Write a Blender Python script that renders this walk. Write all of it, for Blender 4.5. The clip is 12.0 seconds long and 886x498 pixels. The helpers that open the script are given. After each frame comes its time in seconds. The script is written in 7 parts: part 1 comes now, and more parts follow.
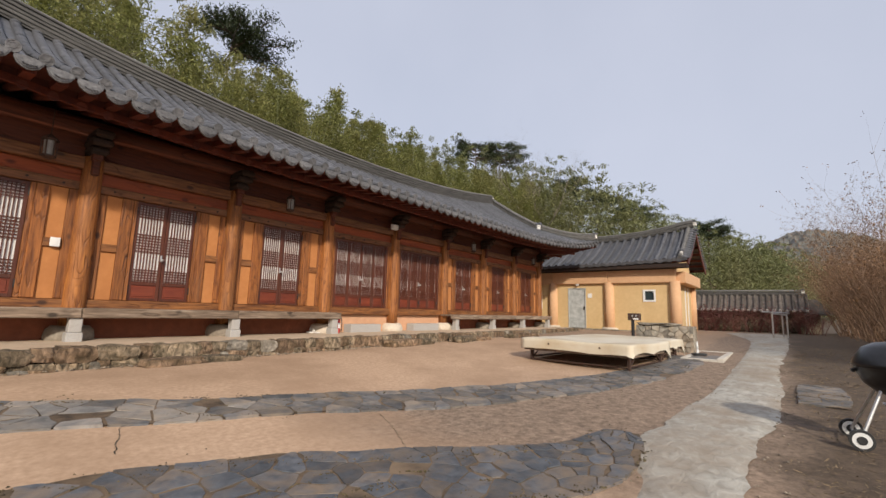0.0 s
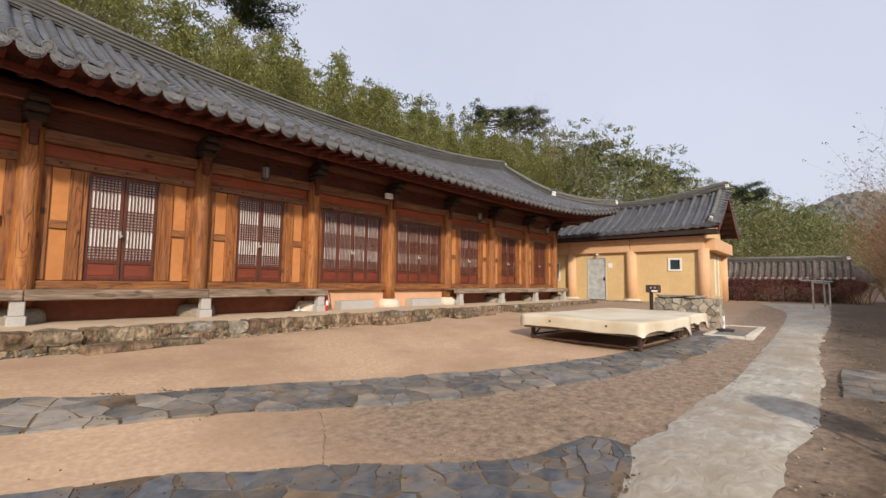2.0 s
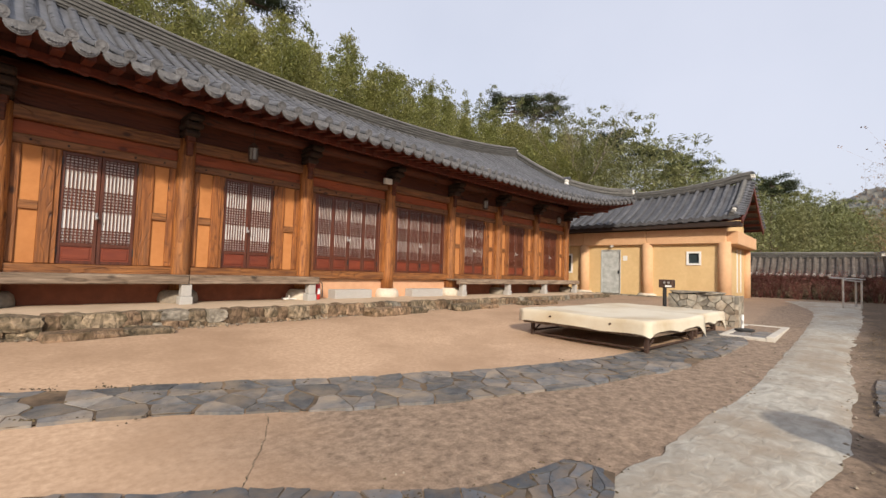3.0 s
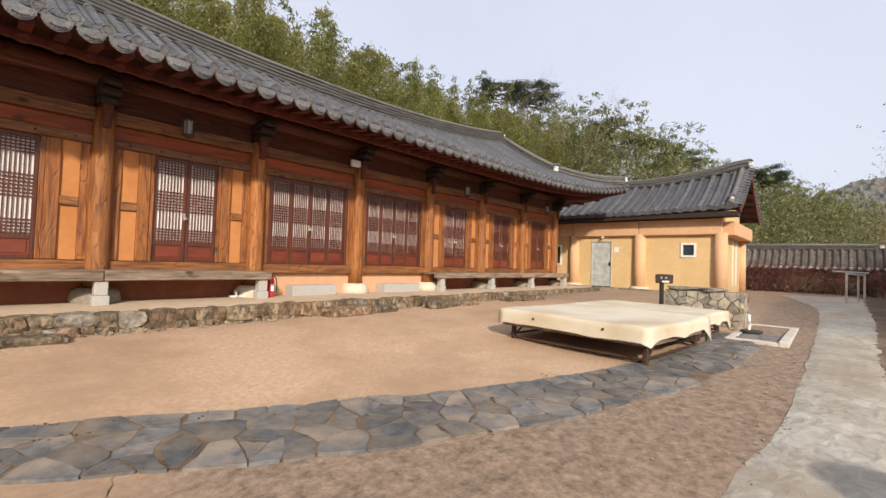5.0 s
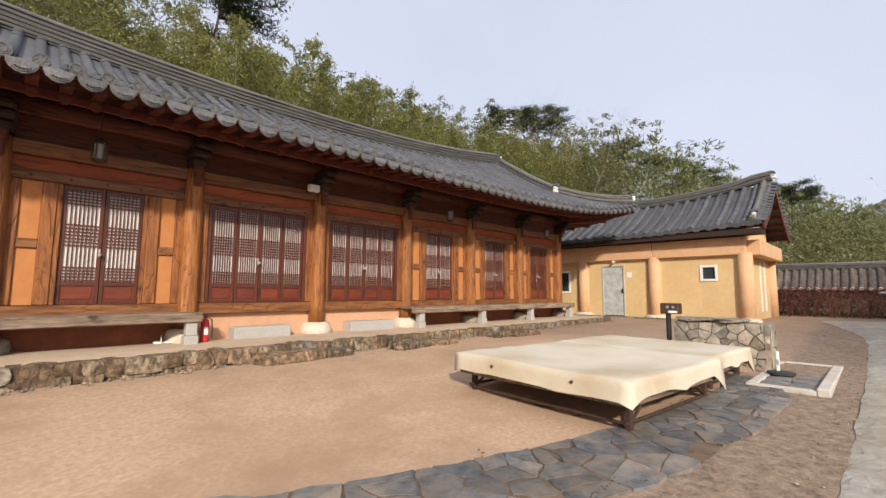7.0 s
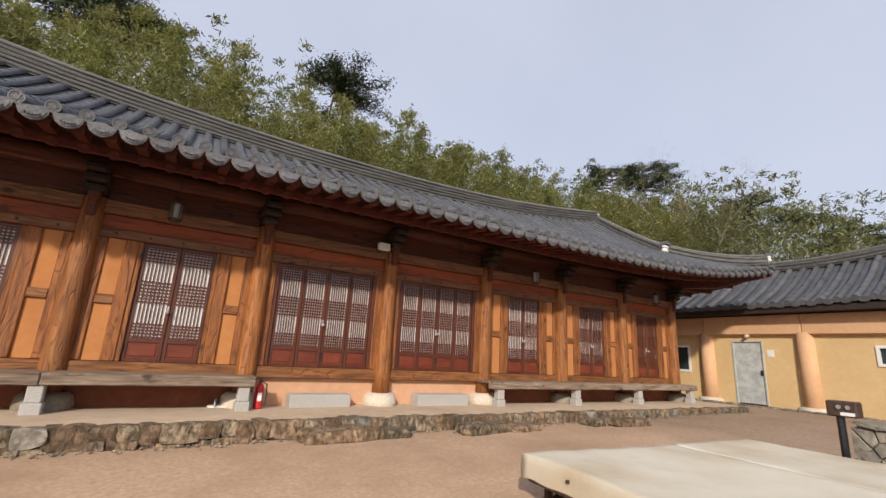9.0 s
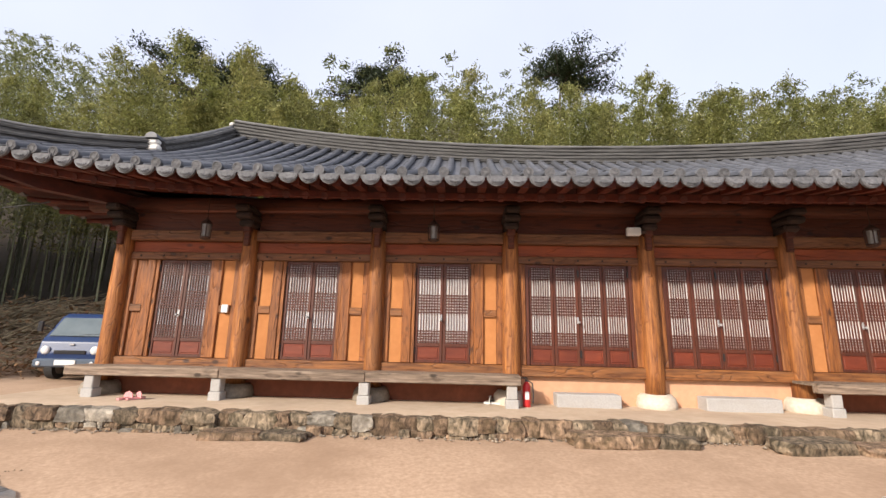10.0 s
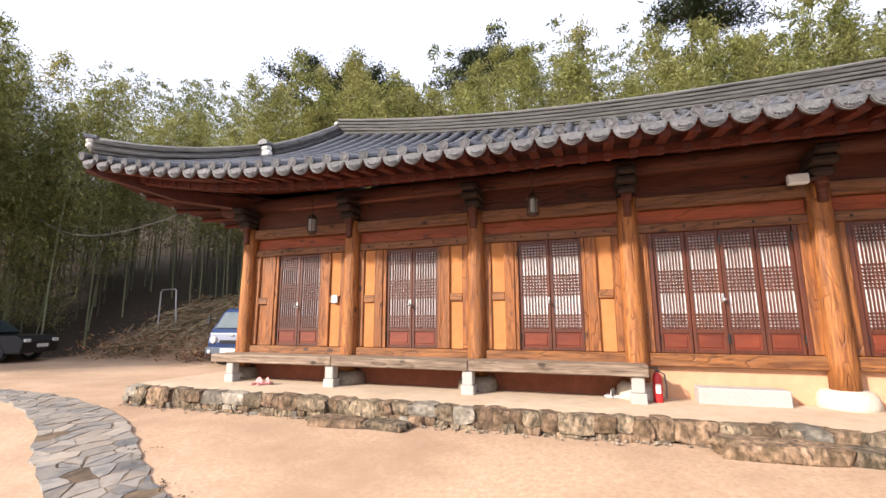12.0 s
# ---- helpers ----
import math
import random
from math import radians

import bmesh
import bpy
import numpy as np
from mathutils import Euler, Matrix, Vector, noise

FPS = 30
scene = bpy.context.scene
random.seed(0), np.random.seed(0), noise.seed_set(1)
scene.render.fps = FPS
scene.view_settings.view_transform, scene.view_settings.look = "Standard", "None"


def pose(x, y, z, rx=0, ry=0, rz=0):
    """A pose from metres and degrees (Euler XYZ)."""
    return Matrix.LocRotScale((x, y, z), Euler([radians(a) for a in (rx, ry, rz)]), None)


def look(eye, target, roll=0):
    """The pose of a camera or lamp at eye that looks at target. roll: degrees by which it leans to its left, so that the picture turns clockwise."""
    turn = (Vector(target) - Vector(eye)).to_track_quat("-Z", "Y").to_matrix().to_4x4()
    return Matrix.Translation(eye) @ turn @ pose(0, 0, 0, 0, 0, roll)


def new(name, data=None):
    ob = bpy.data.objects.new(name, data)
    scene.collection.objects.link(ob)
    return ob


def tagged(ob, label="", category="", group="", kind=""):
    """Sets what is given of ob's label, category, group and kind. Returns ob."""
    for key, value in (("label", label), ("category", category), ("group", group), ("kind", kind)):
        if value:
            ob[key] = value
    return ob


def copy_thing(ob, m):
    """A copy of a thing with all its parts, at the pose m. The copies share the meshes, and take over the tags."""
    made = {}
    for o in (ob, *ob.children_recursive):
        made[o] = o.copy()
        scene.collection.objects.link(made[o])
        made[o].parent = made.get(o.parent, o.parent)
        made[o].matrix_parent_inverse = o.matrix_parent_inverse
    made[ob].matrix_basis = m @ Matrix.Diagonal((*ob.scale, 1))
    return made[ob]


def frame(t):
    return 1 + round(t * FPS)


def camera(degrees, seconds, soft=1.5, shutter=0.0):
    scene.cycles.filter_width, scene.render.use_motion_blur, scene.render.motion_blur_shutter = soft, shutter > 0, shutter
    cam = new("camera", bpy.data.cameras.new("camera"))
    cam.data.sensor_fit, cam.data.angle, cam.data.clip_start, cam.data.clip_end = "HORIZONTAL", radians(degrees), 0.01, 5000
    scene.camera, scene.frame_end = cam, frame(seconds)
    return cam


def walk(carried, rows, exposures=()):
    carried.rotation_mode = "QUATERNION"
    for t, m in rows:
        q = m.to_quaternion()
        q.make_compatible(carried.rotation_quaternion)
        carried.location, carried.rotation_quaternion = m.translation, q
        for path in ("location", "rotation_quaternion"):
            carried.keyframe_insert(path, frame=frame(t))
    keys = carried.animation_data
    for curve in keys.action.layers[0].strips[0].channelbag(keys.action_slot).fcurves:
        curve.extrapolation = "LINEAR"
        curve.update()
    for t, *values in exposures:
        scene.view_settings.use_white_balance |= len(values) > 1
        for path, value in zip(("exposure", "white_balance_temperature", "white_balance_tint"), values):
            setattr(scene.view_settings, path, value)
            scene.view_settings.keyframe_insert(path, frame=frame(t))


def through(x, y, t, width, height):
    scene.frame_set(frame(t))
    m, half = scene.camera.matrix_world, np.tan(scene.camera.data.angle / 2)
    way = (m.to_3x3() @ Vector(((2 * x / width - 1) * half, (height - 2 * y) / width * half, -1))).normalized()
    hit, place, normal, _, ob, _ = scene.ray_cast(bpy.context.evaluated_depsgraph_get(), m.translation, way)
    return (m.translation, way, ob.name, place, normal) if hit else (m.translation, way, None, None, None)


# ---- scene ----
cam = camera(91.3, 12.0)
PATH = [
    (0, (0.623, -8.725, 1.157), (2.184, -7.507, 1.442), 1.5),
    (0.5, (0.829, -8.658, 1.182), (2.377, -7.419, 1.438), 1.4),
    (1, (1.112, -8.651, 1.163), (2.66, -7.403, 1.382), 0.5),
    (1.5, (1.466, -8.724, 1.22), (2.984, -7.434, 1.402), 0.4),
    (2, (1.779, -8.71, 1.237), (3.278, -7.394, 1.391), 0.7),
    (2.5, (2.096, -8.694, 1.263), (3.575, -7.352, 1.386), 1.5),
    (3, (2.449, -8.661, 1.262), (3.898, -7.287, 1.366), 1.8),
    (5, (3.496, -8.179, 1.34), (4.976, -6.835, 1.401), 1.9),
    (5.5, (3.997, -8.254, 1.334), (5.424, -6.855, 1.412), 1.8),
    (6, (4.328, -8.217, 1.337), (5.738, -6.802, 1.439), 1.8),
    (6.5, (4.707, -8.209, 1.367), (6.115, -6.794, 1.493), 1.2),
    (8.5, (5.901, -7.829, 1.516), (7.15, -6.346, 2.005), 1.2),
    (9, (6.056, -7.728, 1.546), (7.059, -6.063, 2.016), 3.2),
    (9.5, (6.207, -7.614, 1.65), (6.533, -5.685, 2.064), 1.8),
    (10, (6.317, -7.587, 1.634), (6.229, -5.629, 2.033), 1.2),
    (10.5, (6.401, -7.499, 1.636), (6.259, -5.539, 2.003), 0.4),
    (11, (6.486, -7.302, 1.633), (6.355, -5.341, 2.001), 1.0),
    (11.5, (6.562, -7.102, 1.624), (6.177, -5.163, 1.928), 0.5),
    (12, (6.641, -6.931, 1.634), (5.993, -5.068, 1.966), -0.1),
]
walk(cam, [(t, look(eye, target, roll)) for t, eye, target, roll in PATH],
     exposures=[(0, -0.02, 6620, 11), (1.5, 0.1, 6680, 11), (3, 0.25, 6800, 11), (5.5, 0.34, 6800, 11), (6.7, 0.31, 6700, 11), (8.5, -0.04, 6500, 11), (9.5, 0.31, 6500, 12), (10, 0.57, 6500, 12.5), (10.5, 0.71, 6500, 13), (12, 1.03, 6500, 14)])

# ---- world ----
SUN_TO = Vector((-0.63, -0.77, 0.52)).normalized()
world = bpy.data.worlds.new("world")
scene.world = world
world.use_nodes = True
_wn = world.node_tree.nodes
_sky = _wn.new("ShaderNodeTexSky")
_sky.sky_type = "NISHITA"
_sky.sun_disc = False
_sky.sun_elevation = math.asin(SUN_TO.z)
_sky.sun_rotation = math.atan2(SUN_TO.x, SUN_TO.y)
_sky.air_density, _sky.dust_density, _sky.ozone_density = 1.2, 4.0, 1.5
# a thin veil of high cloud over the clear sky
_haze = _wn.new("ShaderNodeMix")
_haze.data_type = "RGBA"
_co = _wn.new("ShaderNodeTexCoord")
_cl = _wn.new("ShaderNodeTexNoise")
_cl.inputs["Scale"].default_value, _cl.inputs["Detail"].default_value = 2.2, 5.0
_rg = _wn.new("ShaderNodeMapRange")
_rg.inputs["To Min"].default_value, _rg.inputs["To Max"].default_value = 0.66, 0.92
_lk = world.node_tree.links.new
_lk(_co.outputs["Generated"], _cl.inputs["Vector"])
_lk(_cl.outputs["Fac"], _rg.inputs["Value"])
_lk(_rg.outputs[0], _haze.inputs[0])
_ab = [q for q in _haze.inputs if q.type == "RGBA"]
_lk(_sky.outputs[0], _ab[0])
_ab[1].default_value = (5.3, 5.65, 6.75, 1)
_lk([q for q in _haze.outputs if q.type == "RGBA"][0], _wn["Background"].inputs[0])
_wn["Background"].inputs[1].default_value = 0.125
sun = new("sun", bpy.data.lights.new("sun", "SUN"))
sun.data.energy, sun.data.angle, sun.data.color = 3.7, radians(2.5), (1.0, 0.92, 0.80)
sun.matrix_world = look((0, 0, 20), Vector((0, 0, 20)) - SUN_TO)


# ---- materials ----
def surface(name, c1, c2, c3=None, scale=(6, 6, 6), big=0.6, amount=0.5, rough=0.8, bump=0.2, metal=0.0, island=False, detail=6.0, spread=0.0, bumpscale=1.0, distort=0.0, through=0.0, sharp=0.2):
    """Two colours mixed by fine grain, a third by large stains, relief from the grain."""
    m = bpy.data.materials.new(name)
    m.use_nodes = True
    nt = m.node_tree
    n, link = nt.nodes, nt.links.new
    bsdf = n["Principled BSDF"]
    bsdf.inputs["Roughness"].default_value = rough
    bsdf.inputs["Metallic"].default_value = metal
    co = n.new("ShaderNodeTexCoord")
    info = n.new("ShaderNodeObjectInfo")
    off = n.new("ShaderNodeVectorMath")
    off.operation = "MULTIPLY_ADD"
    off.inputs[1].default_value = (1, 1, 1)
    rnd = n.new("ShaderNodeMath")
    rnd.operation = "MULTIPLY"
    rnd.inputs[1].default_value = 37.0
    link(info.outputs["Random"], rnd.inputs[0])
    link(co.outputs["Object"], off.inputs[0])
    link(rnd.outputs[0], off.inputs[2])
    mp = n.new("ShaderNodeMapping")
    mp.inputs["Scale"].default_value = scale
    link(off.outputs[0], mp.inputs[0])
    fine = n.new("ShaderNodeTexNoise")
    fine.inputs["Scale"].default_value = 1.0
    fine.inputs["Detail"].default_value = detail
    fine.inputs["Roughness"].default_value = 0.6
    fine.inputs["Distortion"].default_value = distort
    link(mp.outputs[0], fine.inputs["Vector"])
    ramp = n.new("ShaderNodeValToRGB")
    ramp.color_ramp.elements[0].position, ramp.color_ramp.elements[1].position = 0.5 - sharp, 0.5 + sharp
    ramp.color_ramp.elements[0].color, ramp.color_ramp.elements[1].color = (*c1, 1), (*c2, 1)
    link(fine.outputs["Fac"], ramp.inputs[0])
    last = ramp.outputs[0]
    if c3:
        large = n.new("ShaderNodeTexNoise")
        large.inputs["Scale"].default_value = big
        large.inputs["Detail"].default_value = 5.0
        large.inputs["Roughness"].default_value = 0.65
        link(off.outputs[0], large.inputs["Vector"])
        mask = n.new("ShaderNodeValToRGB")
        mask.color_ramp.elements[0].position, mask.color_ramp.elements[1].position = 0.42, 0.68
        mask.color_ramp.elements[0].color, mask.color_ramp.elements[1].color = (0, 0, 0, 1), (amount, amount, amount, 1)
        link(large.outputs["Fac"], mask.inputs[0])
        mix = n.new("ShaderNodeMix")
        mix.data_type = "RGBA"
        mix.inputs["B"].default_value = (*c3, 1)
        for s in mix.inputs:
            if s.type == "RGBA" and s.name == "B":
                s.default_value = (*c3, 1)
        link(mask.outputs[0], mix.inputs[0])
        link(last, [s for s in mix.inputs if s.type == "RGBA" and s.name == "A"][0])
        last = [s for s in mix.outputs if s.type == "RGBA"][0]
    if spread:
        hsv = n.new("ShaderNodeHueSaturation")
        rng = n.new("ShaderNodeMapRange")
        rng.inputs["To Min"].default_value, rng.inputs["To Max"].default_value = 1 - spread, 1 + spread
        if island:
            geo = n.new("ShaderNodeNewGeometry")
            link(geo.outputs["Random Per Island"], rng.inputs["Value"])
        else:
            link(info.outputs["Random"], rng.inputs["Value"])
        link(rng.outputs[0], hsv.inputs["Value"])
        link(last, hsv.inputs["Color"])
        last = hsv.outputs[0]
    link(last, bsdf.inputs["Base Color"])
    if through:
        # thin leaves let light pass
        tr = n.new("ShaderNodeBsdfTranslucent")
        mixs = n.new("ShaderNodeMixShader")
        mixs.inputs[0].default_value = through
        link(last, tr.inputs["Color"])
        link(bsdf.outputs[0], mixs.inputs[1])
        link(tr.outputs[0], mixs.inputs[2])
        link(mixs.outputs[0], n["Material Output"].inputs["Surface"])
    if bump:
        b = n.new("ShaderNodeBump")
        b.inputs["Strength"].default_value = bump
        b.inputs["Distance"].default_value = 0.02 * bumpscale
        link(fine.outputs["Fac"], b.inputs["Height"])
        link(b.outputs[0], bsdf.inputs["Normal"])
    return m


def timber(name, dark, light, grey, along, bands=9.0, rough=0.65, knots=True, greyed=0.6):
    """Old pine: growth rings as contour lines, weathered grey streaks, scattered knots."""
    m = surface(name, dark, light, None, tuple(30 if k != along else 2.2 for k in range(3)), 1, 0, rough, 0.0, spread=0.13)
    n, link = m.node_tree.nodes, m.node_tree.links.new
    bsdf = n["Principled BSDF"]
    fibre = bsdf.inputs["Base Color"].links[0].from_socket
    vec = [q for q in n if q.type == "VECT_MATH"][0].outputs[0]

    def noise_of(scale, detail, rough_):
        mp = n.new("ShaderNodeMapping")
        mp.inputs["Scale"].default_value = scale
        link(vec, mp.inputs[0])
        t = n.new("ShaderNodeTexNoise")
        t.inputs["Scale"].default_value, t.inputs["Detail"].default_value, t.inputs["Roughness"].default_value = 1.0, detail, rough_
        link(mp.outputs[0], t.inputs["Vector"])
        return t.outputs["Fac"]

    def calc(op, a, b):
        k = n.new("ShaderNodeMath")
        k.operation = op
        for q, v in zip(k.inputs, (a, b)):
            if isinstance(v, (int, float)):
                q.default_value = v
            else:
                link(v, q)
        return k.outputs[0]

    def ramp_of(value, lo, hi):
        r = n.new("ShaderNodeMapRange")
        r.inputs["From Min"].default_value, r.inputs["From Max"].default_value = lo, hi
        link(value, r.inputs["Value"])
        return r.outputs[0]

    def over(fac, a, col):
        x = n.new("ShaderNodeMix")
        x.data_type = "RGBA"
        link(fac, x.inputs[0])
        c = [q for q in x.inputs if q.type == "RGBA"]
        link(a, c[0])
        c[1].default_value = (*col, 1)
        return [q for q in x.outputs if q.type == "RGBA"][0]

    field = noise_of(tuple(4.2 if k != along else 0.9 for k in range(3)), 2.0, 0.45)
    ring = calc("PINGPONG", calc("MULTIPLY", field, bands * 2), 1.0)
    line = calc("MULTIPLY", ramp_of(ring, 0.70, 1.0), ramp_of(noise_of((3, 3, 3), 3.0, 0.5), 0.35, 0.6))
    out = over(calc("MULTIPLY", line, 0.62), fibre, tuple(0.75 * c for c in dark))
    wear = ramp_of(noise_of(tuple(7 if k != along else 0.8 for k in range(3)), 6.0, 0.65), 0.50, 0.72)
    out = over(calc("MULTIPLY", wear, greyed), out, grey)
    if knots:
        mp = n.new("ShaderNodeMapping")
        mp.inputs["Scale"].default_value = tuple(3.4 if k != along else 1.9 for k in range(3))
        link(vec, mp.inputs[0])
        v = n.new("ShaderNodeTexVoronoi")
        v.inputs["Scale"].default_value = 1.0
        link(mp.outputs[0], v.inputs["Vector"])
        out = over(calc("MULTIPLY", ramp_of(v.outputs["Distance"], 0.15, 0.075), 0.85), out, tuple(0.35 * c for c in dark))
    link(out, bsdf.inputs["Base Color"])
    b = n.new("ShaderNodeBump")
    b.inputs["Strength"].default_value, b.inputs["Distance"].default_value = 0.7, 0.012
    link(calc("SUBTRACT", calc("MULTIPLY", wear, 0.3), line), b.inputs["Height"])
    link(b.outputs[0], bsdf.inputs["Normal"])
    return m


M_COLUMN = timber("pine_column", (0.13, 0.036, 0.009), (0.45, 0.175, 0.042), (0.20, 0.09, 0.038), 2, bands=12.0)
M_WOODV = timber("pine_upright", (0.09, 0.024, 0.006), (0.385, 0.138, 0.032), (0.19, 0.083, 0.035), 2)
M_WOODH = timber("pine_lying", (0.075, 0.023, 0.007), (0.33, 0.13, 0.036), (0.19, 0.10, 0.05), 0)
M_OLDPINE = timber("weathered_pine", (0.075, 0.026, 0.010), (0.27, 0.11, 0.04), (0.20, 0.105, 0.055), 0, greyed=0.7)
M_BEAM = timber("dark_beam", (0.045, 0.010, 0.004), (0.14, 0.032, 0.010), (0.09, 0.03, 0.013), 0, bands=5.0, greyed=0.5)
M_HEAD = timber("red_pine_board", (0.19, 0.036, 0.010), (0.35, 0.075, 0.018), (0.16, 0.05, 0.018), 0, bands=5.0, greyed=0.4)
M_RAFTER = surface("rafter_red", (0.065, 0.009, 0.004), (0.145, 0.026, 0.009), (0.04, 0.009, 0.005), (12, 4, 12), 2.4, 0.6, 0.65, 0.25, spread=0.2)
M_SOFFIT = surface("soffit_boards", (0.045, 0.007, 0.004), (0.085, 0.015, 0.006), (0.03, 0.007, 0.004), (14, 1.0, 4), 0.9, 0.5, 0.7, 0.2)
M_BRACKET = surface("bracket_dark", (0.012, 0.008, 0.006), (0.034, 0.018, 0.012), (0.05, 0.022, 0.014), (9, 9, 9), 3.0, 0.5, 0.8, 0.3)
M_GREYWOOD = timber("weathered_board", (0.07, 0.046, 0.03), (0.33, 0.24, 0.17), (0.42, 0.335, 0.255), 0, bands=6.0, rough=0.8, greyed=0.75)
M_PLASTER = surface("ochre_plaster", (0.46, 0.185, 0.058), (0.52, 0.22, 0.075), (0.36, 0.135, 0.042), (9, 9, 9), 1.4, 0.6, 0.9, 0.08)
M_LOWPLASTER = surface("lower_plaster", (0.58, 0.315, 0.185), (0.65, 0.375, 0.225), (0.48, 0.27, 0.15), (9, 9, 9), 1.0, 0.5, 0.9, 0.1)
# red clay, its colour lowered to carry the shade under the porches
M_REDWALLSHADED = surface("shaded_red_clay_wall", (0.20, 0.062, 0.03), (0.28, 0.09, 0.044), (0.15, 0.05, 0.027), (8, 8, 8), 1.2, 0.6, 0.9, 0.15)
M_DOOR = surface("door_lacquer", (0.045, 0.010, 0.005), (0.13, 0.032, 0.012), (0.10, 0.032, 0.015), (26, 26, 2.0), 2.0, 0.5, 0.5, 0.2, spread=0.12)
M_PANEL = surface("door_panel", (0.14, 0.024, 0.010), (0.21, 0.046, 0.018), (0.085, 0.018, 0.009), (3, 16, 16), 2.0, 0.5, 0.45, 0.15, spread=0.15)
M_PAPER = surface("door_paper", (0.68, 0.67, 0.65), (0.76, 0.75, 0.73), (0.60, 0.55, 0.49), (20, 20, 20), 1.5, 0.4, 0.9, 0.05)
M_OLDTILE = surface("old_coping_tile", (0.055, 0.046, 0.04), (0.16, 0.135, 0.115), (0.06, 0.045, 0.035), (6, 6, 6), 2.0, 0.7, 0.85, 0.4, spread=0.35)
M_TILE = surface("roof_tile", (0.062, 0.064, 0.071), (0.125, 0.126, 0.135), (0.042, 0.043, 0.048), (9, 9, 9), 1.4, 0.6, 0.55, 0.3, spread=0.18)
M_TILELIGHT = surface("eave_tile", (0.085, 0.085, 0.09), (0.205, 0.203, 0.207), (0.075, 0.075, 0.078), (26, 26, 26), 5.0, 0.6, 0.75, 0.7, spread=0.2)
M_RIDGE = surface("ridge_tile", (0.085, 0.082, 0.078), (0.19, 0.183, 0.172), (0.075, 0.073, 0.07), (2.5, 9, 20), 1.2, 0.6, 0.75, 0.5)
M_WHITE = surface("white_lime", (0.70, 0.68, 0.64), (0.80, 0.78, 0.74), (0.5, 0.47, 0.42), (12, 12, 12), 3.0, 0.5, 0.85, 0.2)
M_STONE = surface("wall_stone", (0.10, 0.088, 0.07), (0.40, 0.355, 0.285), (0.085, 0.07, 0.05), (11, 11, 11), 3.6, 0.8, 0.9, 1.0, spread=0.40, bumpscale=2, detail=10.0)
M_MOSSY = surface("mossy_stone", (0.035, 0.028, 0.018), (0.39, 0.295, 0.195), (0.045, 0.034, 0.016), (15, 15, 8), 5.5, 0.95, 0.95, 1.0, spread=0.28, detail=12.0, sharp=0.15, bumpscale=1.6, distort=0.7)
M_GRANITE = surface("granite", (0.35, 0.335, 0.315), (0.46, 0.445, 0.425), (0.35, 0.31, 0.26), (60, 60, 60), 2.5, 0.4, 0.85, 0.15)
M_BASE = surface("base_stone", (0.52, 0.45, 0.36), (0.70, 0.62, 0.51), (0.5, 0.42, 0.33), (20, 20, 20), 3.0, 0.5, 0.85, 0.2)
# base stones below the porches: dirt and the porch's shade both in the colour
M_BASESHADED = surface("dirty_shaded_base_stone", (0.21, 0.18, 0.14), (0.34, 0.295, 0.235), (0.16, 0.12, 0.085), (20, 20, 20), 3.0, 0.6, 0.85, 0.3)
M_MORTAR = surface("earth_mortar", (0.24, 0.185, 0.125), (0.42, 0.34, 0.25), (0.10, 0.085, 0.05), (12, 12, 12), 1.5, 0.7, 0.95, 0.8)
M_PLATFORM = surface("lime_earth", (0.50, 0.375, 0.26), (0.60, 0.47, 0.34), (0.41, 0.30, 0.21), (7, 7, 7), 0.9, 0.6, 0.95, 0.25)
M_CONCRETE = surface("concrete_path", (0.27, 0.25, 0.21), (0.50, 0.47, 0.405), (0.27, 0.21, 0.15), (7, 10, 10), 1.3, 0.85, 0.9, 0.8, detail=14.0, distort=0.8, sharp=0.2)
M_SLATE = surface("slate_flag", (0.05, 0.054, 0.06), (0.15, 0.15, 0.152), (0.29, 0.225, 0.16), (8, 8, 8), 2.2, 0.75, 0.88, 0.5, spread=0.28, detail=12.0, distort=0.6)
# paler slate with tan dust, the glare on the western flags put into its colour
M_SLATEGLARE = surface("dusty_glare_slate_flag", (0.13, 0.125, 0.12), (0.27, 0.255, 0.235), (0.37, 0.29, 0.21), (8, 8, 8), 1.6, 0.75, 0.9, 0.4, spread=0.2, detail=12.0, distort=0.6)
M_SLATEDARK = surface("dark_slate_flag", (0.042, 0.048, 0.058), (0.12, 0.128, 0.14), (0.21, 0.15, 0.095), (8, 8, 8), 3.0, 0.8, 0.7, 0.5, spread=0.28, detail=12.0, distort=0.6)
M_RUSTSTONE = surface("rusty_stone", (0.05, 0.03, 0.018), (0.38, 0.255, 0.16), (0.06, 0.04, 0.018), (14, 14, 8), 5.0, 0.95, 0.95, 1.0, spread=0.28, detail=12.0, sharp=0.15, bumpscale=1.6, distort=0.7)
M_JOINT = surface("joint_earth", (0.022, 0.016, 0.011), (0.15, 0.10, 0.06), (0.25, 0.175, 0.11), (7, 7, 7), 1.2, 0.7, 0.95, 0.6)
M_SCREEN = surface("screen_stone", (0.17, 0.155, 0.13), (0.44, 0.40, 0.325), (0.30, 0.20, 0.12), (9, 9, 9), 2.0, 0.55, 0.9, 0.9, spread=0.36, bumpscale=2, detail=10.0)
M_ANNEX = surface("annex_plaster", (0.62, 0.435, 0.215), (0.68, 0.485, 0.25), (0.54, 0.36, 0.17), (7, 7, 7), 0.7, 0.45, 0.9, 0.08)
M_ANNEXBEAM = surface("annex_beam_paint", (0.62, 0.37, 0.205), (0.68, 0.42, 0.24), (0.54, 0.30, 0.16), (7, 7, 7), 0.9, 0.45, 0.9, 0.08)
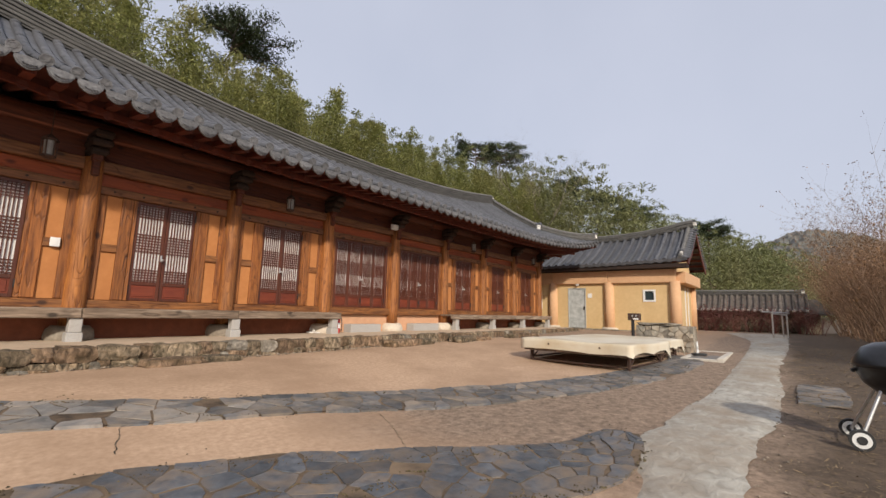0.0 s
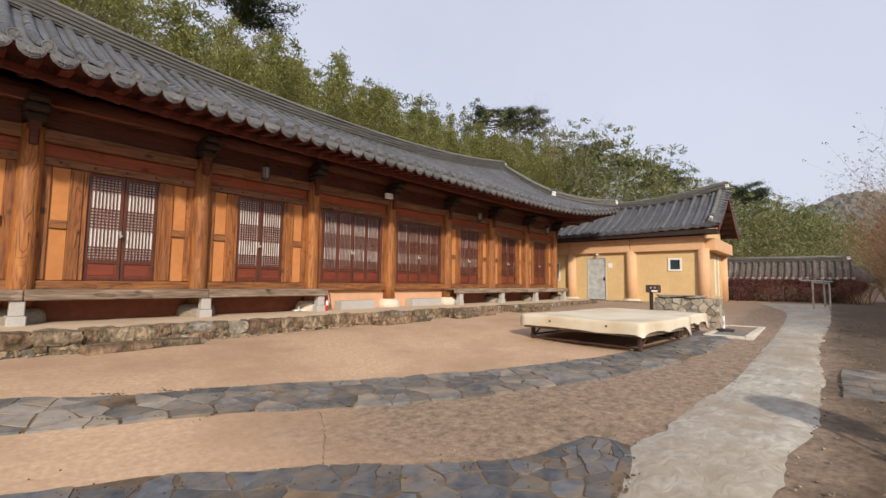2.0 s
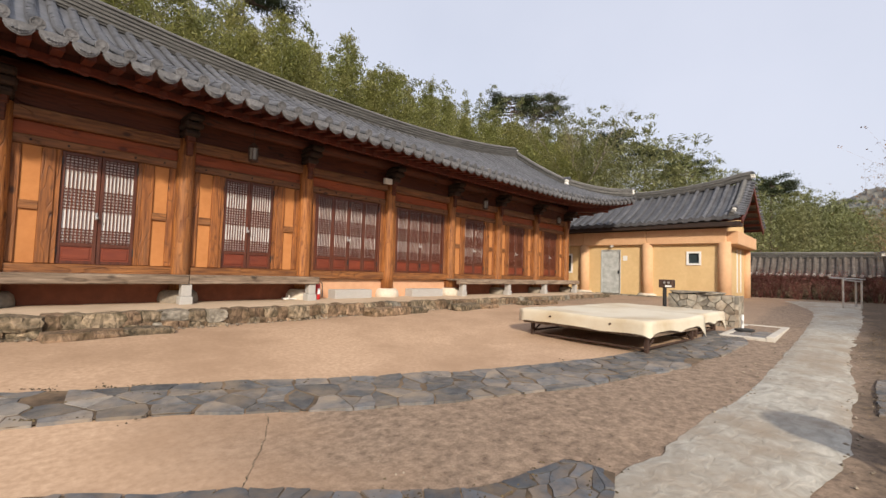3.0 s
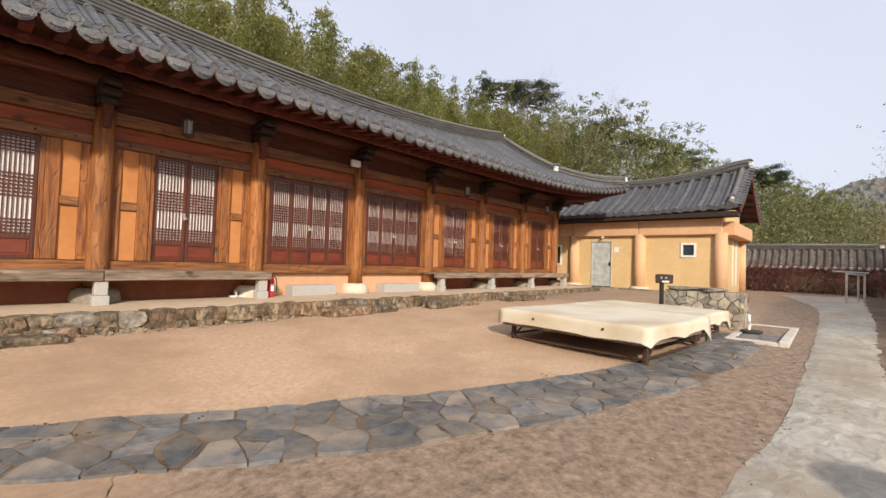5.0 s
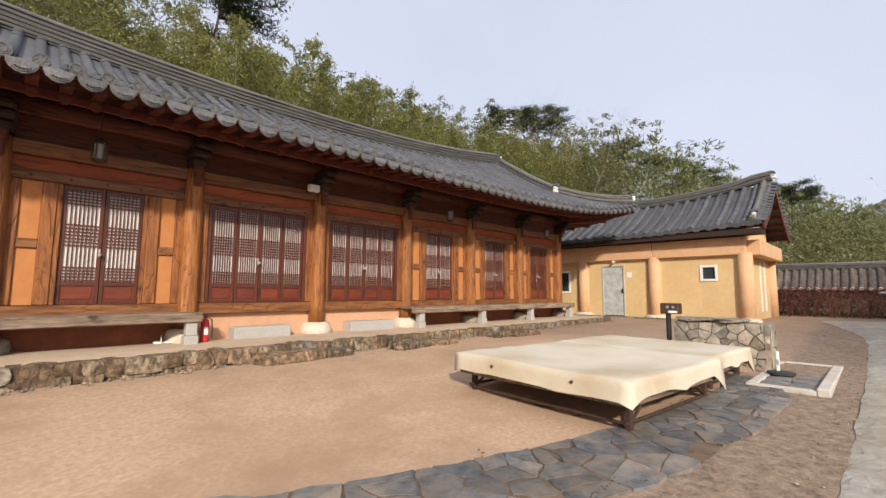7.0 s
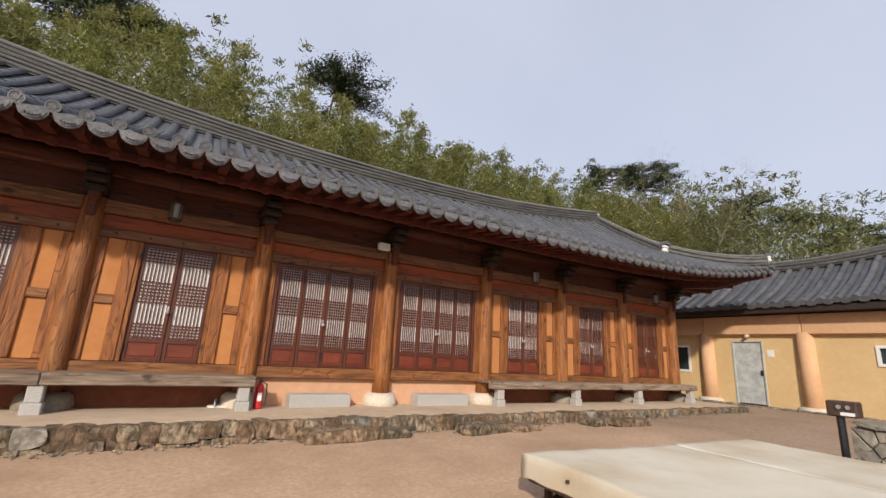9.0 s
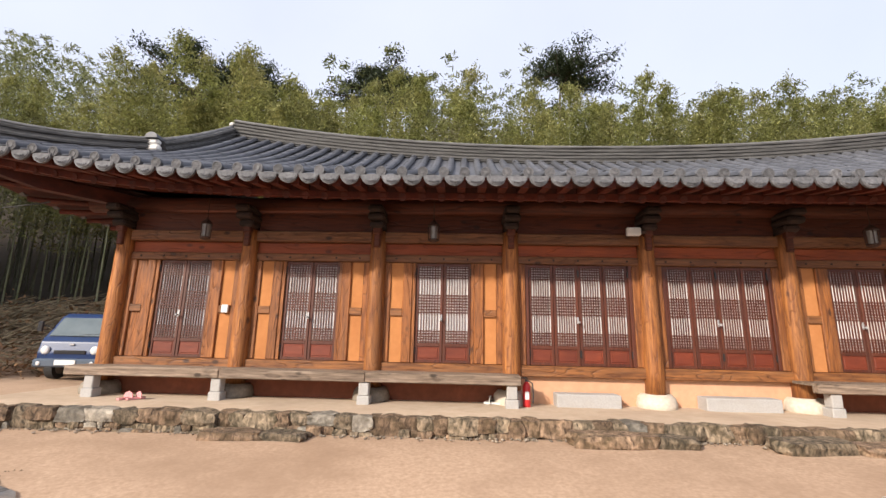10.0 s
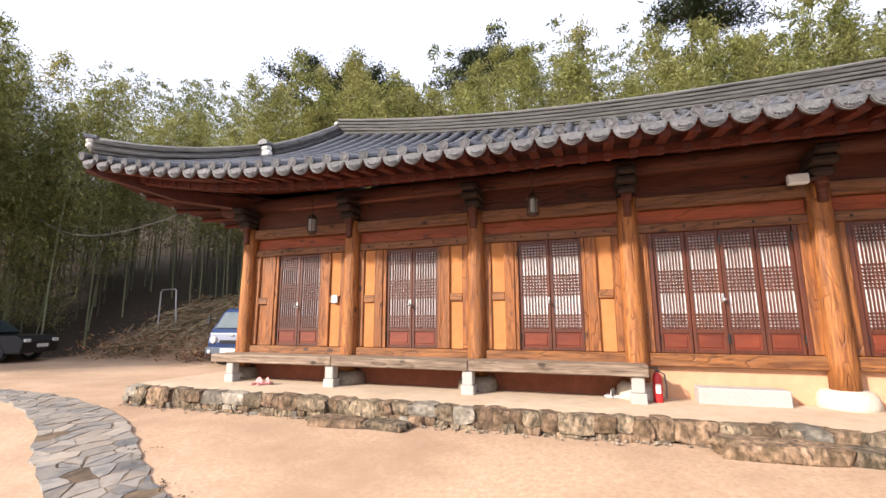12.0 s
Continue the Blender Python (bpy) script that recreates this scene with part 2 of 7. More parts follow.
M_CANVAS = surface("cream_canvas", (0.60, 0.54, 0.42), (0.69, 0.63, 0.51), (0.44, 0.33, 0.19), (3, 3, 3), 0.75, 0.9, 0.6, 0.12, detail=8.0)
M_RUST = surface("rusty_steel", (0.055, 0.035, 0.028), (0.12, 0.065, 0.045), (0.03, 0.022, 0.02), (20, 20, 20), 4.0, 0.5, 0.7, 0.3, metal=0.4)
M_BLACK = surface("black_enamel", (0.012, 0.012, 0.013), (0.022, 0.022, 0.024), None, (20, 20, 20), 1, 0, 0.28, 0.02)
M_RUBBER = surface("black_rubber", (0.02, 0.02, 0.02), (0.04, 0.04, 0.04), None, (20, 20, 20), 1, 0, 0.8, 0.1)
M_STEEL = surface("grey_steel", (0.45, 0.45, 0.45), (0.6, 0.6, 0.6), (0.3, 0.27, 0.24), (20, 20, 20), 3, 0.4, 0.4, 0.1, metal=0.7)
M_GREYDOOR = surface("grey_door_paint", (0.34, 0.36, 0.35), (0.44, 0.46, 0.45), (0.55, 0.57, 0.56), (8, 8, 8), 4.0, 0.9, 0.55, 0.1)
M_PLASTIC = surface("white_plastic", (0.72, 0.72, 0.70), (0.80, 0.80, 0.78), None, (10, 10, 10), 1, 0, 0.4, 0.02)
M_REDPAINT = surface("red_paint", (0.48, 0.02, 0.02), (0.58, 0.03, 0.03), None, (10, 10, 10), 1, 0, 0.3, 0.02)
M_TRUCK = surface("blue_car_paint", (0.004, 0.022, 0.09), (0.007, 0.032, 0.115), (0.012, 0.035, 0.09), (3, 3, 3), 1.5, 0.4, 0.4, 0.02)
M_BAMBOO = surface("bamboo_leaf", (0.145, 0.16, 0.045), (0.33, 0.335, 0.115), (0.43, 0.37, 0.165), (1.2, 1.2, 1.2), 0.35, 0.55, 0.55, 0.0, spread=0.5, island=True, through=0.45)
M_PINE = surface("pine_needle", (0.03, 0.045, 0.02), (0.07, 0.09, 0.042), None, (2, 2, 2), 0.5, 0, 0.7, 0.0, spread=0.3, island=True)
M_WOODS = surface("far_woods_leaf", (0.13, 0.15, 0.058), (0.29, 0.305, 0.135), (0.30, 0.26, 0.15), (0.5, 0.5, 0.5), 0.12, 0.4, 0.7, 0.0, spread=0.4, island=True, through=0.35)
M_CULM = surface("bamboo_culm", (0.14, 0.16, 0.07), (0.26, 0.27, 0.13), (0.3, 0.27, 0.19), (3, 3, 5), 1.5, 0.5, 0.5, 0.05, spread=0.3)
M_BARK = surface("bark", (0.07, 0.05, 0.04), (0.15, 0.11, 0.085), None, (9, 9, 3), 1, 0, 0.95, 0.6)
M_TWIG = surface("dry_twig", (0.16, 0.095, 0.058), (0.33, 0.21, 0.13), None, (6, 6, 6), 1, 0, 0.9, 0.1, spread=0.3, island=True)
M_GREYTWIG = surface("grey_twig", (0.14, 0.115, 0.09), (0.30, 0.255, 0.205), None, (6, 6, 6), 1, 0, 0.9, 0.1, spread=0.3, island=True)
M_DRYLEAF = surface("dry_leaf", (0.20, 0.10, 0.045), (0.33, 0.19, 0.09), None, (3, 3, 3), 1, 0, 0.9, 0.0, spread=0.35, island=True)
M_REDTWIG = surface("red_shrub_twig", (0.12, 0.04, 0.035), (0.2, 0.075, 0.06), None, (6, 6, 6), 1, 0, 0.9, 0.0, spread=0.35, island=True)
M_DARKGLASS = surface("dark_glass", (0.03, 0.045, 0.05), (0.04, 0.055, 0.06), None, (3, 3, 3), 1, 0, 0.08, 0.0)
M_CURB = surface("curb_concrete", (0.48, 0.44, 0.38), (0.60, 0.56, 0.49), (0.36, 0.32, 0.27), (12, 12, 12), 2, 0.6, 0.9, 0.3)


# ---- mesh helpers ----
def world_of(o):
    m = o.matrix_basis.copy()
    return world_of(o.parent) @ o.matrix_parent_inverse @ m if o.parent else m


def part(name, bm, material, parent=None, label="", smooth=False):
    """One bmesh as one mesh object, in world metres, under a thing or a part."""
    me = bpy.data.meshes.new(name)
    bm.to_mesh(me)
    bm.free()
    if smooth:
        me.polygons.foreach_set("use_smooth", [True] * len(me.polygons))
    me.materials.append(material)
    return placed(name, me, parent, label)


def placed(name, me, parent=None, label=""):
    ob = new(name, me)
    if parent:
        ob.parent = parent
        ob.matrix_parent_inverse = world_of(parent).inverted()
    if label:
        ob["label"] = label
    return ob


def thing(name, label, category, group="", kind="", at=(0, 0, 0)):
    e = new(name)
    e.empty_display_size = 0.1
    e.matrix_basis = Matrix.Translation(at)
    return tagged(e, label, category, group, kind)


def box(bm, a, b, bevel=0.0, m=None):
    x0, y0, z0 = a
    x1, y1, z1 = b
    vs = [bm.verts.new(p) for p in ((x0, y0, z0), (x1, y0, z0), (x1, y1, z0), (x0, y1, z0), (x0, y0, z1), (x1, y0, z1), (x1, y1, z1), (x0, y1, z1))]
    fs = [bm.faces.new([vs[i] for i in q]) for q in ((0, 3, 2, 1), (4, 5, 6, 7), (0, 1, 5, 4), (1, 2, 6, 5), (2, 3, 7, 6), (3, 0, 4, 7))]
    if bevel:
        es = list({e for f in fs for e in f.edges})
        out = bmesh.ops.bevel(bm, geom=es, offset=bevel, segments=1, affect="EDGES", profile=0.5)
        vs = list({v for f in out["faces"] for v in f.verts} | {v for v in vs if v.is_valid})
    if m is not None:
        bmesh.ops.transform(bm, matrix=m, verts=vs)
    return bm


def boxes(*rows, bevel=0.0):
    bm = bmesh.new()
    for a, b in rows:
        box(bm, a, b, bevel)
    return bm


def sweep(bm, pts, profile, closed=True, caps=True, up=Vector((0, 0, 1))):
    """A profile of (side, height) carried along a line of points."""
    pts = [Vector(p) for p in pts]
    rings = []
    for i, p in enumerate(pts):
        d = (pts[min(i + 1, len(pts) - 1)] - pts[max(i - 1, 0)]).normalized()
        side = d.cross(up)
        side = side.normalized() if side.length > 1e-5 else Vector((1, 0, 0))
        top = side.cross(d).normalized()
        rings.append([bm.verts.new(p + side * u + top * v) for u, v in profile])
    n = len(profile)
    for a, b in zip(rings, rings[1:]):
        for i in range(n if closed else n - 1):
            bm.faces.new((a[i], a[(i + 1) % n], b[(i + 1) % n], b[i]))
    if caps and closed:
        bm.faces.new(rings[0][::-1])
        bm.faces.new(rings[-1])
    return bm


def circle(r, n=10, flat=1.0):
    return [(r * math.cos(2 * math.pi * i / n), flat * r * math.sin(2 * math.pi * i / n)) for i in range(n)]


def tube(bm, a, b, r, n=8, r2=None):
    a, b = Vector(a), Vector(b)
    d = (b - a).normalized()
    ref = Vector((1, 0, 0)) if abs(d.z) > 0.9 else Vector((0, 0, 1))
    s = d.cross(ref).normalized()
    t = s.cross(d)
    ra, rb = [], []
    for i in range(n):
        c, q = math.cos(2 * math.pi * i / n), math.sin(2 * math.pi * i / n)
        ra.append(bm.verts.new(a + (s * c + t * q) * r))
        rb.append(bm.verts.new(b + (s * c + t * q) * (r if r2 is None else r2)))
    for i in range(n):
        bm.faces.new((ra[i], ra[(i + 1) % n], rb[(i + 1) % n], rb[i]))
    bm.faces.new(ra[::-1])
    bm.faces.new(rb)
    return bm


def lathe(bm, centre, profile, n=16, squash=1.0):
    """A turned body from (radius, height) pairs."""
    c = Vector(centre)
    rings = [[bm.verts.new(c + Vector((r * math.cos(2 * math.pi * i / n), squash * r * math.sin(2 * math.pi * i / n), z))) for i in range(n)] for r, z in profile]
    for a, b in zip(rings, rings[1:]):
        for i in range(n):
            bm.faces.new((a[i], a[(i + 1) % n], b[(i + 1) % n], b[i]))
    bm.faces.new(rings[0][::-1])
    bm.faces.new(rings[-1])
    return bm


def rough_block(rng, sx, sy, sz, cut=0.16):
    """A hewn stone of that size round its centre, with knocked-off corners."""
    bm = bmesh.new()
    bmesh.ops.create_cube(bm, size=1)
    bmesh.ops.subdivide_edges(bm, edges=bm.edges[:], cuts=1, use_grid_fill=True)
    for v in bm.verts:
        k = sum(abs(c) > 0.4 for c in v.co)
        v.co *= 1 - (0, 0, 0.05, cut)[k] * rng.uniform(0.6, 1.3)
        v.co += Vector([rng.uniform(-0.075, 0.075) for _ in range(3)])
        v.co = Vector((v.co.x * sx, v.co.y * sy, v.co.z * sz))
    return bm


def cell(seeds, k, lo, hi):
    """The cell of one seed among its neighbours, cut to a strip, as corners in order."""
    c = seeds[k]
    poly = [Vector((c.x - 0.7, lo)), Vector((c.x + 0.7, lo)), Vector((c.x + 0.7, hi)), Vector((c.x - 0.7, hi))]
    for j, d in enumerate(seeds):
        if j == k or abs(d.x - c.x) > 1.2:
            continue
        mid, nor = (c + d) / 2, d - c
        out = []
        for p, q in zip(poly, poly[1:] + poly[:1]):
            fp, fq = (p - mid).dot(nor), (q - mid).dot(nor)
            if fp <= 0:
                out.append(p)
            if fp * fq < 0:
                out.append(p.lerp(q, fp / (fp - fq)))
        poly = out
        if len(poly) < 3:
            return []
    return poly


def rubble(rng, sx, sy, sz):
    """A rugged natural stone, broken and weathered on all sides."""
    bm = bmesh.new()
    bmesh.ops.create_cube(bm, size=1)
    bmesh.ops.subdivide_edges(bm, edges=bm.edges[:], cuts=2, use_grid_fill=True)
    o = Vector([rng.uniform(0, 50) for _ in range(3)])
    for v in bm.verts:
        q = v.co.copy()
        k = sum(abs(c) > 0.4 for c in q)
        q *= 1 - (0, 0, 0.07, 0.16)[k] * rng.uniform(0.5, 1.5)
        p = Vector((v.co.x * sx, v.co.y * sy, v.co.z * sz)) + o
        q += 0.10 * noise.noise_vector(p * 5.5) + 0.07 * noise.noise_vector(p * 16)
        v.co = Vector((q.x * sx, q.y * sy, q.z * sz))
    return bm


# ---- ground ----
def smooth(a, b, x):
    t = min(max((x - a) / (b - a), 0), 1)
    return t * t * (3 - 2 * t)


def ground_z(x, y):
    low = max(-0.12, 0.027 * (min(x, 22) - 4))
    near = 0.26 + 0.009 * min(max(x, 0), 24)
    z = low + (near - low) * smooth(-5.5 - 1.6 * smooth(6, 1, x), -1.6, y)
    start = 7.5 - 2.2 * smooth(2, 9, -x) + 1.0 * math.sin(x * 0.21) - 0.36 * max(min(x, 100) - 31, 0)
    hill = max(y - start, 0)
    z += (hill if hill < 30 else 30 + (hill - 30) * 0.15) * 0.42 * (1 - 0.35 * smooth(90, 160, x)) * smooth(0, 3, hill)
    side = max(-13.0 - x + 0.6 * math.sin(y * 0.8), 0)
    z += min(side, 25) * 0.32 * smooth(0, 3, side) * smooth(-12, -3, y)
    return z

def ground_material():
    """Tan trodden earth, with browner weathered ground beyond the paved bands."""
    m = surface("yard_earth", (0.395, 0.257, 0.16), (0.56, 0.387, 0.26), (0.33, 0.21, 0.128), (22, 22, 22), 0.6, 0.85, 0.95, 0.15, detail=14.0)
    nt = m.node_tree
    n, link = nt.nodes, nt.links.new
    bsdf = n["Principled BSDF"]
    tan = bsdf.inputs["Base Color"].links[0].from_socket
    co = n.new("ShaderNodeTexCoord")
    sep = n.new("ShaderNodeSeparateXYZ")
    link(co.outputs["Object"], sep.inputs[0])

    def calc(op, a, b):
        k = n.new("ShaderNodeMath")
        k.operation = op
        for s, v in zip(k.inputs, (a, b)):
            if isinstance(v, (int, float)):
                s.default_value = v
            else:
                link(v, s)
        return k.outputs[0]

    wob = n.new("ShaderNodeTexNoise")
    wob.inputs["Scale"].default_value, wob.inputs["Detail"].default_value = 0.9, 6
    link(co.outputs["Object"], wob.inputs["Vector"])
    grit = n.new("ShaderNodeTexNoise")
    grit.inputs["Scale"].default_value, grit.inputs["Detail"].default_value = 11, 14
    grit.inputs["Roughness"].default_value = 0.8
    link(co.outputs["Object"], grit.inputs["Vector"])

    def blend(fac, a, col1, col2):
        ramp = n.new("ShaderNodeValToRGB")
        ramp.color_ramp.elements[0].position, ramp.color_ramp.elements[1].position = 0.36, 0.68
        ramp.color_ramp.elements[0].color, ramp.color_ramp.elements[1].color = (*col1, 1), (*col2, 1)
        link(grit.outputs["Fac"], ramp.inputs[0])
        mix = n.new("ShaderNodeMix")
        mix.data_type = "RGBA"
        link(fac, mix.inputs[0])
        cols = [s for s in mix.inputs if s.type == "RGBA"]
        link(a, cols[0])
        link(ramp.outputs[0], cols[1])
        return [s for s in mix.outputs if s.type == "RGBA"][0]

    def edge(value, lo, hi):
        r = n.new("ShaderNodeMapRange")
        r.inputs["From Min"].default_value, r.inputs["From Max"].default_value = lo, hi
        link(value, r.inputs["Value"])
        return r.outputs[0]

    w = calc("MULTIPLY", calc("SUBTRACT", wob.outputs["Fac"], 0.5), 3.0)
    # weathered brown concrete towards the path and the washing place
    south = calc("SUBTRACT", calc("MULTIPLY", sep.outputs["Y"], -1.0), calc("MULTIPLY", calc("MINIMUM", sep.outputs["X"], 8.2), 0.45))
    past_band = edge(calc("ADD", south, calc("MULTIPLY", w, 0.25)), 2.75, 3.3)
    past_crack = edge(calc("ADD", sep.outputs["X"], calc("MULTIPLY", w, 0.7)), 3.0, 4.6)
    far_end = calc("MULTIPLY", edge(calc("ADD", sep.outputs["X"], w), 12.5, 15.5), 0.6)
    brown = calc("MAXIMUM", calc("MULTIPLY", past_band, past_crack), far_end)
    a = blend(calc("MULTIPLY", brown, 0.92), tan, (0.075, 0.05, 0.034), (0.40, 0.29, 0.205))
    # dark soil and dry grass on the garden side
    soil = calc("ADD", calc("MULTIPLY", sep.outputs["Y"], -1.0), calc("MULTIPLY", w, 0.5))
    a = blend(edge(soil, 8.45, 9.0), a, (0.042, 0.029, 0.018), (0.145, 0.097, 0.06))
    # leaf litter on the slope behind
    hill = calc("ADD", sep.outputs["Y"], w)
    a = blend(edge(hill, 6.5, 8.0), a, (0.025, 0.018, 0.012), (0.075, 0.052, 0.032))
    west = calc("ADD", calc("MULTIPLY", sep.outputs["X"], -1.0), calc("MULTIPLY", w, 0.6))
    a = blend(edge(west, 13.0, 14.2), a, (0.025, 0.018, 0.012), (0.075, 0.052, 0.032))
    link(a, bsdf.inputs["Base Color"])
    return m


def build_ground():
    def steps(lo, hi, fine_lo, fine_hi, d):
        v, far = [], 1.0
        x = fine_lo
        while x > lo:
            v.append(x)
            x -= far
            far *= 1.35
        v.append(lo)
        v = v[::-1]
        x = fine_lo + d
        while x < fine_hi:
            v.append(x)
            x += d
        far = 1.0
        while x < hi:
            v.append(x)
            x += far
            far *= 1.35
        v.append(hi)
        return v

    xs, ys = steps(-1500, 1500, -14, 32, 0.5), steps(-1500, 1500, -12, 24, 0.4)
    verts, faces = [], []
    for y in ys:
        for x in xs:
            far = max(0.0, math.hypot(x - 10, y) - 60)
            z = ground_z(x, y) if far < 300 else ground_z(x, min(y, 60))
            z += 0.012 * noise.noise((x * 0.7, y * 0.7, 0))
            verts.append((x, y, z))
    w = len(xs)
    for j in range(len(ys) - 1):
        for i in range(w - 1):
            faces.append((j * w + i, j * w + i + 1, (j + 1) * w + i + 1, (j + 1) * w + i))
    me = bpy.data.meshes.new("ground")
    me.from_pydata(verts, [], faces)
    me.polygons.foreach_set("use_smooth", [True] * len(me.polygons))
    me.materials.append(ground_material())
    tagged(new("ground", me), "tan trodden earth courtyard rising to a wooded slope", "ground", kind="structure")


build_ground()

# ---- the long hall: plan ----
BAY, C0 = 2.35, 0.12
CX = [C0 + BAY * i for i in range(9)]
FLOOR, MARU, EDGE_Y = 0.58, 1.07, -1.42
DOOR_Z0, DOOR_Z1 = 1.2, 2.92
MID, HALF = C0 + 4 * BAY, 11.47
RIDGE_Y, RIDGE_X0, RIDGE_X1 = 2.3, 0.55, 18.49
BACK_Y = 4.6


def eave_u(x):
    return min(abs(x - MID) / HALF, 1.0)


def eave_y(x):
    return -1.65 - 0.45 * eave_u(x) ** 4.5


def eave_z(x):
    return 3.90 + 0.62 * eave_u(x) ** 4.5


def ridge_z(x):
    return 6.17 + 0.70 * min(abs(x - MID) / 8.97, 1.05) ** 2.2


def roof_z(x, y):
    """The bed of the front slope."""
    s = (y - eave_y(x)) / (RIDGE_Y - eave_y(x))
    top = ridge_z(min(max(x, RIDGE_X0), RIDGE_X1)) - 0.42
    return eave_z(x) + s * (top - eave_z(x)) - 0.16 * math.sin(math.pi * min(max(s, 0), 1))


def hip_y(x):
    """How far up the slope a row of tiles goes: the ridge, or the hip near the ends."""
    d = min(x - (MID - HALF), MID + HALF - x)
    run = RIDGE_X0 - (MID - HALF)
    return RIDGE_Y if d >= run else -2.1 + (d / run) * 2.04


hall = thing("hall_house", "long pine-timbered house with orange plaster and curved grey tiled roof", "house", at=(MID, 2.3, FLOOR))


def build_platform():
    """The low stone terrace that carries the hall."""
    base = thing("terrace", "low stone-edged terrace of pale rammed earth", "terrace", kind="structure", at=(MID, 0, 0))
    x0, x1 = -1.05, 20.0
    bm = bmesh.new()
    nx, ny = 84, 6
    grid = [[bm.verts.new((x0 + (x1 - x0) * i / nx, EDGE_Y + 0.12 + (6.2 - EDGE_Y) * (j / ny) ** 2, FLOOR - 0.03 * (j == 0) + 0.008 * noise.noise((i * 0.7, j, 3)))) for i in range(nx + 1)] for j in range(ny + 1)]
    for j in range(ny):
        for i in range(nx):
            bm.faces.new((grid[j][i], grid[j][i + 1], grid[j + 1][i + 1], grid[j + 1][i]))
    part("top", bm, M_PLATFORM, base, "pale rammed earth top", smooth=True)
    bm = boxes(((x0 + 0.1, EDGE_Y + 0.1, 0.0), (x1 - 0.1, EDGE_Y + 0.4, FLOOR - 0.05)), ((x0 + 0.1, EDGE_Y + 0.4, 0.0), (x0 + 0.4, 6.2, FLOOR - 0.05)), ((x1 - 0.4, EDGE_Y + 0.4, 0.0), (x1 - 0.1, 6.2, FLOOR - 0.05)))
    part("core", bm, M_MORTAR, base)
    return base, x0, x1


terrace, TX0, TX1 = build_platform()


def column(i):
    x = CX[i]
    bm = bmesh.new()
    prof, n = [], 9
    rng = random.Random(40 + i)
    foot = MARU - 0.28
    for k in range(n):
        z = foot + (3.47 - foot) * k / (n - 1)
        prof.append((0.158 - 0.022 * k / (n - 1) + rng.uniform(-0.003, 0.003), z))
    lathe(bm, (x, -0.02, 0), prof, 20)
    c = part("column", bm, M_COLUMN, hall, "round pine column with swirling grain", smooth=True)
    bm = bmesh.new()
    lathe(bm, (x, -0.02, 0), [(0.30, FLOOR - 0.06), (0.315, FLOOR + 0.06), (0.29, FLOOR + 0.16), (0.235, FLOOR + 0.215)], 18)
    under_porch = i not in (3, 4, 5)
    part("base_stone", bm, M_BASESHADED if under_porch else M_BASE, c, "dusty round base stone darkened for the porch shade" if under_porch else "pale round base stone", smooth=True)
    # blackened bracket block stepped out to the front, with a tongue let into the column
    bm = bmesh.new()
    for w, yo, z0, z1 in ((0.13, -0.30, 3.50, 3.62), (0.15, -0.42, 3.62, 3.74), (0.13, -0.50, 3.74, 3.86)):
        box(bm, (x - w, yo, z0), (x + w, 0.12, z1), 0.035)
    part("bracket", bm, M_BRACKET, c, "blackened carved bracket")
    bm = bmesh.new()
    box(bm, (x - 0.055, -0.205, 3.16), (x + 0.055, -0.02, 3.52), 0.018)
    box(bm, (x - 0.075, -0.235, 3.40), (x + 0.075, -0.02, 3.52), 0.02)
    part("bracket_tongue", bm, M_BEAM, c, "red-brown bracket tongue")


for i in range(9):
    column(i)


def wall_strip(name, x0, x1, z0, z1, y0, y1, material, label="", bevel=0.012):
    return part(name, boxes(((x0, y0, z0), (x1, y1, z1)), bevel=bevel), material, hall, label)


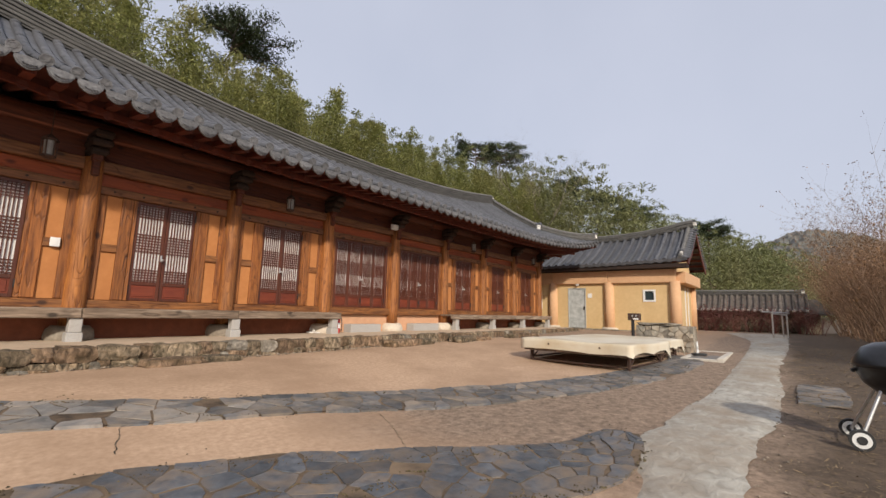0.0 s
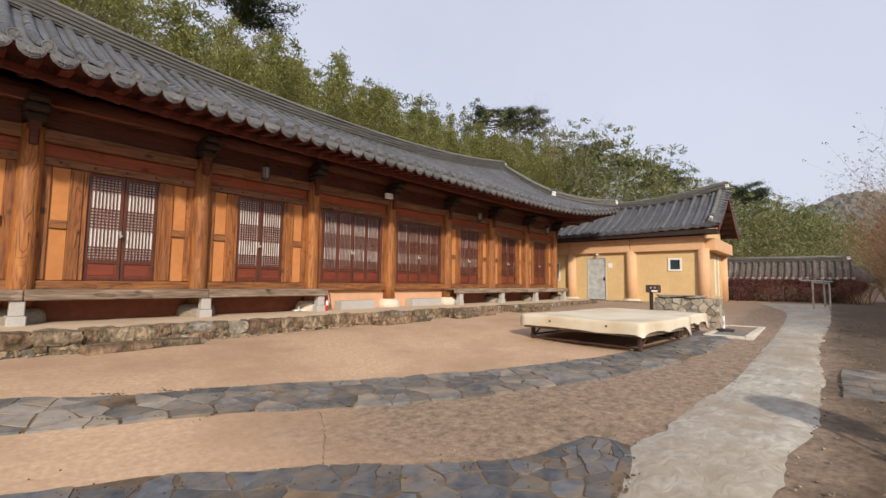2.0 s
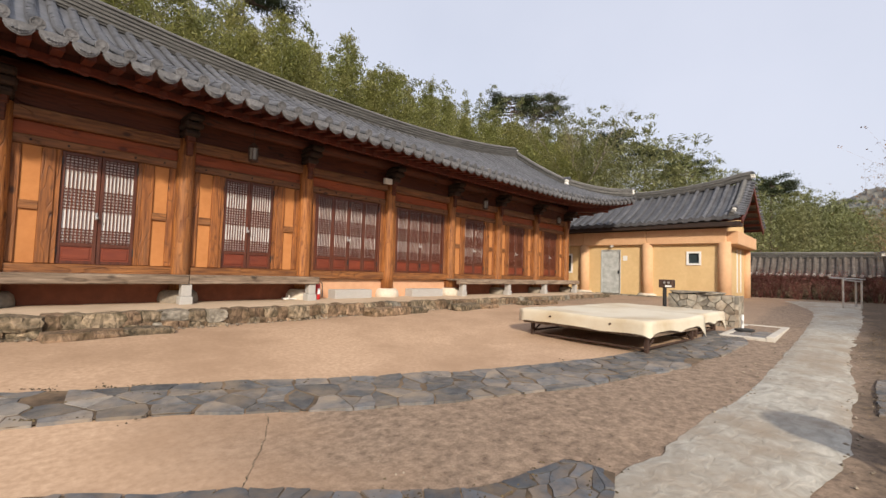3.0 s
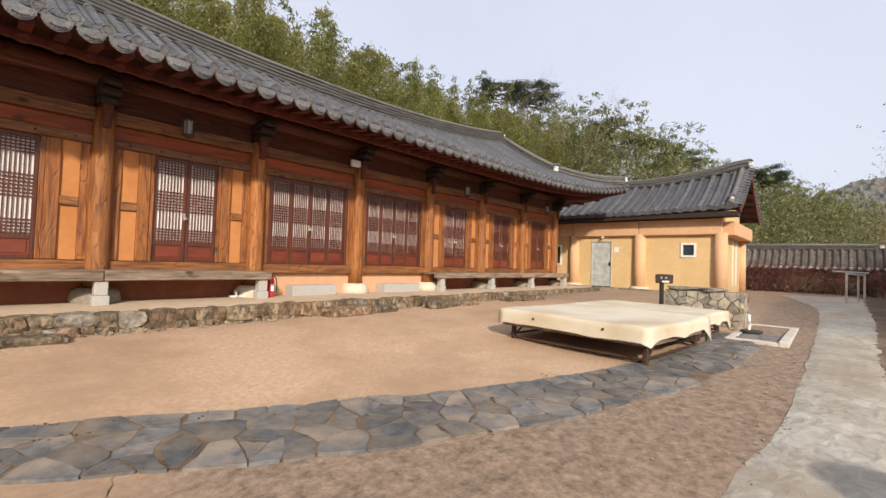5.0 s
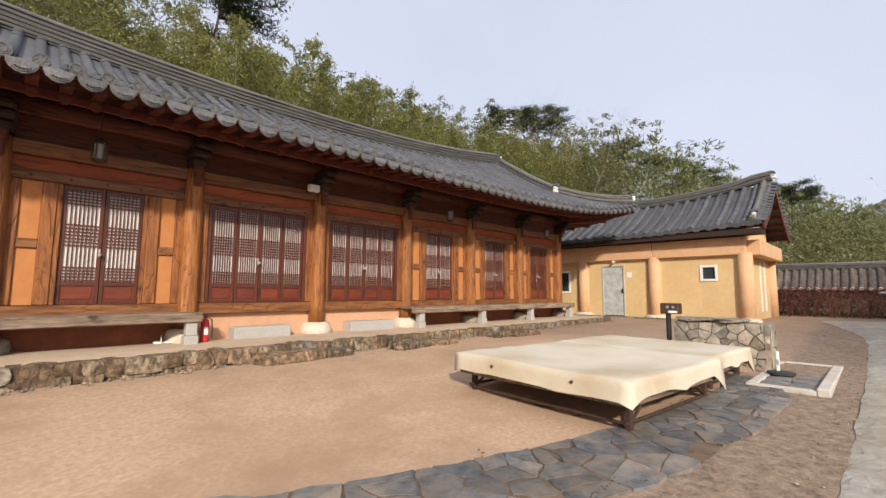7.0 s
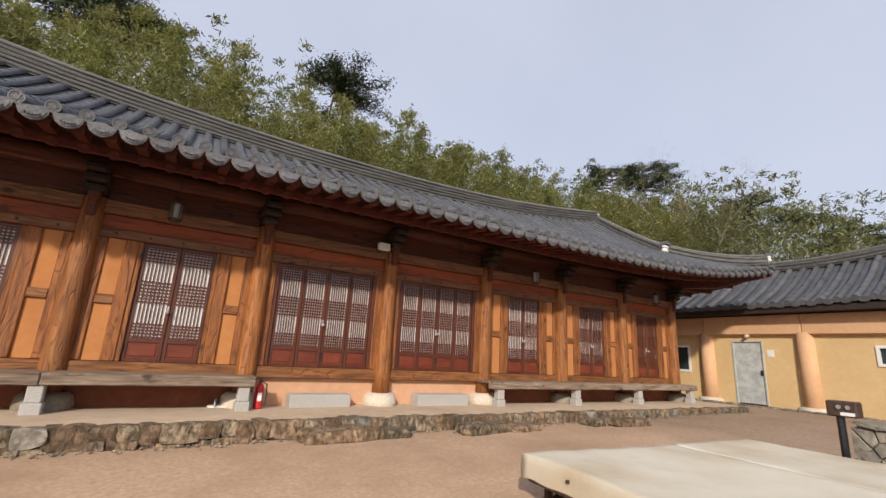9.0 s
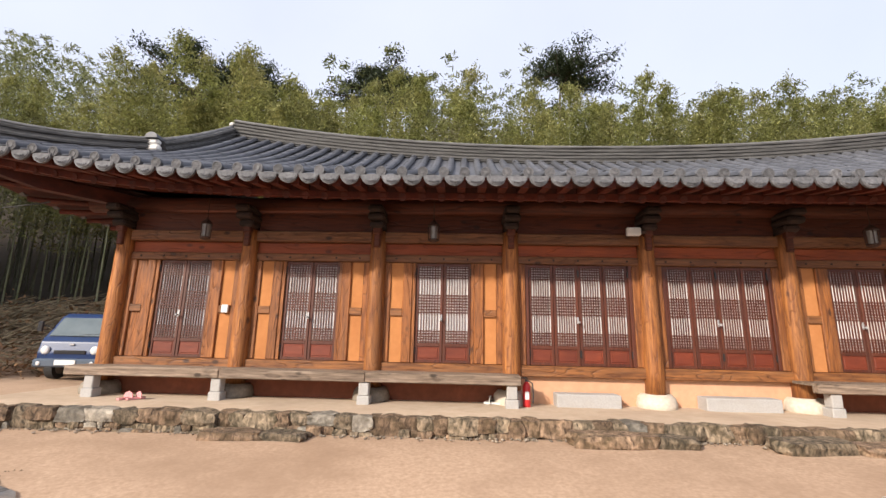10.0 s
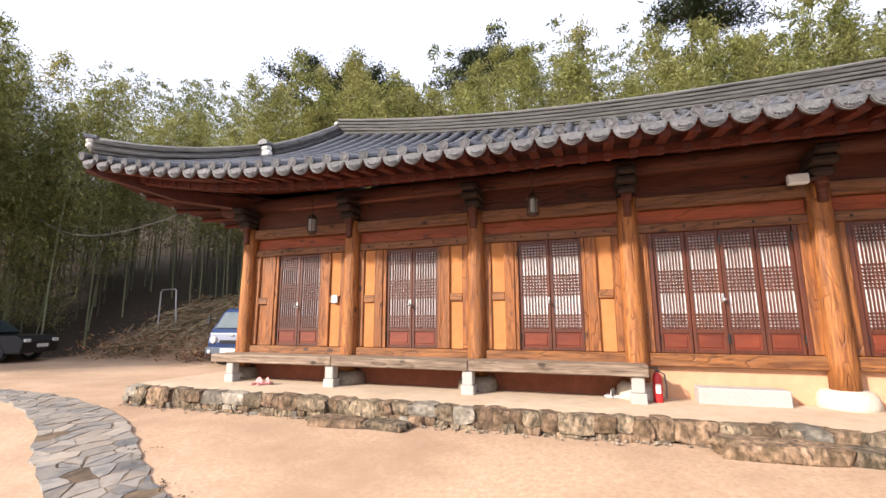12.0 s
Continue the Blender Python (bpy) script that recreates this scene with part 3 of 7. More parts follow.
def door_leaf(x0, x1, bay, handle_side):
    """A leaf with stiles, lattice, paper and a lower panel."""
    y0, y1 = 0.035, 0.08
    st = 0.048
    bm = bmesh.new()
    zp0, zp1 = DOOR_Z0 + 0.05, DOOR_Z0 + 0.27
    zl0, zl1 = DOOR_Z0 + 0.33, DOOR_Z1 - 0.055
    for a, b in (((x0, y0, DOOR_Z0), (x0 + st, y1, DOOR_Z1)), ((x1 - st, y0, DOOR_Z0), (x1, y1, DOOR_Z1)), ((x0 + st, y0, DOOR_Z0), (x1 - st, y1, zp0)), ((x0 + st, y0, zp1), (x1 - st, y1, zl0)), ((x0 + st, y0, zl1), (x1 - st, y1, DOOR_Z1))):
        box(bm, a, b, 0.004)
    leaf = part("door_leaf", bm, M_DOOR, hall, "dark red lattice door leaf")
    bm = bmesh.new()
    n = 8
    inner = x1 - x0 - 2 * st
    for k in range(1, n):
        x = x0 + st + inner * k / n
        box(bm, (x - 0.007, y0 + 0.006, zl0), (x + 0.007, y0 + 0.031, zl1))
    h = zl1 - zl0
    for f0, f1, rows in ((0.0, 0.17, 5), (0.375, 0.635, 7), (0.83, 1.0, 5)):
        for k in range(rows):
            z = zl0 + h * (f0 + (f1 - f0) * (k + 0.5) / rows)
            box(bm, (x0 + st, y0 + 0.004, z - 0.009), (x1 - st, y0 + 0.029, z + 0.009))
    part("lattice", bm, M_DOOR, leaf)
    part("paper", boxes(((x0 + st - 0.01, y1 - 0.016, zl0 - 0.01), (x1 - st + 0.01, y1 - 0.01, zl1 + 0.01))), M_PAPER, leaf, "white mulberry paper")
    bm = boxes(((x0 + st - 0.005, y0 + 0.018, zp0 - 0.005), (x1 - st + 0.005, y0 + 0.03, zp1 + 0.005)))
    box(bm, (x0 + st + 0.025, y0 + 0.008, zp0 + 0.025), (x1 - st - 0.025, y0 + 0.022, zp1 - 0.025), 0.006)
    part("panel", bm, M_PANEL, leaf, "red lower panel")
    # hinges on the outer edge
    hx = x0 if handle_side > 0 else x1
    for z in (DOOR_Z0 + 0.2, DOOR_Z1 - 0.15):
        bm = bmesh.new()
        tube(bm, (hx, y0 - 0.012, z - 0.06), (hx, y0 - 0.012, z + 0.06), 0.013, 8)
        part("hinge", bm, M_BLACK, leaf)
    return leaf


def knob(x, leaf):
    bm = bmesh.new()
    tube(bm, (x, 0.035, 1.93), (x, -0.03, 1.93), 0.012, 8)
    lathe(bm, (x, -0.035, 1.93), [(0.012, -0.024), (0.026, -0.012), (0.026, 0.012), (0.012, 0.024)], 10)
    box(bm, (x - 0.016, 0.025, 1.9), (x + 0.016, 0.034, 2.02), 0.004)
    part("knob", bm, M_STEEL, leaf, "steel knob")


for i in range(8):
    a, b = CX[i] + 0.12, CX[i + 1] - 0.12
    mid = (CX[i] + CX[i + 1]) / 2
    wide = i in (3, 4)
    half = 0.86 if wide else 0.485
    # rails and boards across the bay
    wall_strip("sill_beam", a, b, 1.02 if wide else MARU - 0.03, DOOR_Z0 - 0.004, -0.06, 0.14, M_WOODH, "thick pine sill beam")
    wall_strip("head_rail", a, b, DOOR_Z1 + 0.004, 3.06, -0.02, 0.13, M_OLDPINE, "greyed pine head rail with peg holes")
    wall_strip("head_board", a, b, 3.06, 3.27, 0.03, 0.12, M_HEAD, "red-stained pine board")
    wall_strip("tie_beam", a, b, 3.27, 3.46, -0.08, 0.14, M_OLDPINE, "broad weathered tie beam")
    wall_strip("upper_board", a, b, 3.46, 3.84, 0.0, 0.12, M_BEAM)
    wall_strip("lower_wall", a, b, FLOOR - 0.02, 1.02 if wide else MARU - 0.03, 0.06, 0.16, M_LOWPLASTER if wide else M_REDWALLSHADED, "pale orange plaster" if wide else "red clay plaster darkened for the porch shade")
    # posts beside the door and plaster panels
    for s in (-1, 1):
        jx = mid + s * half
        wall_strip("door_jamb", min(jx, jx + s * 0.06), max(jx, jx + s * 0.06), DOOR_Z0, DOOR_Z1, 0.0, 0.12, M_WOODV if not wide else M_DOOR, "", 0.006)
        if wide:
            p0 = jx + s * 0.06
            p1 = b if s > 0 else a
            wall_strip("post", min(p0, p1), max(p0, p1), DOOR_Z0, DOOR_Z1, -0.02, 0.13, M_WOODV)
            continue
        edge = b if s > 0 else a
        p0, p1, q0 = jx + s * 0.06, jx + s * 0.225, edge - s * 0.13
        wall_strip("post", min(p0, p1), max(p0, p1), DOOR_Z0, DOOR_Z1, -0.02, 0.13, M_WOODV)
        wall_strip("post", min(q0, edge), max(q0, edge), DOOR_Z0, DOOR_Z1, -0.01, 0.13, M_WOODV)
        lo, hi = min(p1, q0), max(p1, q0)
        wall_strip("mid_rail", lo, hi, 1.98, 2.11, -0.015, 0.12, M_WOODH, "", 0.008)
        if i == 0 and s < 0:
            wall_strip("board_panel", lo, hi, DOOR_Z0, 1.98, 0.03, 0.1, M_WOODV, "pine board panel", 0.004)
            wall_strip("board_panel", lo, hi, 2.11, DOOR_Z1, 0.03, 0.1, M_WOODV, "pine board panel", 0.004)
        else:
            wall_strip("plaster_panel", lo, hi, DOOR_Z0, 1.98, 0.02, 0.1, M_PLASTER, "orange plaster infill", 0.004)
            wall_strip("plaster_panel", lo, hi, 2.11, DOOR_Z1, 0.02, 0.1, M_PLASTER, "orange plaster infill", 0.004)
    n = 4 if wide else 2
    w = 2 * half / n
    for k in range(n):
        x0 = mid - half + k * w + 0.004
        leaf = door_leaf(x0, x0 + w - 0.008, i, 1 if k % 2 == 0 else -1)
        if k == n // 2 - 1:
            knob(x0 + w - 0.03, leaf)
    # iron peg heads on the rail
    for k in range(5):
        x = a + (b - a) * (k + 0.5) / 5
        bm = bmesh.new()
        tube(bm, (x, -0.032, 2.99), (x, -0.018, 2.99), 0.018, 8)
        part("peg", bm, M_BRACKET, hall)

# purlin over the columns, end walls and back wall
bm = bmesh.new()
sweep(bm, [(CX[0] - 0.75, 0, 3.95), (CX[8] + 0.75, 0, 3.95)], circle(0.15, 14))
part("purlin", bm, M_BEAM, hall, "round eave purlin", smooth=True)
bm = boxes(((CX[0] - 0.06, 0.1, FLOOR), (CX[0] + 0.06, BACK_Y, 4.1)), ((CX[8] - 0.06, 0.1, FLOOR), (CX[8] + 0.06, BACK_Y, 4.1)), ((CX[0] - 0.06, BACK_Y, FLOOR), (CX[8] + 0.06, BACK_Y + 0.14, 4.1)))
part("outer_wall", bm, M_PLASTER, hall)
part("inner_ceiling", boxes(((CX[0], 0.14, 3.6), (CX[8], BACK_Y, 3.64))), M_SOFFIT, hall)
for x in (CX[0], CX[8]):
    s = -1 if x < MID else 1
    for y in (2.3, 4.6):
        bm = bmesh.new()
        lathe(bm, (x, y, 0), [(0.15, FLOOR), (0.13, 3.9)], 14)
        part("column", bm, M_WOODV, hall, smooth=True)
    bm = boxes(((x - 0.1, 0.15, 3.27), (x + 0.1, BACK_Y, 3.5)), ((x - 0.1, 0.15, MARU - 0.03), (x + 0.1, BACK_Y, 1.2)), ((x - 0.09, 0.15, 2.05), (x + 0.09, BACK_Y, 2.15)))
    part("side_beam", bm, M_BEAM, hall)


# ---- the hall's roof ----
def build_roof():
    roof = part("roof", roof_bed(), M_TILE, hall, "grey concave tile bed of a curved hipped roof", smooth=True)
    # rows of convex tiles up the slope
    x0, x1, n = MID - HALF + 0.12, MID + HALF - 0.12, 76
    arch = [(0.078 * math.cos(a), 0.07 * math.sin(a)) for a in [math.pi * k / 6 for k in range(7)]]
    cap = bmesh.new()
    sweep(cap, [(0, -0.02, 0), (0, 0.05, 0)], circle(0.072, 14))
    sweep(cap, [(0, -0.028, 0), (0, -0.015, 0)], circle(0.03, 8))
    for a in range(8):
        box(cap, (-0.006, -0.027, 0.036), (0.006, -0.015, 0.052), 0.0, Matrix.Rotation(a * math.pi / 4, 4, "Y"))
    outer, inner = circle(0.074, 16), circle(0.061, 16)
    rings = [[cap.verts.new((u, y, v)) for u, v in ring] for y, ring in ((0.0, outer), (-0.028, outer), (-0.028, inner), (-0.015, inner))]
    for p, q in zip(rings, rings[1:]):
        for k in range(16):
            cap.faces.new((p[k], p[(k + 1) % 16], q[(k + 1) % 16], q[k]))
    capm = bpy.data.meshes.new("round_end_tile")
    cap.to_mesh(capm)
    capm.materials.append(M_TILELIGHT)
    drip = bmesh.new()
    prof = [(-0.138, 0.02), (-0.135, -0.02), (-0.105, -0.075), (-0.055, -0.108), (0, -0.122), (0.055, -0.108), (0.105, -0.075), (0.135, -0.02), (0.138, 0.02), (0.08, 0.03), (0, 0.036), (-0.08, 0.03)]
    rim = [(0.86 * u, -0.045 + 0.78 * (v + 0.045)) for u, v in prof[:9]]
    sweep(drip, [(0, -0.041, 0.0), (0, -0.03, 0.003)], rim)
    for u in (-0.06, -0.03, 0.0, 0.03, 0.06):
        box(drip, (u - 0.008, -0.047, -0.082 + 4 * u * u), (u + 0.008, -0.036, -0.055 + 4 * u * u))
    sweep(drip, [(0, -0.035, 0.0), (0, 0.0, 0.012)], prof)
    dripm = bpy.data.meshes.new("drip_tile")
    drip.to_mesh(dripm)
    dripm.materials.append(M_TILELIGHT)
    for i in range(n):
        x = x0 + (x1 - x0) * i / (n - 1)
        y0, y1 = eave_y(x), hip_y(x)
        if y1 - y0 < 0.12:
            y1 = y0 + 0.12
        rng = random.Random(i)
        steps = max(2, int((y1 - y0) / 0.33))
        bm = bmesh.new()
        # overlapping tiles, each a little narrower at its upper end
        for k in range(steps):
            a, b = y0 + (y1 - y0) * k / steps, y0 + (y1 - y0) * (k + 1) / steps
            dx, dz = rng.uniform(-0.003, 0.003), rng.uniform(-0.002, 0.002)
            pts = [(x + dx, a - 0.01, roof_z(x, a) + 0.05 + dz + 0.004), (x + dx, b, roof_z(x, b) + 0.05 + dz)]
            sweep(bm, pts, arch, closed=False, caps=False)
        part("convex_tile", bm, M_TILE, roof, smooth=True)
        ob = placed("round_end_tile", capm, roof)
        ob.matrix_basis = pose(x, y0 - 0.03, roof_z(x, y0) + 0.068, 8, 0, 0)
        if i < n - 1:
            xm = x + 0.5 * (x1 - x0) / (n - 1)
            ob = placed("drip_tile", dripm, roof)
            ob.matrix_basis = pose(xm, eave_y(xm) - 0.02, eave_z(xm) - 0.028, -14, 0, 0)
    return roof


def roof_bed():
    bm = bmesh.new()
    nx, ny = 152, 10
    x0, x1 = MID - HALF, MID + HALF
    rows = []
    for i in range(nx + 1):
        x = x0 + (x1 - x0) * i / nx
        ya, yb = eave_y(x), max(hip_y(x), eave_y(x) + 0.02)
        rows.append([bm.verts.new((x, ya + (yb - ya) * j / ny, roof_z(x, ya + (yb - ya) * j / ny) + 0.02)) for j in range(ny + 1)])
    for a, b in zip(rows, rows[1:]):
        for j in range(ny):
            bm.faces.new((a[j], b[j], b[j + 1], a[j + 1]))
    # back slope, mirrored
    back = []
    for i in range(0, nx + 1, 4):
        x = x0 + (x1 - x0) * i / nx
        ya, yb = eave_y(x), max(hip_y(x), eave_y(x) + 0.02)
        back.append([bm.verts.new((x, 2 * RIDGE_Y - (ya + (yb - ya) * j / ny), roof_z(x, ya + (yb - ya) * j / ny) + 0.02)) for j in range(ny + 1)])
    for a, b in zip(back, back[1:]):
        for j in range(ny):
            bm.faces.new((a[j], a[j + 1], b[j + 1], b[j]))
    # hipped ends with their gables
    for s in (-1, 1):
        xc, xg = (x0, RIDGE_X0) if s < 0 else (x1, RIDGE_X1)
        corner, foot = roof_z(xc, -2.1), roof_z(xg, hip_y(xg) if abs(hip_y(xg)) < 1 else -0.06)
        cols = []
        for k in range(17):
            v = 2 * k / 16 - 1
            bow = abs(v) ** 4.5
            ye, ze, xe = RIDGE_Y + 4.4 * v, 3.92 + (corner - 3.90) * bow, xc + (-s) * 0.4 * (1 - bow)
            yt, zt = RIDGE_Y + 2.36 * v, foot
            cols.append([bm.verts.new((xe + (xg - xe) * j / 6, ye + (yt - ye) * j / 6, ze + (zt - ze) * j / 6 + 0.02)) for j in range(7)])
        for a, b in zip(cols, cols[1:]):
            for j in range(6):
                bm.faces.new((a[j], a[j + 1], b[j + 1], b[j]))
        g = [bm.verts.new(p) for p in ((xg, -0.06, foot - 0.1), (xg, 4.66, foot - 0.1), (xg, RIDGE_Y, ridge_z(xg) - 0.4))]
        bm.faces.new(g)
    return bm


def layered_ridge(name, line, parent, height=0.36, width=0.13, layers=5, label="", cap=True):
    """A ridge of stacked flat tiles under a round capping."""
    bm = bmesh.new()
    rng = random.Random(len(name) + layers)
    h = height / (layers + 1)
    for k in range(layers):
        w = width + (0.022 if k % 2 else 0.0)
        z0 = -0.04 + k * h
        prof = [(-w, z0), (w, z0), (w + 0.012, z0 + h * 0.55), (w - 0.014, z0 + h * 0.62), (w - 0.014, z0 + h), (-w + 0.014, z0 + h), (-w + 0.014, z0 + h * 0.62), (-w - 0.012, z0 + h * 0.55)]
        pts = [Vector(p) + Vector((0, rng.uniform(-0.008, 0.008), rng.uniform(-0.007, 0.007))) for p in line]
        sweep(bm, pts, prof)
        if k == 0:
            r = part(name, bm, M_RIDGE, parent, label)
        else:
            part("ridge_course", bm, M_RIDGE, r if r.parent.parent is None else parent)
        bm = bmesh.new()
    bm.free()
    if cap:
        bm = bmesh.new()
        top = [Vector(p) + Vector((0, 0, height - h - 0.02)) for p in line]
        sweep(bm, top, [(0.085 * math.cos(a), 0.075 * math.sin(a)) for a in [math.pi * k / 6 for k in range(7)]])
        part("ridge_cap", bm, M_RIDGE, r if r.parent.parent is None else parent, smooth=True)
    return r


def white_end(x, y, z, parent, size=1.0, turn=0.0, hat=True):
    """Lime plaster plug closing a ridge, in two swollen bands, under a round dark tile."""
    bm = bmesh.new()
    m = pose(x, y, z, 0, 0, turn)
    box(bm, (-0.06 * size, -0.12 * size, -0.13 * size), (0.06 * size, 0.12 * size, -0.01 * size), 0.035 * size, m)
    box(bm, (-0.07 * size, -0.10 * size, -0.02 * size), (0.06 * size, 0.10 * size, 0.09 * size), 0.035 * size, m)
    end = part("end_tile", bm, M_WHITE, parent, "white limed ridge end")
    if hat:
        bm = bmesh.new()
        arch = [(0.11 * size * math.cos(a), 0.10 * size * math.sin(a)) for a in [math.pi * k / 8 for k in range(9)]]
        sweep(bm, [m @ Vector((-0.11 * size, 0, 0.085 * size)), m @ Vector((0.10 * size, 0, 0.085 * size))], arch)
        part("hat_tile", bm, M_TILE, end if end.parent.parent is None else parent)


hall_roof = build_roof()
line = [(RIDGE_X0 + (RIDGE_X1 - RIDGE_X0) * k / 40, RIDGE_Y, ridge_z(RIDGE_X0 + (RIDGE_X1 - RIDGE_X0) * k / 40) - 0.42) for k in range(41)]
layered_ridge("main_ridge", line, hall_roof, 0.46, 0.15, 10, "stacked grey tile ridge")
for s in (-1, 1):
    xg = RIDGE_X0 if s < 0 else RIDGE_X1
    xc = MID + s * HALF
    fall = []
    for k in range(9):
        y = RIDGE_Y - 0.1 + (-0.1 - RIDGE_Y + 0.1) * k / 8
        fall.append((xg, y, roof_z(xg, y) + 0.05))
    layered_ridge("falling_ridge", fall, hall_roof, 0.30, 0.12, 4, "falling tile ridge")
    hip = []
    for k in range(9):
        t = k / 8
        x, y = xg + (xc - s * 0.15 - xg) * t, -0.08 + (-1.95 + 0.08) * t
        hip.append((x, y, roof_z(x, y) + 0.06 + 0.10 * t ** 3))
    layered_ridge("hip_ridge", hip, hall_roof, 0.30, 0.12, 4, "upturned hip ridge")
    white_end(xg + s * 0.02, RIDGE_Y - 0.05, ridge_z(xg) - 0.16, hall_roof, 1.0, 0, False)
    white_end(xg + s * 0.02, -0.25, roof_z(xg, -0.1) + 0.14, hall_roof, 1.1, 90)
    white_end(hip[-1][0] + s * 0.05, hip[-1][1] - 0.05, hip[-1][2] + 0.16, hall_roof, 0.9, 45 * -s)


def build_eaves():
    """Round rafters, square flying rafters, the boards over them and the eave laths."""
    n = 72
    for i in range(n):
        x = MID - 10.9 + 21.8 * i / (n - 1)
        u = eave_u(x)
        lean = 0.0
        if x < CX[0] + 0.6:
            lean = (x - CX[0] - 0.6) * 0.55
        elif x > CX[8] - 0.6:
            lean = (x - CX[8] + 0.6) * 0.55
        ye, ze = eave_y(x), eave_z(x)
        a = (x - lean, 0.25, 4.27 + 0.16 * u ** 4)
        b = (x, ye + 0.50, ze - 0.145)
        bm = bmesh.new()
        sweep(bm, [a, b], circle(0.062, 10))
        part("rafter", bm, M_RAFTER, hall, smooth=False)
        bm = bmesh.new()
        sweep(bm, [(x - lean * 0.3, ye + 0.95, ze + 0.06), (x, ye + 0.05, ze - 0.075)], [(-0.06, -0.055), (0.06, -0.055), (0.06, 0.055), (-0.06, 0.055)])
        part("flying_rafter", bm, M_RAFTER, hall)
    bm = bmesh.new()
    rows = []
    for i in range(97):
        x = MID - HALF + 0.05 + (2 * HALF - 0.1) * i / 96
        ye, ze = eave_y(x), eave_z(x)
        rows.append([bm.verts.new(p) for p in ((x, ye + 0.02, ze - 0.035), (x, ye + 0.5, ze + 0.02), (x, ye + 0.52, ze - 0.07), (x, 0.3, 4.33 + 0.10 * eave_u(x) ** 4))])
    for a, b in zip(rows, rows[1:]):
        for j in range(3):
            bm.faces.new((a[j], a[j + 1], b[j + 1], b[j]))
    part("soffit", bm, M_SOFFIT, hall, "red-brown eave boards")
    for dy, dz, h in ((0.02, -0.01, 0.024), (0.53, -0.115, 0.05)):
        bm = bmesh.new()
        pts = [(MID - HALF + 0.1 + (2 * HALF - 0.2) * i / 60, 0, 0) for i in range(61)]
        pts = [(x, eave_y(x) + dy, eave_z(x) + dz) for x, _, _ in pts]
        sweep(bm, pts, [(-0.03, -h), (0.03, -h), (0.03, h), (-0.03, h)])
        part("eave_lath", bm, M_RAFTER, hall)
    # corner rafters and the side soffits
    for s in (-1, 1):
        xc = MID + s * HALF
        cx = CX[0] if s < 0 else CX[8]
        bm = bmesh.new()
        sweep(bm, [(cx - s * 0.3, 0.3, 4.0), (cx + s * 0.9, -0.95, 4.05), (xc - s * 0.12, -1.98, eave_z(xc) - 0.1)], [(-0.09, -0.13), (0.09, -0.13), (0.09, 0.09), (-0.09, 0.09)])
        part("corner_rafter", bm, M_RAFTER, hall)
        bm = bmesh.new()
        rows = []
        for k in range(17):
            v = 2 * k / 16 - 1
            bow = abs(v) ** 4.5
            ye, ze, xe = RIDGE_Y + 4.4 * v, 3.90 + (eave_z(xc) - 3.90) * bow, xc - s * 0.4 * (1 - bow)
            rows.append([bm.verts.new((xe, ye, ze)), bm.verts.new((cx - s * 0.2, RIDGE_Y + 2.1 * v, 4.2))])
        for p, q in zip(rows, rows[1:]):
            bm.faces.new((p[0], p[1], q[1], q[0]))
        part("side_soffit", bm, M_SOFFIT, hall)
        for k in range(14):
            v = 2 * (k + 0.5) / 14 - 1
            bow = abs(v) ** 4.5
            ye, ze, xe = RIDGE_Y + 4.3 * v, 3.90 + (eave_z(xc) - 3.90) * bow, xc - s * 0.4 * (1 - bow)
            bm = bmesh.new()
            sweep(bm, [(cx, RIDGE_Y + 2.3 * v, 4.1), (xe - s * 0.12, ye, ze - 0.07)], circle(0.05, 8))
            part("rafter", bm, M_RAFTER, hall)
            bm = bmesh.new()
            sweep(bm, [(xe, ye, ze + 0.06), (xe - s * 0.08, ye, ze + 0.07)], circle(0.085, 10))
            part("round_end_tile", bm, M_TILELIGHT, hall_roof)


build_eaves()


# ---- porches ----
def porch(x0, x1, posts, label):
    """A narrow wooden porch on stone posts in front of three bays."""
    p = thing("wooden_porch", label, "porch", "porches of the hall", at=((x0 + x1) / 2, -0.3, FLOOR))
    y0 = -0.60
    edges = [x0] + [c for c in CX if x0 + 0.4 < c < x1 - 0.4] + [x1]
    for a, b in zip(edges, edges[1:]):
        bm = bmesh.new()
        box(bm, (a + 0.004, y0, MARU - 0.15), (b - 0.004, y0 + 0.12, MARU - 0.005), 0.012)
        part("front_beam", bm, M_GREYWOOD, p, "grey weathered front beam")
        for k in range(4):
            bm = boxes(((a + 0.004, y0 + 0.125 + k * 0.098, MARU - 0.05), (b - 0.004, y0 + 0.22 + k * 0.098, MARU - 0.005)), bevel=0.005)
            part("plank", bm, M_GREYWOOD, p)
    for x in posts:
        bm = boxes(((x - 0.10, y0 + 0.03, FLOOR - 0.03), (x + 0.10, y0 + 0.23, FLOOR + 0.13)), bevel=0.012)
        box(bm, (x - 0.08, y0 + 0.04, FLOOR + 0.13), (x + 0.08, y0 + 0.2, MARU - 0.15), 0.012)
        part("stone_post", bm, M_GRANITE, p, "pale granite post")


porch(-0.10, 7.26, (0.32, 2.42, 4.80, 7.12), "weathered grey plank porch on granite posts")
porch(11.66, 19.06, (11.95, 14.2, 16.5, 18.85), "weathered grey plank porch on granite posts")

# ---- the side house at the end of the yard ----
AX, AY0, AZ = 22.5, -5.0, 0.50
annex = thing("side_house", "ochre plastered house with round pillars and grey tiled gable roof", "house", at=(24.7, -1.0, AZ))


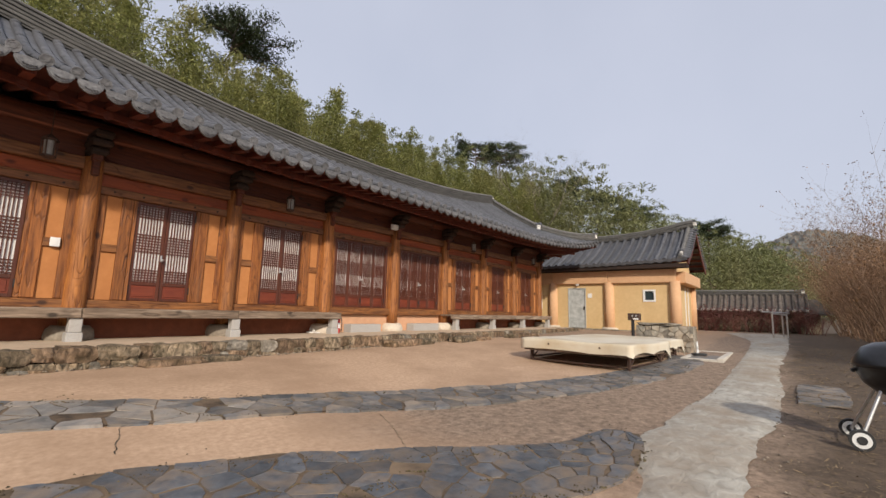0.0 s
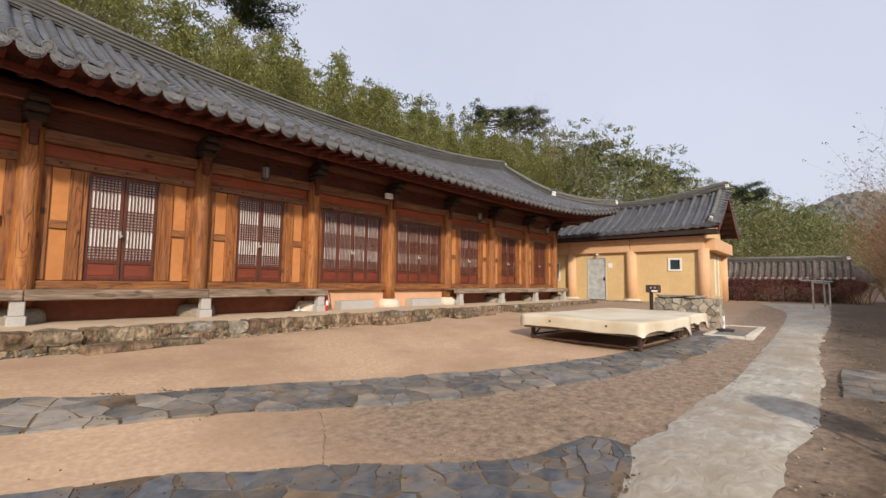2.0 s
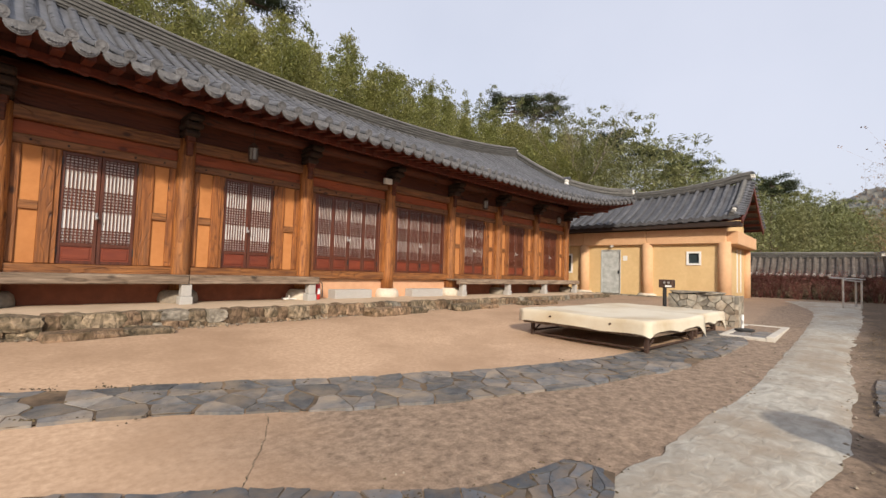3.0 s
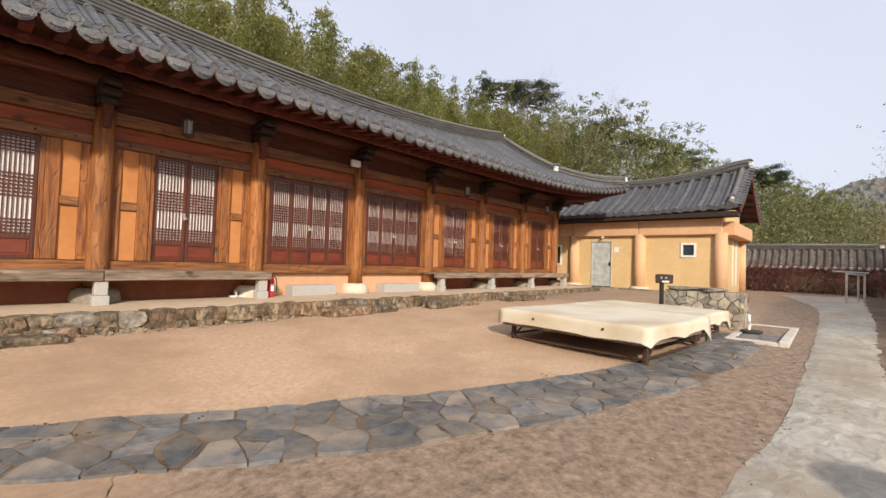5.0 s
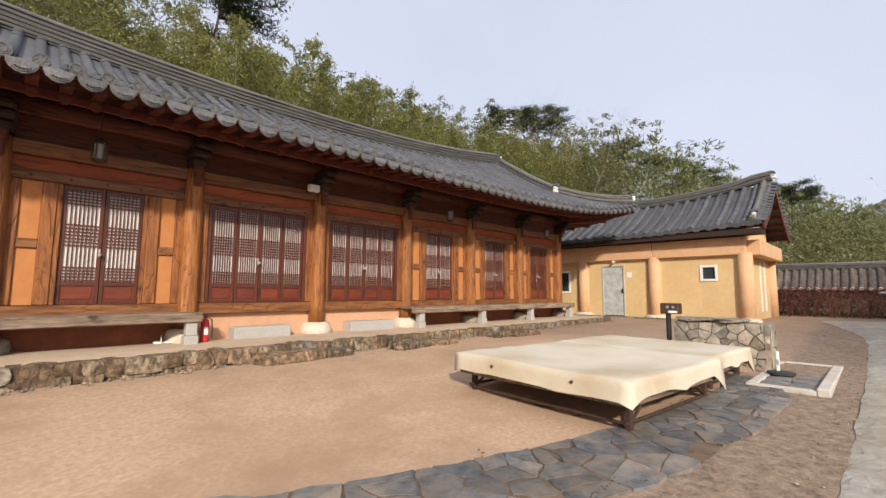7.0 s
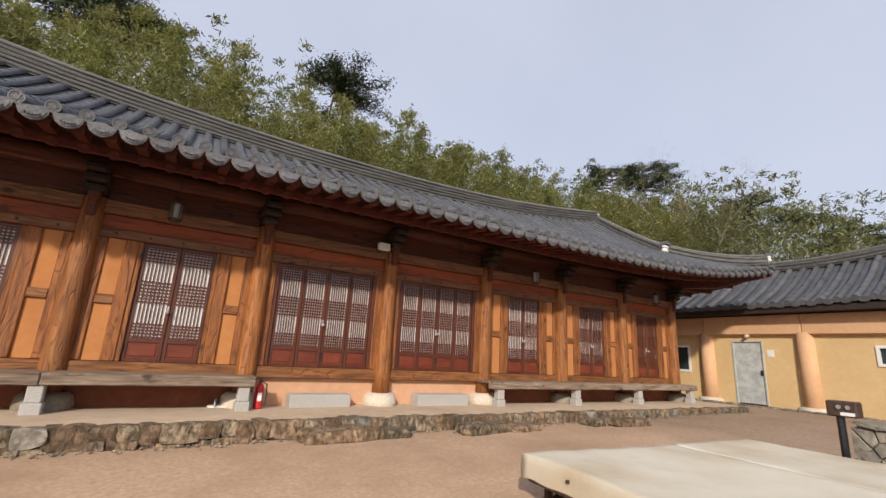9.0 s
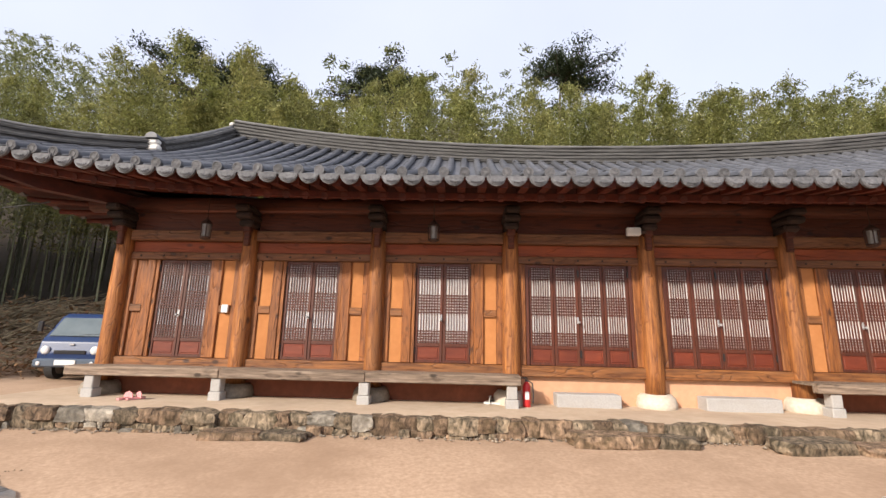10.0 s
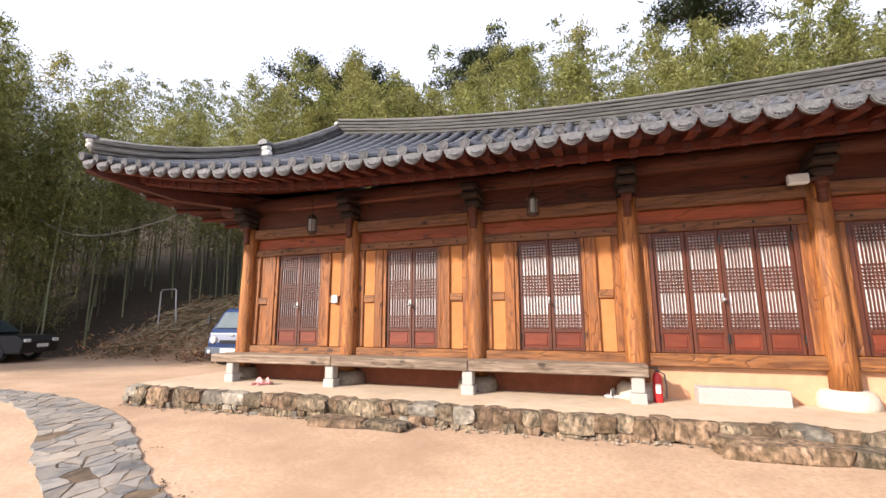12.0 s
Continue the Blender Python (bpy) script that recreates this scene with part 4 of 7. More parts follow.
def build_annex():
    yb = 7.0
    # front wall with holes for door and windows, built of the pieces between them
    holes = [(-0.90, -0.02, AZ, 2.50), (-4.17, -3.63, 1.85, 2.41), (1.45, 2.2, 1.40, 2.35)]
    ys = sorted({AY0, yb, *[h[0] for h in holes], *[h[1] for h in holes]})
    for a, b in zip(ys, ys[1:]):
        mid = (a + b) / 2
        h = [q for q in holes if q[0] < mid < q[1]]
        spans = [(AZ - 0.2, 2.78)] if not h else [(AZ - 0.2, h[0][2]), (h[0][3], 2.78)]
        for z0, z1 in spans:
            if z1 > AZ:
                part("wall_panel", boxes(((AX, a, z0), (AX + 0.2, b, z1))), M_ANNEX, annex, "ochre plaster wall")
    part("gable_wall", boxes(((AX + 0.2, AY0, AZ - 0.2), (AX + 4.4, AY0 + 0.2, 2.78)), ((AX + 0.4, AY0 + 0.02, 2.78), (AX + 4.2, AY0 + 0.2, 4.0)), ((AX + 1.3, AY0 + 0.02, 4.0), (AX + 3.1, AY0 + 0.2, 4.5))), M_ANNEX, annex)
    part("back_wall", boxes(((AX + 4.2, AY0 + 0.2, AZ - 0.2), (AX + 4.4, yb, 3.4)), ((AX, yb, AZ - 0.2), (AX + 4.4, yb + 0.2, 3.4))), M_ANNEX, annex)
    part("floor_slab", boxes(((AX + 0.2, AY0 + 0.2, AZ - 0.1), (AX + 4.2, yb, AZ - 0.02))), M_CONCRETE, annex)
    ends = (AY0 - 0.05, -2.06, 0.82, 3.6, yb)
    for a, b in zip(ends, ends[1:]):
        part("front_beam", boxes(((AX - 0.16, a + 0.008, 2.72), (AX + 0.1, b - 0.008, 3.33)), bevel=0.02), M_ANNEXBEAM, annex, "salmon painted beam")
    part("gable_beam", boxes(((AX + 0.12, AY0 - 0.42, 2.70), (AX + 4.5, AY0 + 0.01, 3.22)), bevel=0.02), M_ANNEXBEAM, annex, "salmon painted beam")
    for y in (AY0 + 0.02, -2.08, 0.82, 3.6):
        bm = bmesh.new()
        lathe(bm, (AX + 0.02, y, 0), [(0.235, AZ - 0.1), (0.235, 1.4), (0.225, 2.78)], 20)
        pil = part("pillar", bm, M_ANNEXBEAM, annex, "round painted pillar", smooth=True)
        bm = bmesh.new()
        lathe(bm, (AX - 0.02, y, 0), [(0.40, AZ - 0.25), (0.42, AZ - 0.08), (0.38, AZ + 0.06), (0.3, AZ + 0.10)], 16)
        part("base_stone", bm, M_BASE, pil, smooth=True)
    bm = bmesh.new()
    lathe(bm, (AX + 4.3, AY0 - 0.02, 0), [(0.2, AZ - 0.1), (0.2, 2.72)], 16)
    part("pillar", bm, M_ANNEXBEAM, annex, smooth=True)
    # grey steel door with a paler mottle
    d = part("door", boxes(((AX + 0.02, -0.88, AZ + 0.02), (AX + 0.07, -0.04, 2.48)), bevel=0.006), M_GREYDOOR, annex, "grey painted steel door")
    bm = boxes(((AX - 0.02, -0.92, AZ), (AX + 0.12, -0.88, 2.52)), ((AX - 0.02, -0.04, AZ), (AX + 0.12, 0.0, 2.52)), ((AX - 0.02, -0.88, 2.48), (AX + 0.12, -0.04, 2.52)))
    part("door_frame", bm, M_GREYDOOR, d)
    bm = bmesh.new()
    lathe(bm, (AX - 0.02, -0.82, 1.5), [(0.015, -0.03), (0.035, 0), (0.015, 0.03)], 10)
    box(bm, (AX - 0.01, -0.85, 1.42), (AX + 0.02, -0.79, 1.58), 0.004)
    part("door_handle", bm, M_BLACK, d)
    for y0, y1, z0, z1 in ((-4.17, -3.63, 1.85, 2.41), (1.45, 2.2, 1.40, 2.35)):
        bm = boxes(((AX - 0.03, y0, z0), (AX + 0.1, y0 + 0.075, z1)), ((AX - 0.03, y1 - 0.075, z0), (AX + 0.1, y1, z1)), ((AX - 0.03, y0 + 0.075, z0), (AX + 0.1, y1 - 0.075, z0 + 0.075)), ((AX - 0.03, y0 + 0.075, z1 - 0.075), (AX + 0.1, y1 - 0.075, z1)))
        w = part("window", bm, M_PLASTIC, annex, "white framed window")
        part("pane", boxes(((AX + 0.04, y0 + 0.07, z0 + 0.07), (AX + 0.05, y1 - 0.07, z1 - 0.07))), M_DARKGLASS, w, "dark glass pane")
        part("room_back", boxes(((AX + 0.16, y0 - 0.02, z0 - 0.02), (AX + 0.19, y1 + 0.02, z1 + 0.02))), M_BRACKET, w)
    # narrow window strip on the gable side
    bm = boxes(((AX + 2.3, AY0 - 0.03, 0.75), (AX + 2.42, AY0 + 0.02, 2.6)), ((AX + 3.1, AY0 - 0.03, 0.75), (AX + 3.22, AY0 + 0.02, 2.6)))
    part("gable_window_frame", bm, M_PLASTIC, annex)
    part("notice", boxes(((AX - 0.015, -1.22, 2.02), (AX - 0.002, -1.02, 2.24)), bevel=0.004), M_PLASTIC, annex, "white switch cover")
    bm = bmesh.new()
    tube(bm, (AX - 0.2, -0.55, 2.66), (AX, -0.55, 2.7), 0.05, 10)
    part("wall_lamp", bm, M_PLASTIC, annex)

    # roof: rows run from the eave to a ridge along y
    xe, xr = AX - 0.62, AX + 2.2

    def ez(y):
        return 3.56 + 0.10 * smooth(-1.5, AY0 - 0.6, y)

    def rz(y):
        return 5.15 + 0.30 * smooth(-1.0, AY0 - 0.6, y) ** 1.5 + 0.08 * smooth(-2, 2, y)

    def az(x, y):
        s = (x - xe) / (xr - xe)
        return ez(y) + s * (rz(y) - ez(y)) - 0.12 * math.sin(math.pi * min(s, 1))

    y0, y1 = AY0 - 0.62, yb + 0.5
    bm = bmesh.new()
    grid = [[bm.verts.new((xe + (xr - xe) * j / 8, y0 + (y1 - y0) * i / 40, az(xe + (xr - xe) * j / 8, y0 + (y1 - y0) * i / 40))) for j in range(9)] for i in range(41)]
    back = [[bm.verts.new((2 * xr - xe - (xr - xe) * j / 8, y0 + (y1 - y0) * i / 40, az(xe + (xr - xe) * j / 8, y0 + (y1 - y0) * i / 40))) for j in range(9)] for i in range(41)]
    for g, flip in ((grid, False), (back, True)):
        for p, q in zip(g, g[1:]):
            for j in range(8):
                f = (p[j], p[j + 1], q[j + 1], q[j])
                bm.faces.new(f[::-1] if not flip else f)
    roof = part("roof", bm, M_TILE, annex, "dark grey tiled gable roof", smooth=True)
    arch = [(0.088 * math.cos(a), 0.085 * math.sin(a)) for a in [math.pi * k / 6 for k in range(7)]]
    n = 34
    for i in range(n):
        y = y0 + 0.12 + (y1 - y0 - 0.2) * i / (n - 1)
        rng = random.Random(900 + i)
        bm = bmesh.new()
        for k in range(8):
            a, b = xe + (xr - xe) * k / 8, xe + (xr - xe) * (k + 1) / 8
            dy = rng.uniform(-0.008, 0.008)
            sweep(bm, [(a - 0.01, y + dy, az(a, y) + 0.045), (b, y + dy, az(b, y) + 0.037)], arch, closed=False, caps=False)
        part("tile_run", bm, M_TILE, roof, smooth=True)
        bm = bmesh.new()
        sweep(bm, [(xe - 0.03, y, az(xe, y) + 0.05), (xe + 0.05, y, az(xe, y) + 0.06)], circle(0.092, 12))
        part("round_end_tile", bm, M_TILE, roof)
        if i < n - 1:
            ym = y + 0.5 * (y1 - y0 - 0.2) / (n - 1)
            bm = bmesh.new()
            sweep(bm, [(xe - 0.03, ym, ez(ym) + 0.03), (xe + 0.02, ym, ez(ym) + 0.04)], [(-0.17, 0.04), (-0.16, -0.02), (-0.09, -0.09), (0, -0.11), (0.09, -0.09), (0.16, -0.02), (0.17, 0.04)])
            part("drip_tile", bm, M_TILE, roof)
    line = [(xr, y0 + 0.05 + (y1 - y0 - 0.1) * k / 24, rz(y0 + (y1 - y0) * k / 24) + 0.02 + 0.16 * smooth(-4.2, -5.6, y0 + (y1 - y0) * k / 24)) for k in range(25)]
    layered_ridge("ridge", line, roof, 0.34, 0.14, 5, "stacked tile ridge")
    # gable edge: tiles laid across, barge board and purlin ends
    for side in (0, 1):
        pts = []
        for k in range(9):
            x = xe + (xr - xe) * k / 8
            pts.append((x if not side else 2 * xr - x, y0 + 0.28, az(x, y0) + 0.06))
        layered_ridge("gable_ridge", pts, roof, 0.2, 0.1, 3)
        for k in range(14):
            x = xe + (xr - xe) * (k + 0.5) / 14
            z = az(x, y0)
            xx = x if not side else 2 * xr - x
            bm = bmesh.new()
            sweep(bm, [(xx, y0 - 0.10, z + 0.03), (xx, y0 + 0.24, z + 0.09)], arch)
            part("edge_tile", bm, M_TILE, roof)
        bm = bmesh.new()
        pts = [((x if not side else 2 * xr - x), y0 - 0.01, az(x, y0) - 0.16) for x in [xe + 0.1 + (xr - xe - 0.1) * k / 8 for k in range(9)]]
        sweep(bm, pts, [(-0.025, -0.12), (0.025, -0.12), (0.025, 0.12), (-0.025, 0.12)])
        part("barge_board", bm, M_RAFTER, roof, "red-brown barge board")
        for k in range(6):
            x = xe + 0.2 + (xr - xe - 0.2) * k / 6
            xx = x if not side else 2 * xr - x
            bm = bmesh.new()
            sweep(bm, [(xx, y0 + 0.02, az(x, y0) - 0.13), (xx, AY0 + 0.1, az(x, y0) - 0.13)], [(-0.05, -0.06), (0.05, -0.06), (0.05, 0.06), (-0.05, 0.06)])
            part("lookout", bm, M_RAFTER, roof)
    bm = boxes(((xe + 0.05, y0 + 0.05, 3.36), (AX + 0.1, y1, 3.53)))
    part("eave_board", bm, M_BRACKET, annex)
    white_end(xr - 0.03, y0 + 0.02, rz(y0) + 0.30, roof, 0.9)
    white_end(xe + 0.22, y0 + 0.25, az(xe + 0.22, y0) + 0.22, roof, 1.0, 90)
    # low stone foot along the front
    foot = part("foot_wall", boxes(((AX - 0.5, AY0 - 0.3, 0.2), (AX - 0.02, 3.6, AZ - 0.04)), ((AX - 0.02, AY0 - 0.5, 0.2), (AX + 4.8, AY0 - 0.02, AZ - 0.04)), bevel=0.03), M_MORTAR, annex, "low earth and stone footing")
    rng = random.Random(77)
    y = AY0 - 0.3
    while y < 3.2:
        w = rng.uniform(0.25, 0.5)
        ob = part("stone", rough_block(rng, 0.2, w, 0.2), M_STONE, foot)
        ob.matrix_basis = pose(AX - 0.5, y + w / 2, 0.42)
        y += w + 0.02


build_annex()


# ---- far boundary wall with a tiled coping ----
def build_far_wall():
    fw = thing("boundary_wall", "low stone wall under a small weathered tile roof", "wall", at=(30, -6, 0.4))
    y0, y1 = -9.6, 4.0
    part("wall_body", boxes(((29.75, y0, 0.1), (30.5, y1, 1.72))), M_MORTAR, fw, "dark rubble wall")
    rng = random.Random(5)
    for row in range(4):
        y = y0
        while y < -3.4:
            w = rng.uniform(0.3, 0.6)
            ob = part("stone", rough_block(rng, 0.2, w, 0.3), M_MOSSY, fw)
            ob.matrix_basis = pose(29.74, y + w / 2, 0.38 + row * 0.32)
            y += w + 0.03
    prof = [(29.25, 1.62), (30.15, 2.55), (31.05, 1.62)]
    bm = bmesh.new()
    rows = [[bm.verts.new((x, y, z)) for x, z in prof] for y in (y0 - 0.2, y1)]
    for j in range(2):
        bm.faces.new((rows[0][j], rows[1][j], rows[1][j + 1], rows[0][j + 1]))
    bm.faces.new((rows[0][0], rows[0][1], rows[0][2]))
    bm.faces.new((rows[0][0], rows[0][2], rows[1][2], rows[1][0]))
    cop = part("coping", bm, M_OLDTILE, fw, "weathered grey tile coping")
    arch = [(0.075 * math.cos(a), 0.075 * math.sin(a)) for a in [math.pi * k / 5 for k in range(6)]]
    i, y = 0, y0 - 0.15
    while y < -2.5:
        bm = bmesh.new()
        sweep(bm, [(29.23, y, 1.64), (29.7, y, 2.09), (30.13, y, 2.56)], arch)
        part("tile_run", bm, M_OLDTILE, cop)
        bm = bmesh.new()
        sweep(bm, [(29.2, y, 1.63), (29.23, y, 1.65)], circle(0.07, 8))
        part("round_end_tile", bm, M_WHITE, cop, "limed white tile end")
        y += 0.27
        i += 1
    layered_ridge("coping_ridge", [(30.15, y0, 2.50), (30.15, -6, 2.52), (30.15, y1, 2.52)], cop, 0.26, 0.13, 4)
    white_end(30.1, y0 - 0.05, 2.66, cop, 0.8)
    # the wall turns away from the yard
    ret = thing("boundary_wall", "low stone wall under a small weathered tile roof", "wall", at=(34, -10, 0.4))
    part("wall_body", boxes(((30.6, -10.3, 0.1), (44, -9.75, 1.5))), M_MORTAR, ret)
    bm = bmesh.new()
    sweep(bm, [(29.9, -10.0, 1.5), (44, -10.0, 1.5)], [(-0.8, 0.0), (0.8, 0.0), (0.15, 0.75), (-0.15, 0.75)])
    part("coping", bm, M_RIDGE, ret)


build_far_wall()


# ---- bench platforms under canvas ----
def canvas_bench(name, x0, x1, y0, y1, top, seed, label, turn=0.0):
    b = thing(name, label, "bench", "covered benches", at=((x0 + x1) / 2, (y0 + y1) / 2, ground_z((x0 + x1) / 2, (y0 + y1) / 2)))
    rng = random.Random(seed)
    nx, ny = 26, 26
    bm = bmesh.new()

    def lift(x, y):
        return 0.006 * (y - y1) + 0.018 * noise.noise((x * 1.1, y * 1.1, seed)) + 0.008 * noise.noise((x * 3.5, y * 3.5, seed)) - 0.025 * math.sin(math.pi * (x - x0) / (x1 - x0)) * math.sin(math.pi * (y - y0) / (y1 - y0))

    grid = [[bm.verts.new((x0 + (x1 - x0) * i / nx, y0 + (y1 - y0) * j / ny, top + lift(x0 + (x1 - x0) * i / nx, y0 + (y1 - y0) * j / ny))) for j in range(ny + 1)] for i in range(nx + 1)]
    for i in range(nx):
        for j in range(ny):
            bm.faces.new((grid[i][j], grid[i + 1][j], grid[i + 1][j + 1], grid[i][j + 1]))
    rim = [grid[i][0] for i in range(nx)] + [grid[nx][j] for j in range(ny)] + [grid[i][ny] for i in range(nx, 0, -1)] + [grid[0][j] for j in range(ny, 0, -1)]
    c = Vector(((x0 + x1) / 2, (y0 + y1) / 2, 0))
    prev = rim
    for k, drop in enumerate((0.012, 0.07, 0.14, 0.20)):
        ring = []
        for q, v in enumerate(rim):
            out = Vector((max(-1, min(1, (v.co.x - c.x) / (x1 - x0) * 2.02)), max(-1, min(1, (v.co.y - c.y) / (y1 - y0) * 2.02)), 0))
            out = Vector((out.x if abs(out.x) > 0.99 else 0, out.y if abs(out.y) > 0.99 else 0, 0))
            wav = 0.008 * math.sin(q * 0.9 + seed) + 0.014 * noise.noise((q * 0.33, k * 0.5, seed))
            corner = abs(out.x) > 0.5 and abs(out.y) > 0.5
            d = drop + (0.014 * noise.noise((q * 0.21, 1.3, seed)) if k == 3 else 0) + (0.03 if corner and k == 3 else 0)
            if out.y < -0.5:
                # the hem is tied up between the eyelets and hangs as a flap at the far corner
                f = (v.co.x - x0) / (x1 - x0)
                d *= 1 - 0.2 * abs(math.sin(2 * math.pi * f)) + (0.6 * max(0, (f - 0.9) / 0.1))
            ring.append(bm.verts.new(v.co + out * (0.018 + k * 0.006 + wav * k / 3) - Vector((0, 0, d))))
        for q in range(len(rim)):
            bm.faces.new((prev[q], ring[q], ring[(q + 1) % len(rim)], prev[(q + 1) % len(rim)]))
        prev = ring
    bmesh.ops.recalc_face_normals(bm, faces=bm.faces[:])
    part("canvas_cover", bm, M_CANVAS, b, "cream canvas cover with soft folds", smooth=True)
    part("deck", boxes(((x0 + 0.03, y0 + 0.03, top - 0.25), (x1 - 0.03, y1 - 0.03, top - 0.18))), M_GREYWOOD, b)
    for x in (x0 + 0.2, x1 - 0.2):
        for y in (y0 + 0.12, y1 - 0.12):
            g = ground_z(x, y) - 0.02
            part("leg", boxes(((x - 0.03, y - 0.03, g), (x + 0.03, y + 0.03, top - 0.2)), bevel=0.004), M_RUST, b, "rusty steel leg")
            bm = bmesh.new()
            s = 1 if x < c.x else -1
            tube(bm, (x, y, g + 0.06), (x + s * 0.35, y, top - 0.22), 0.016, 6)
            part("brace", bm, M_RUST, b)
        g = ground_z(x, c.y) + 0.06
        bm = bmesh.new()
        tube(bm, (x, y0 + 0.12, g), (x, y1 - 0.12, g), 0.018, 6)
        part("rail", bm, M_RUST, b)
    for y in (y0 + 0.12, y1 - 0.12):
        bm = bmesh.new()
        g = ground_z(c.x, y) + 0.05
        tube(bm, (x0 + 0.12, y, g), (x1 - 0.12, y, g), 0.018, 6)
        part("rail", bm, M_RUST, b)
    # eyelets in the hem
    for k in (0.25, 0.72):
        y = y0 + (y1 - y0) * k
        z = top - 0.09 + 0.006 * (y - y1)
        bm = bmesh.new()
        tube(bm, (x0 - 0.045, y, z), (x0 - 0.02, y, z), 0.016, 8)
        part("eyelet", bm, M_RUST, b)
    # the frame stands a little askew to the hall
    pin = Matrix.Translation((x0, y1, 0))
    b.matrix_basis = pin @ Matrix.Rotation(radians(turn), 4, "Z") @ pin.inverted() @ b.matrix_basis


canvas_bench("low_bench", 9.20, 11.38, -6.55, -4.27, 0.65, 3, "wide low bench under a cream canvas cover", -5)
canvas_bench("low_bench", 11.45, 12.95, -6.64, -4.46, 0.65, 8, "smaller low bench under a cream canvas cover", -4)


# ---- washing place ----
def build_wash():
    w = thing("stone_screen", "waist-high rubble stone screen with slate coping", "wall", at=(13.8, -6.2, 0.22))
    x0, x1, y0, y1 = 13.50, 14.05, -6.90, -5.50
    part("core", boxes(((x0 + 0.06, y0 + 0.06, 0.1), (x1 - 0.06, y1 - 0.02, 0.93))), M_MORTAR, w, "mortar core")
    rng = random.Random(11)

    def face(origin, along, out, length, height):
        """Odd-shaped stones fitted to one another, bulging from the mortar."""
        seeds = []
        cols, rows = max(2, round(length / 0.21)), 6
        for r in range(rows):
            for c in range(cols):
                seeds.append(Vector(((c + 0.5 + 0.25 * (r % 2) + rng.uniform(-0.36, 0.36)) * length / cols, (r + 0.5 + rng.uniform(-0.36, 0.36)) * height / rows)))
        along, out = Vector(along), Vector(out)
        for k in range(len(seeds)):
            ring = [Vector((min(max(q.x, 0), length), q.y)) for q in cell(seeds, k, 0, height)]
            if len(ring) < 3:
                continue
            ring = [p for i, p in enumerate(ring) if (p - ring[i - 1]).length > 0.015]
            if len(ring) < 3:
                continue
            mid = sum(ring, Vector((0, 0))) / len(ring)
            bm = bmesh.new()

            def layer(keep, depth):
                return [bm.verts.new(Vector(origin) + along * q.x + Vector((0, 0, 0.14 + q.y)) + out * (depth + rng.uniform(-0.008, 0.008))) for q in [mid + (p - mid) * keep * rng.uniform(0.97, 1.02) for p in ring]]

            a, b, c = layer(0.99, -0.05), layer(0.96, 0.004), layer(0.86, 0.022)
            for lo, hi in ((a, b), (b, c)):
                for i in range(len(ring)):
                    j = (i + 1) % len(ring)
                    bm.faces.new((lo[i], lo[j], hi[j], hi[i]))
            bm.faces.new(c)
            bmesh.ops.recalc_face_normals(bm, faces=bm.faces[:])
            part("stone", bm, M_SCREEN, w)

    face((x0 + 0.03, y1, 0), (0, -1, 0), (-1, 0, 0), y1 - y0, 0.79)
    face((x0, y0 + 0.03, 0), (1, 0, 0), (0, -1, 0), x1 - x0, 0.79)
    face((x1 - 0.03, y0, 0), (0, 1, 0), (1, 0, 0), y1 - y0, 0.79)
    for k, (a, b) in enumerate(((-6.55, -6.05), (-6.04, -5.52))):
        ob = part("coping_slab", rough_block(rng, 0.62, b - a, 0.06), M_STONE, w, "flat slate coping")
        ob.matrix_basis = pose((x0 + x1) / 2, (a + b) / 2, 0.965, rng.uniform(-1, 1), 0, 0)
    # dark box on a post
    p = thing("post_box", "dark metal box with a white label on a post", "box", at=(13.42, -5.45, ground_z(13.42, -5.45)))
    bm = bmesh.new()
    tube(bm, (13.42, -5.45, 0.1), (13.42, -5.45, 1.06), 0.045, 8)
    part("post", bm, M_BLACK, p)
    b = part("case", boxes(((13.34, -5.64, 1.05), (13.56, -5.34, 1.24)), bevel=0.015), M_RUST, p, "dark rusty case")
    part("label", boxes(((13.335, -5.62, 1.07), (13.339, -5.48, 1.11))), M_PLASTIC, b, "white label")
    for y in (-5.56, -5.47):
        bm = bmesh.new()
        tube(bm, (13.32, y, 1.17), (13.34, y, 1.17), 0.025, 10)
        part("dial", bm, M_STEEL, b)
    # tap on a standpipe
    t = thing("standpipe", "pale blue standpipe with a tap and round foot", "tap", at=(13.06, -7.02, ground_z(13.06, -7.02)))
    bm = bmesh.new()
    tube(bm, (13.06, -7.02, 0.15), (13.06, -7.02, 0.58), 0.026, 12)
    part("pipe", bm, M_PLASTIC, t, "pale plastic pipe")
    bm = bmesh.new()
    tube(bm, (13.06, -7.02, 0.46), (12.95, -7.04, 0.46), 0.014, 8)
    tube(bm, (12.95, -7.04, 0.46), (12.95, -7.04, 0.40), 0.014, 8)
    part("spout", bm, M_STEEL, t)
    bm = bmesh.new()
    lathe(bm, (13.02, -7.06, 0.27), [(0.17, 0.0), (0.17, 0.03), (0.12, 0.04)], 16)
    part("foot", bm, M_RUBBER, t)
    # curb round the basin
    c = thing("basin_curb", "low pale concrete curb round a wet paved basin", "curb", at=(13.9, -7.2, 0.15))
    for a, b in (((12.08, -6.94, 0.1), (13.42, -6.82, 0.265)), ((11.96, -7.53, 0.1), (12.08, -6.82, 0.262)), ((11.96, -7.66, 0.1), (14.42, -7.53, 0.295)), ((14.3, -7.53, 0.1), (14.42, -6.94, 0.292)), ((14.08, -6.94, 0.1), (14.42, -6.82, 0.288))):
        part("curb_piece", boxes((a, b), bevel=0.012), M_CURB, c)
    rng = random.Random(21)
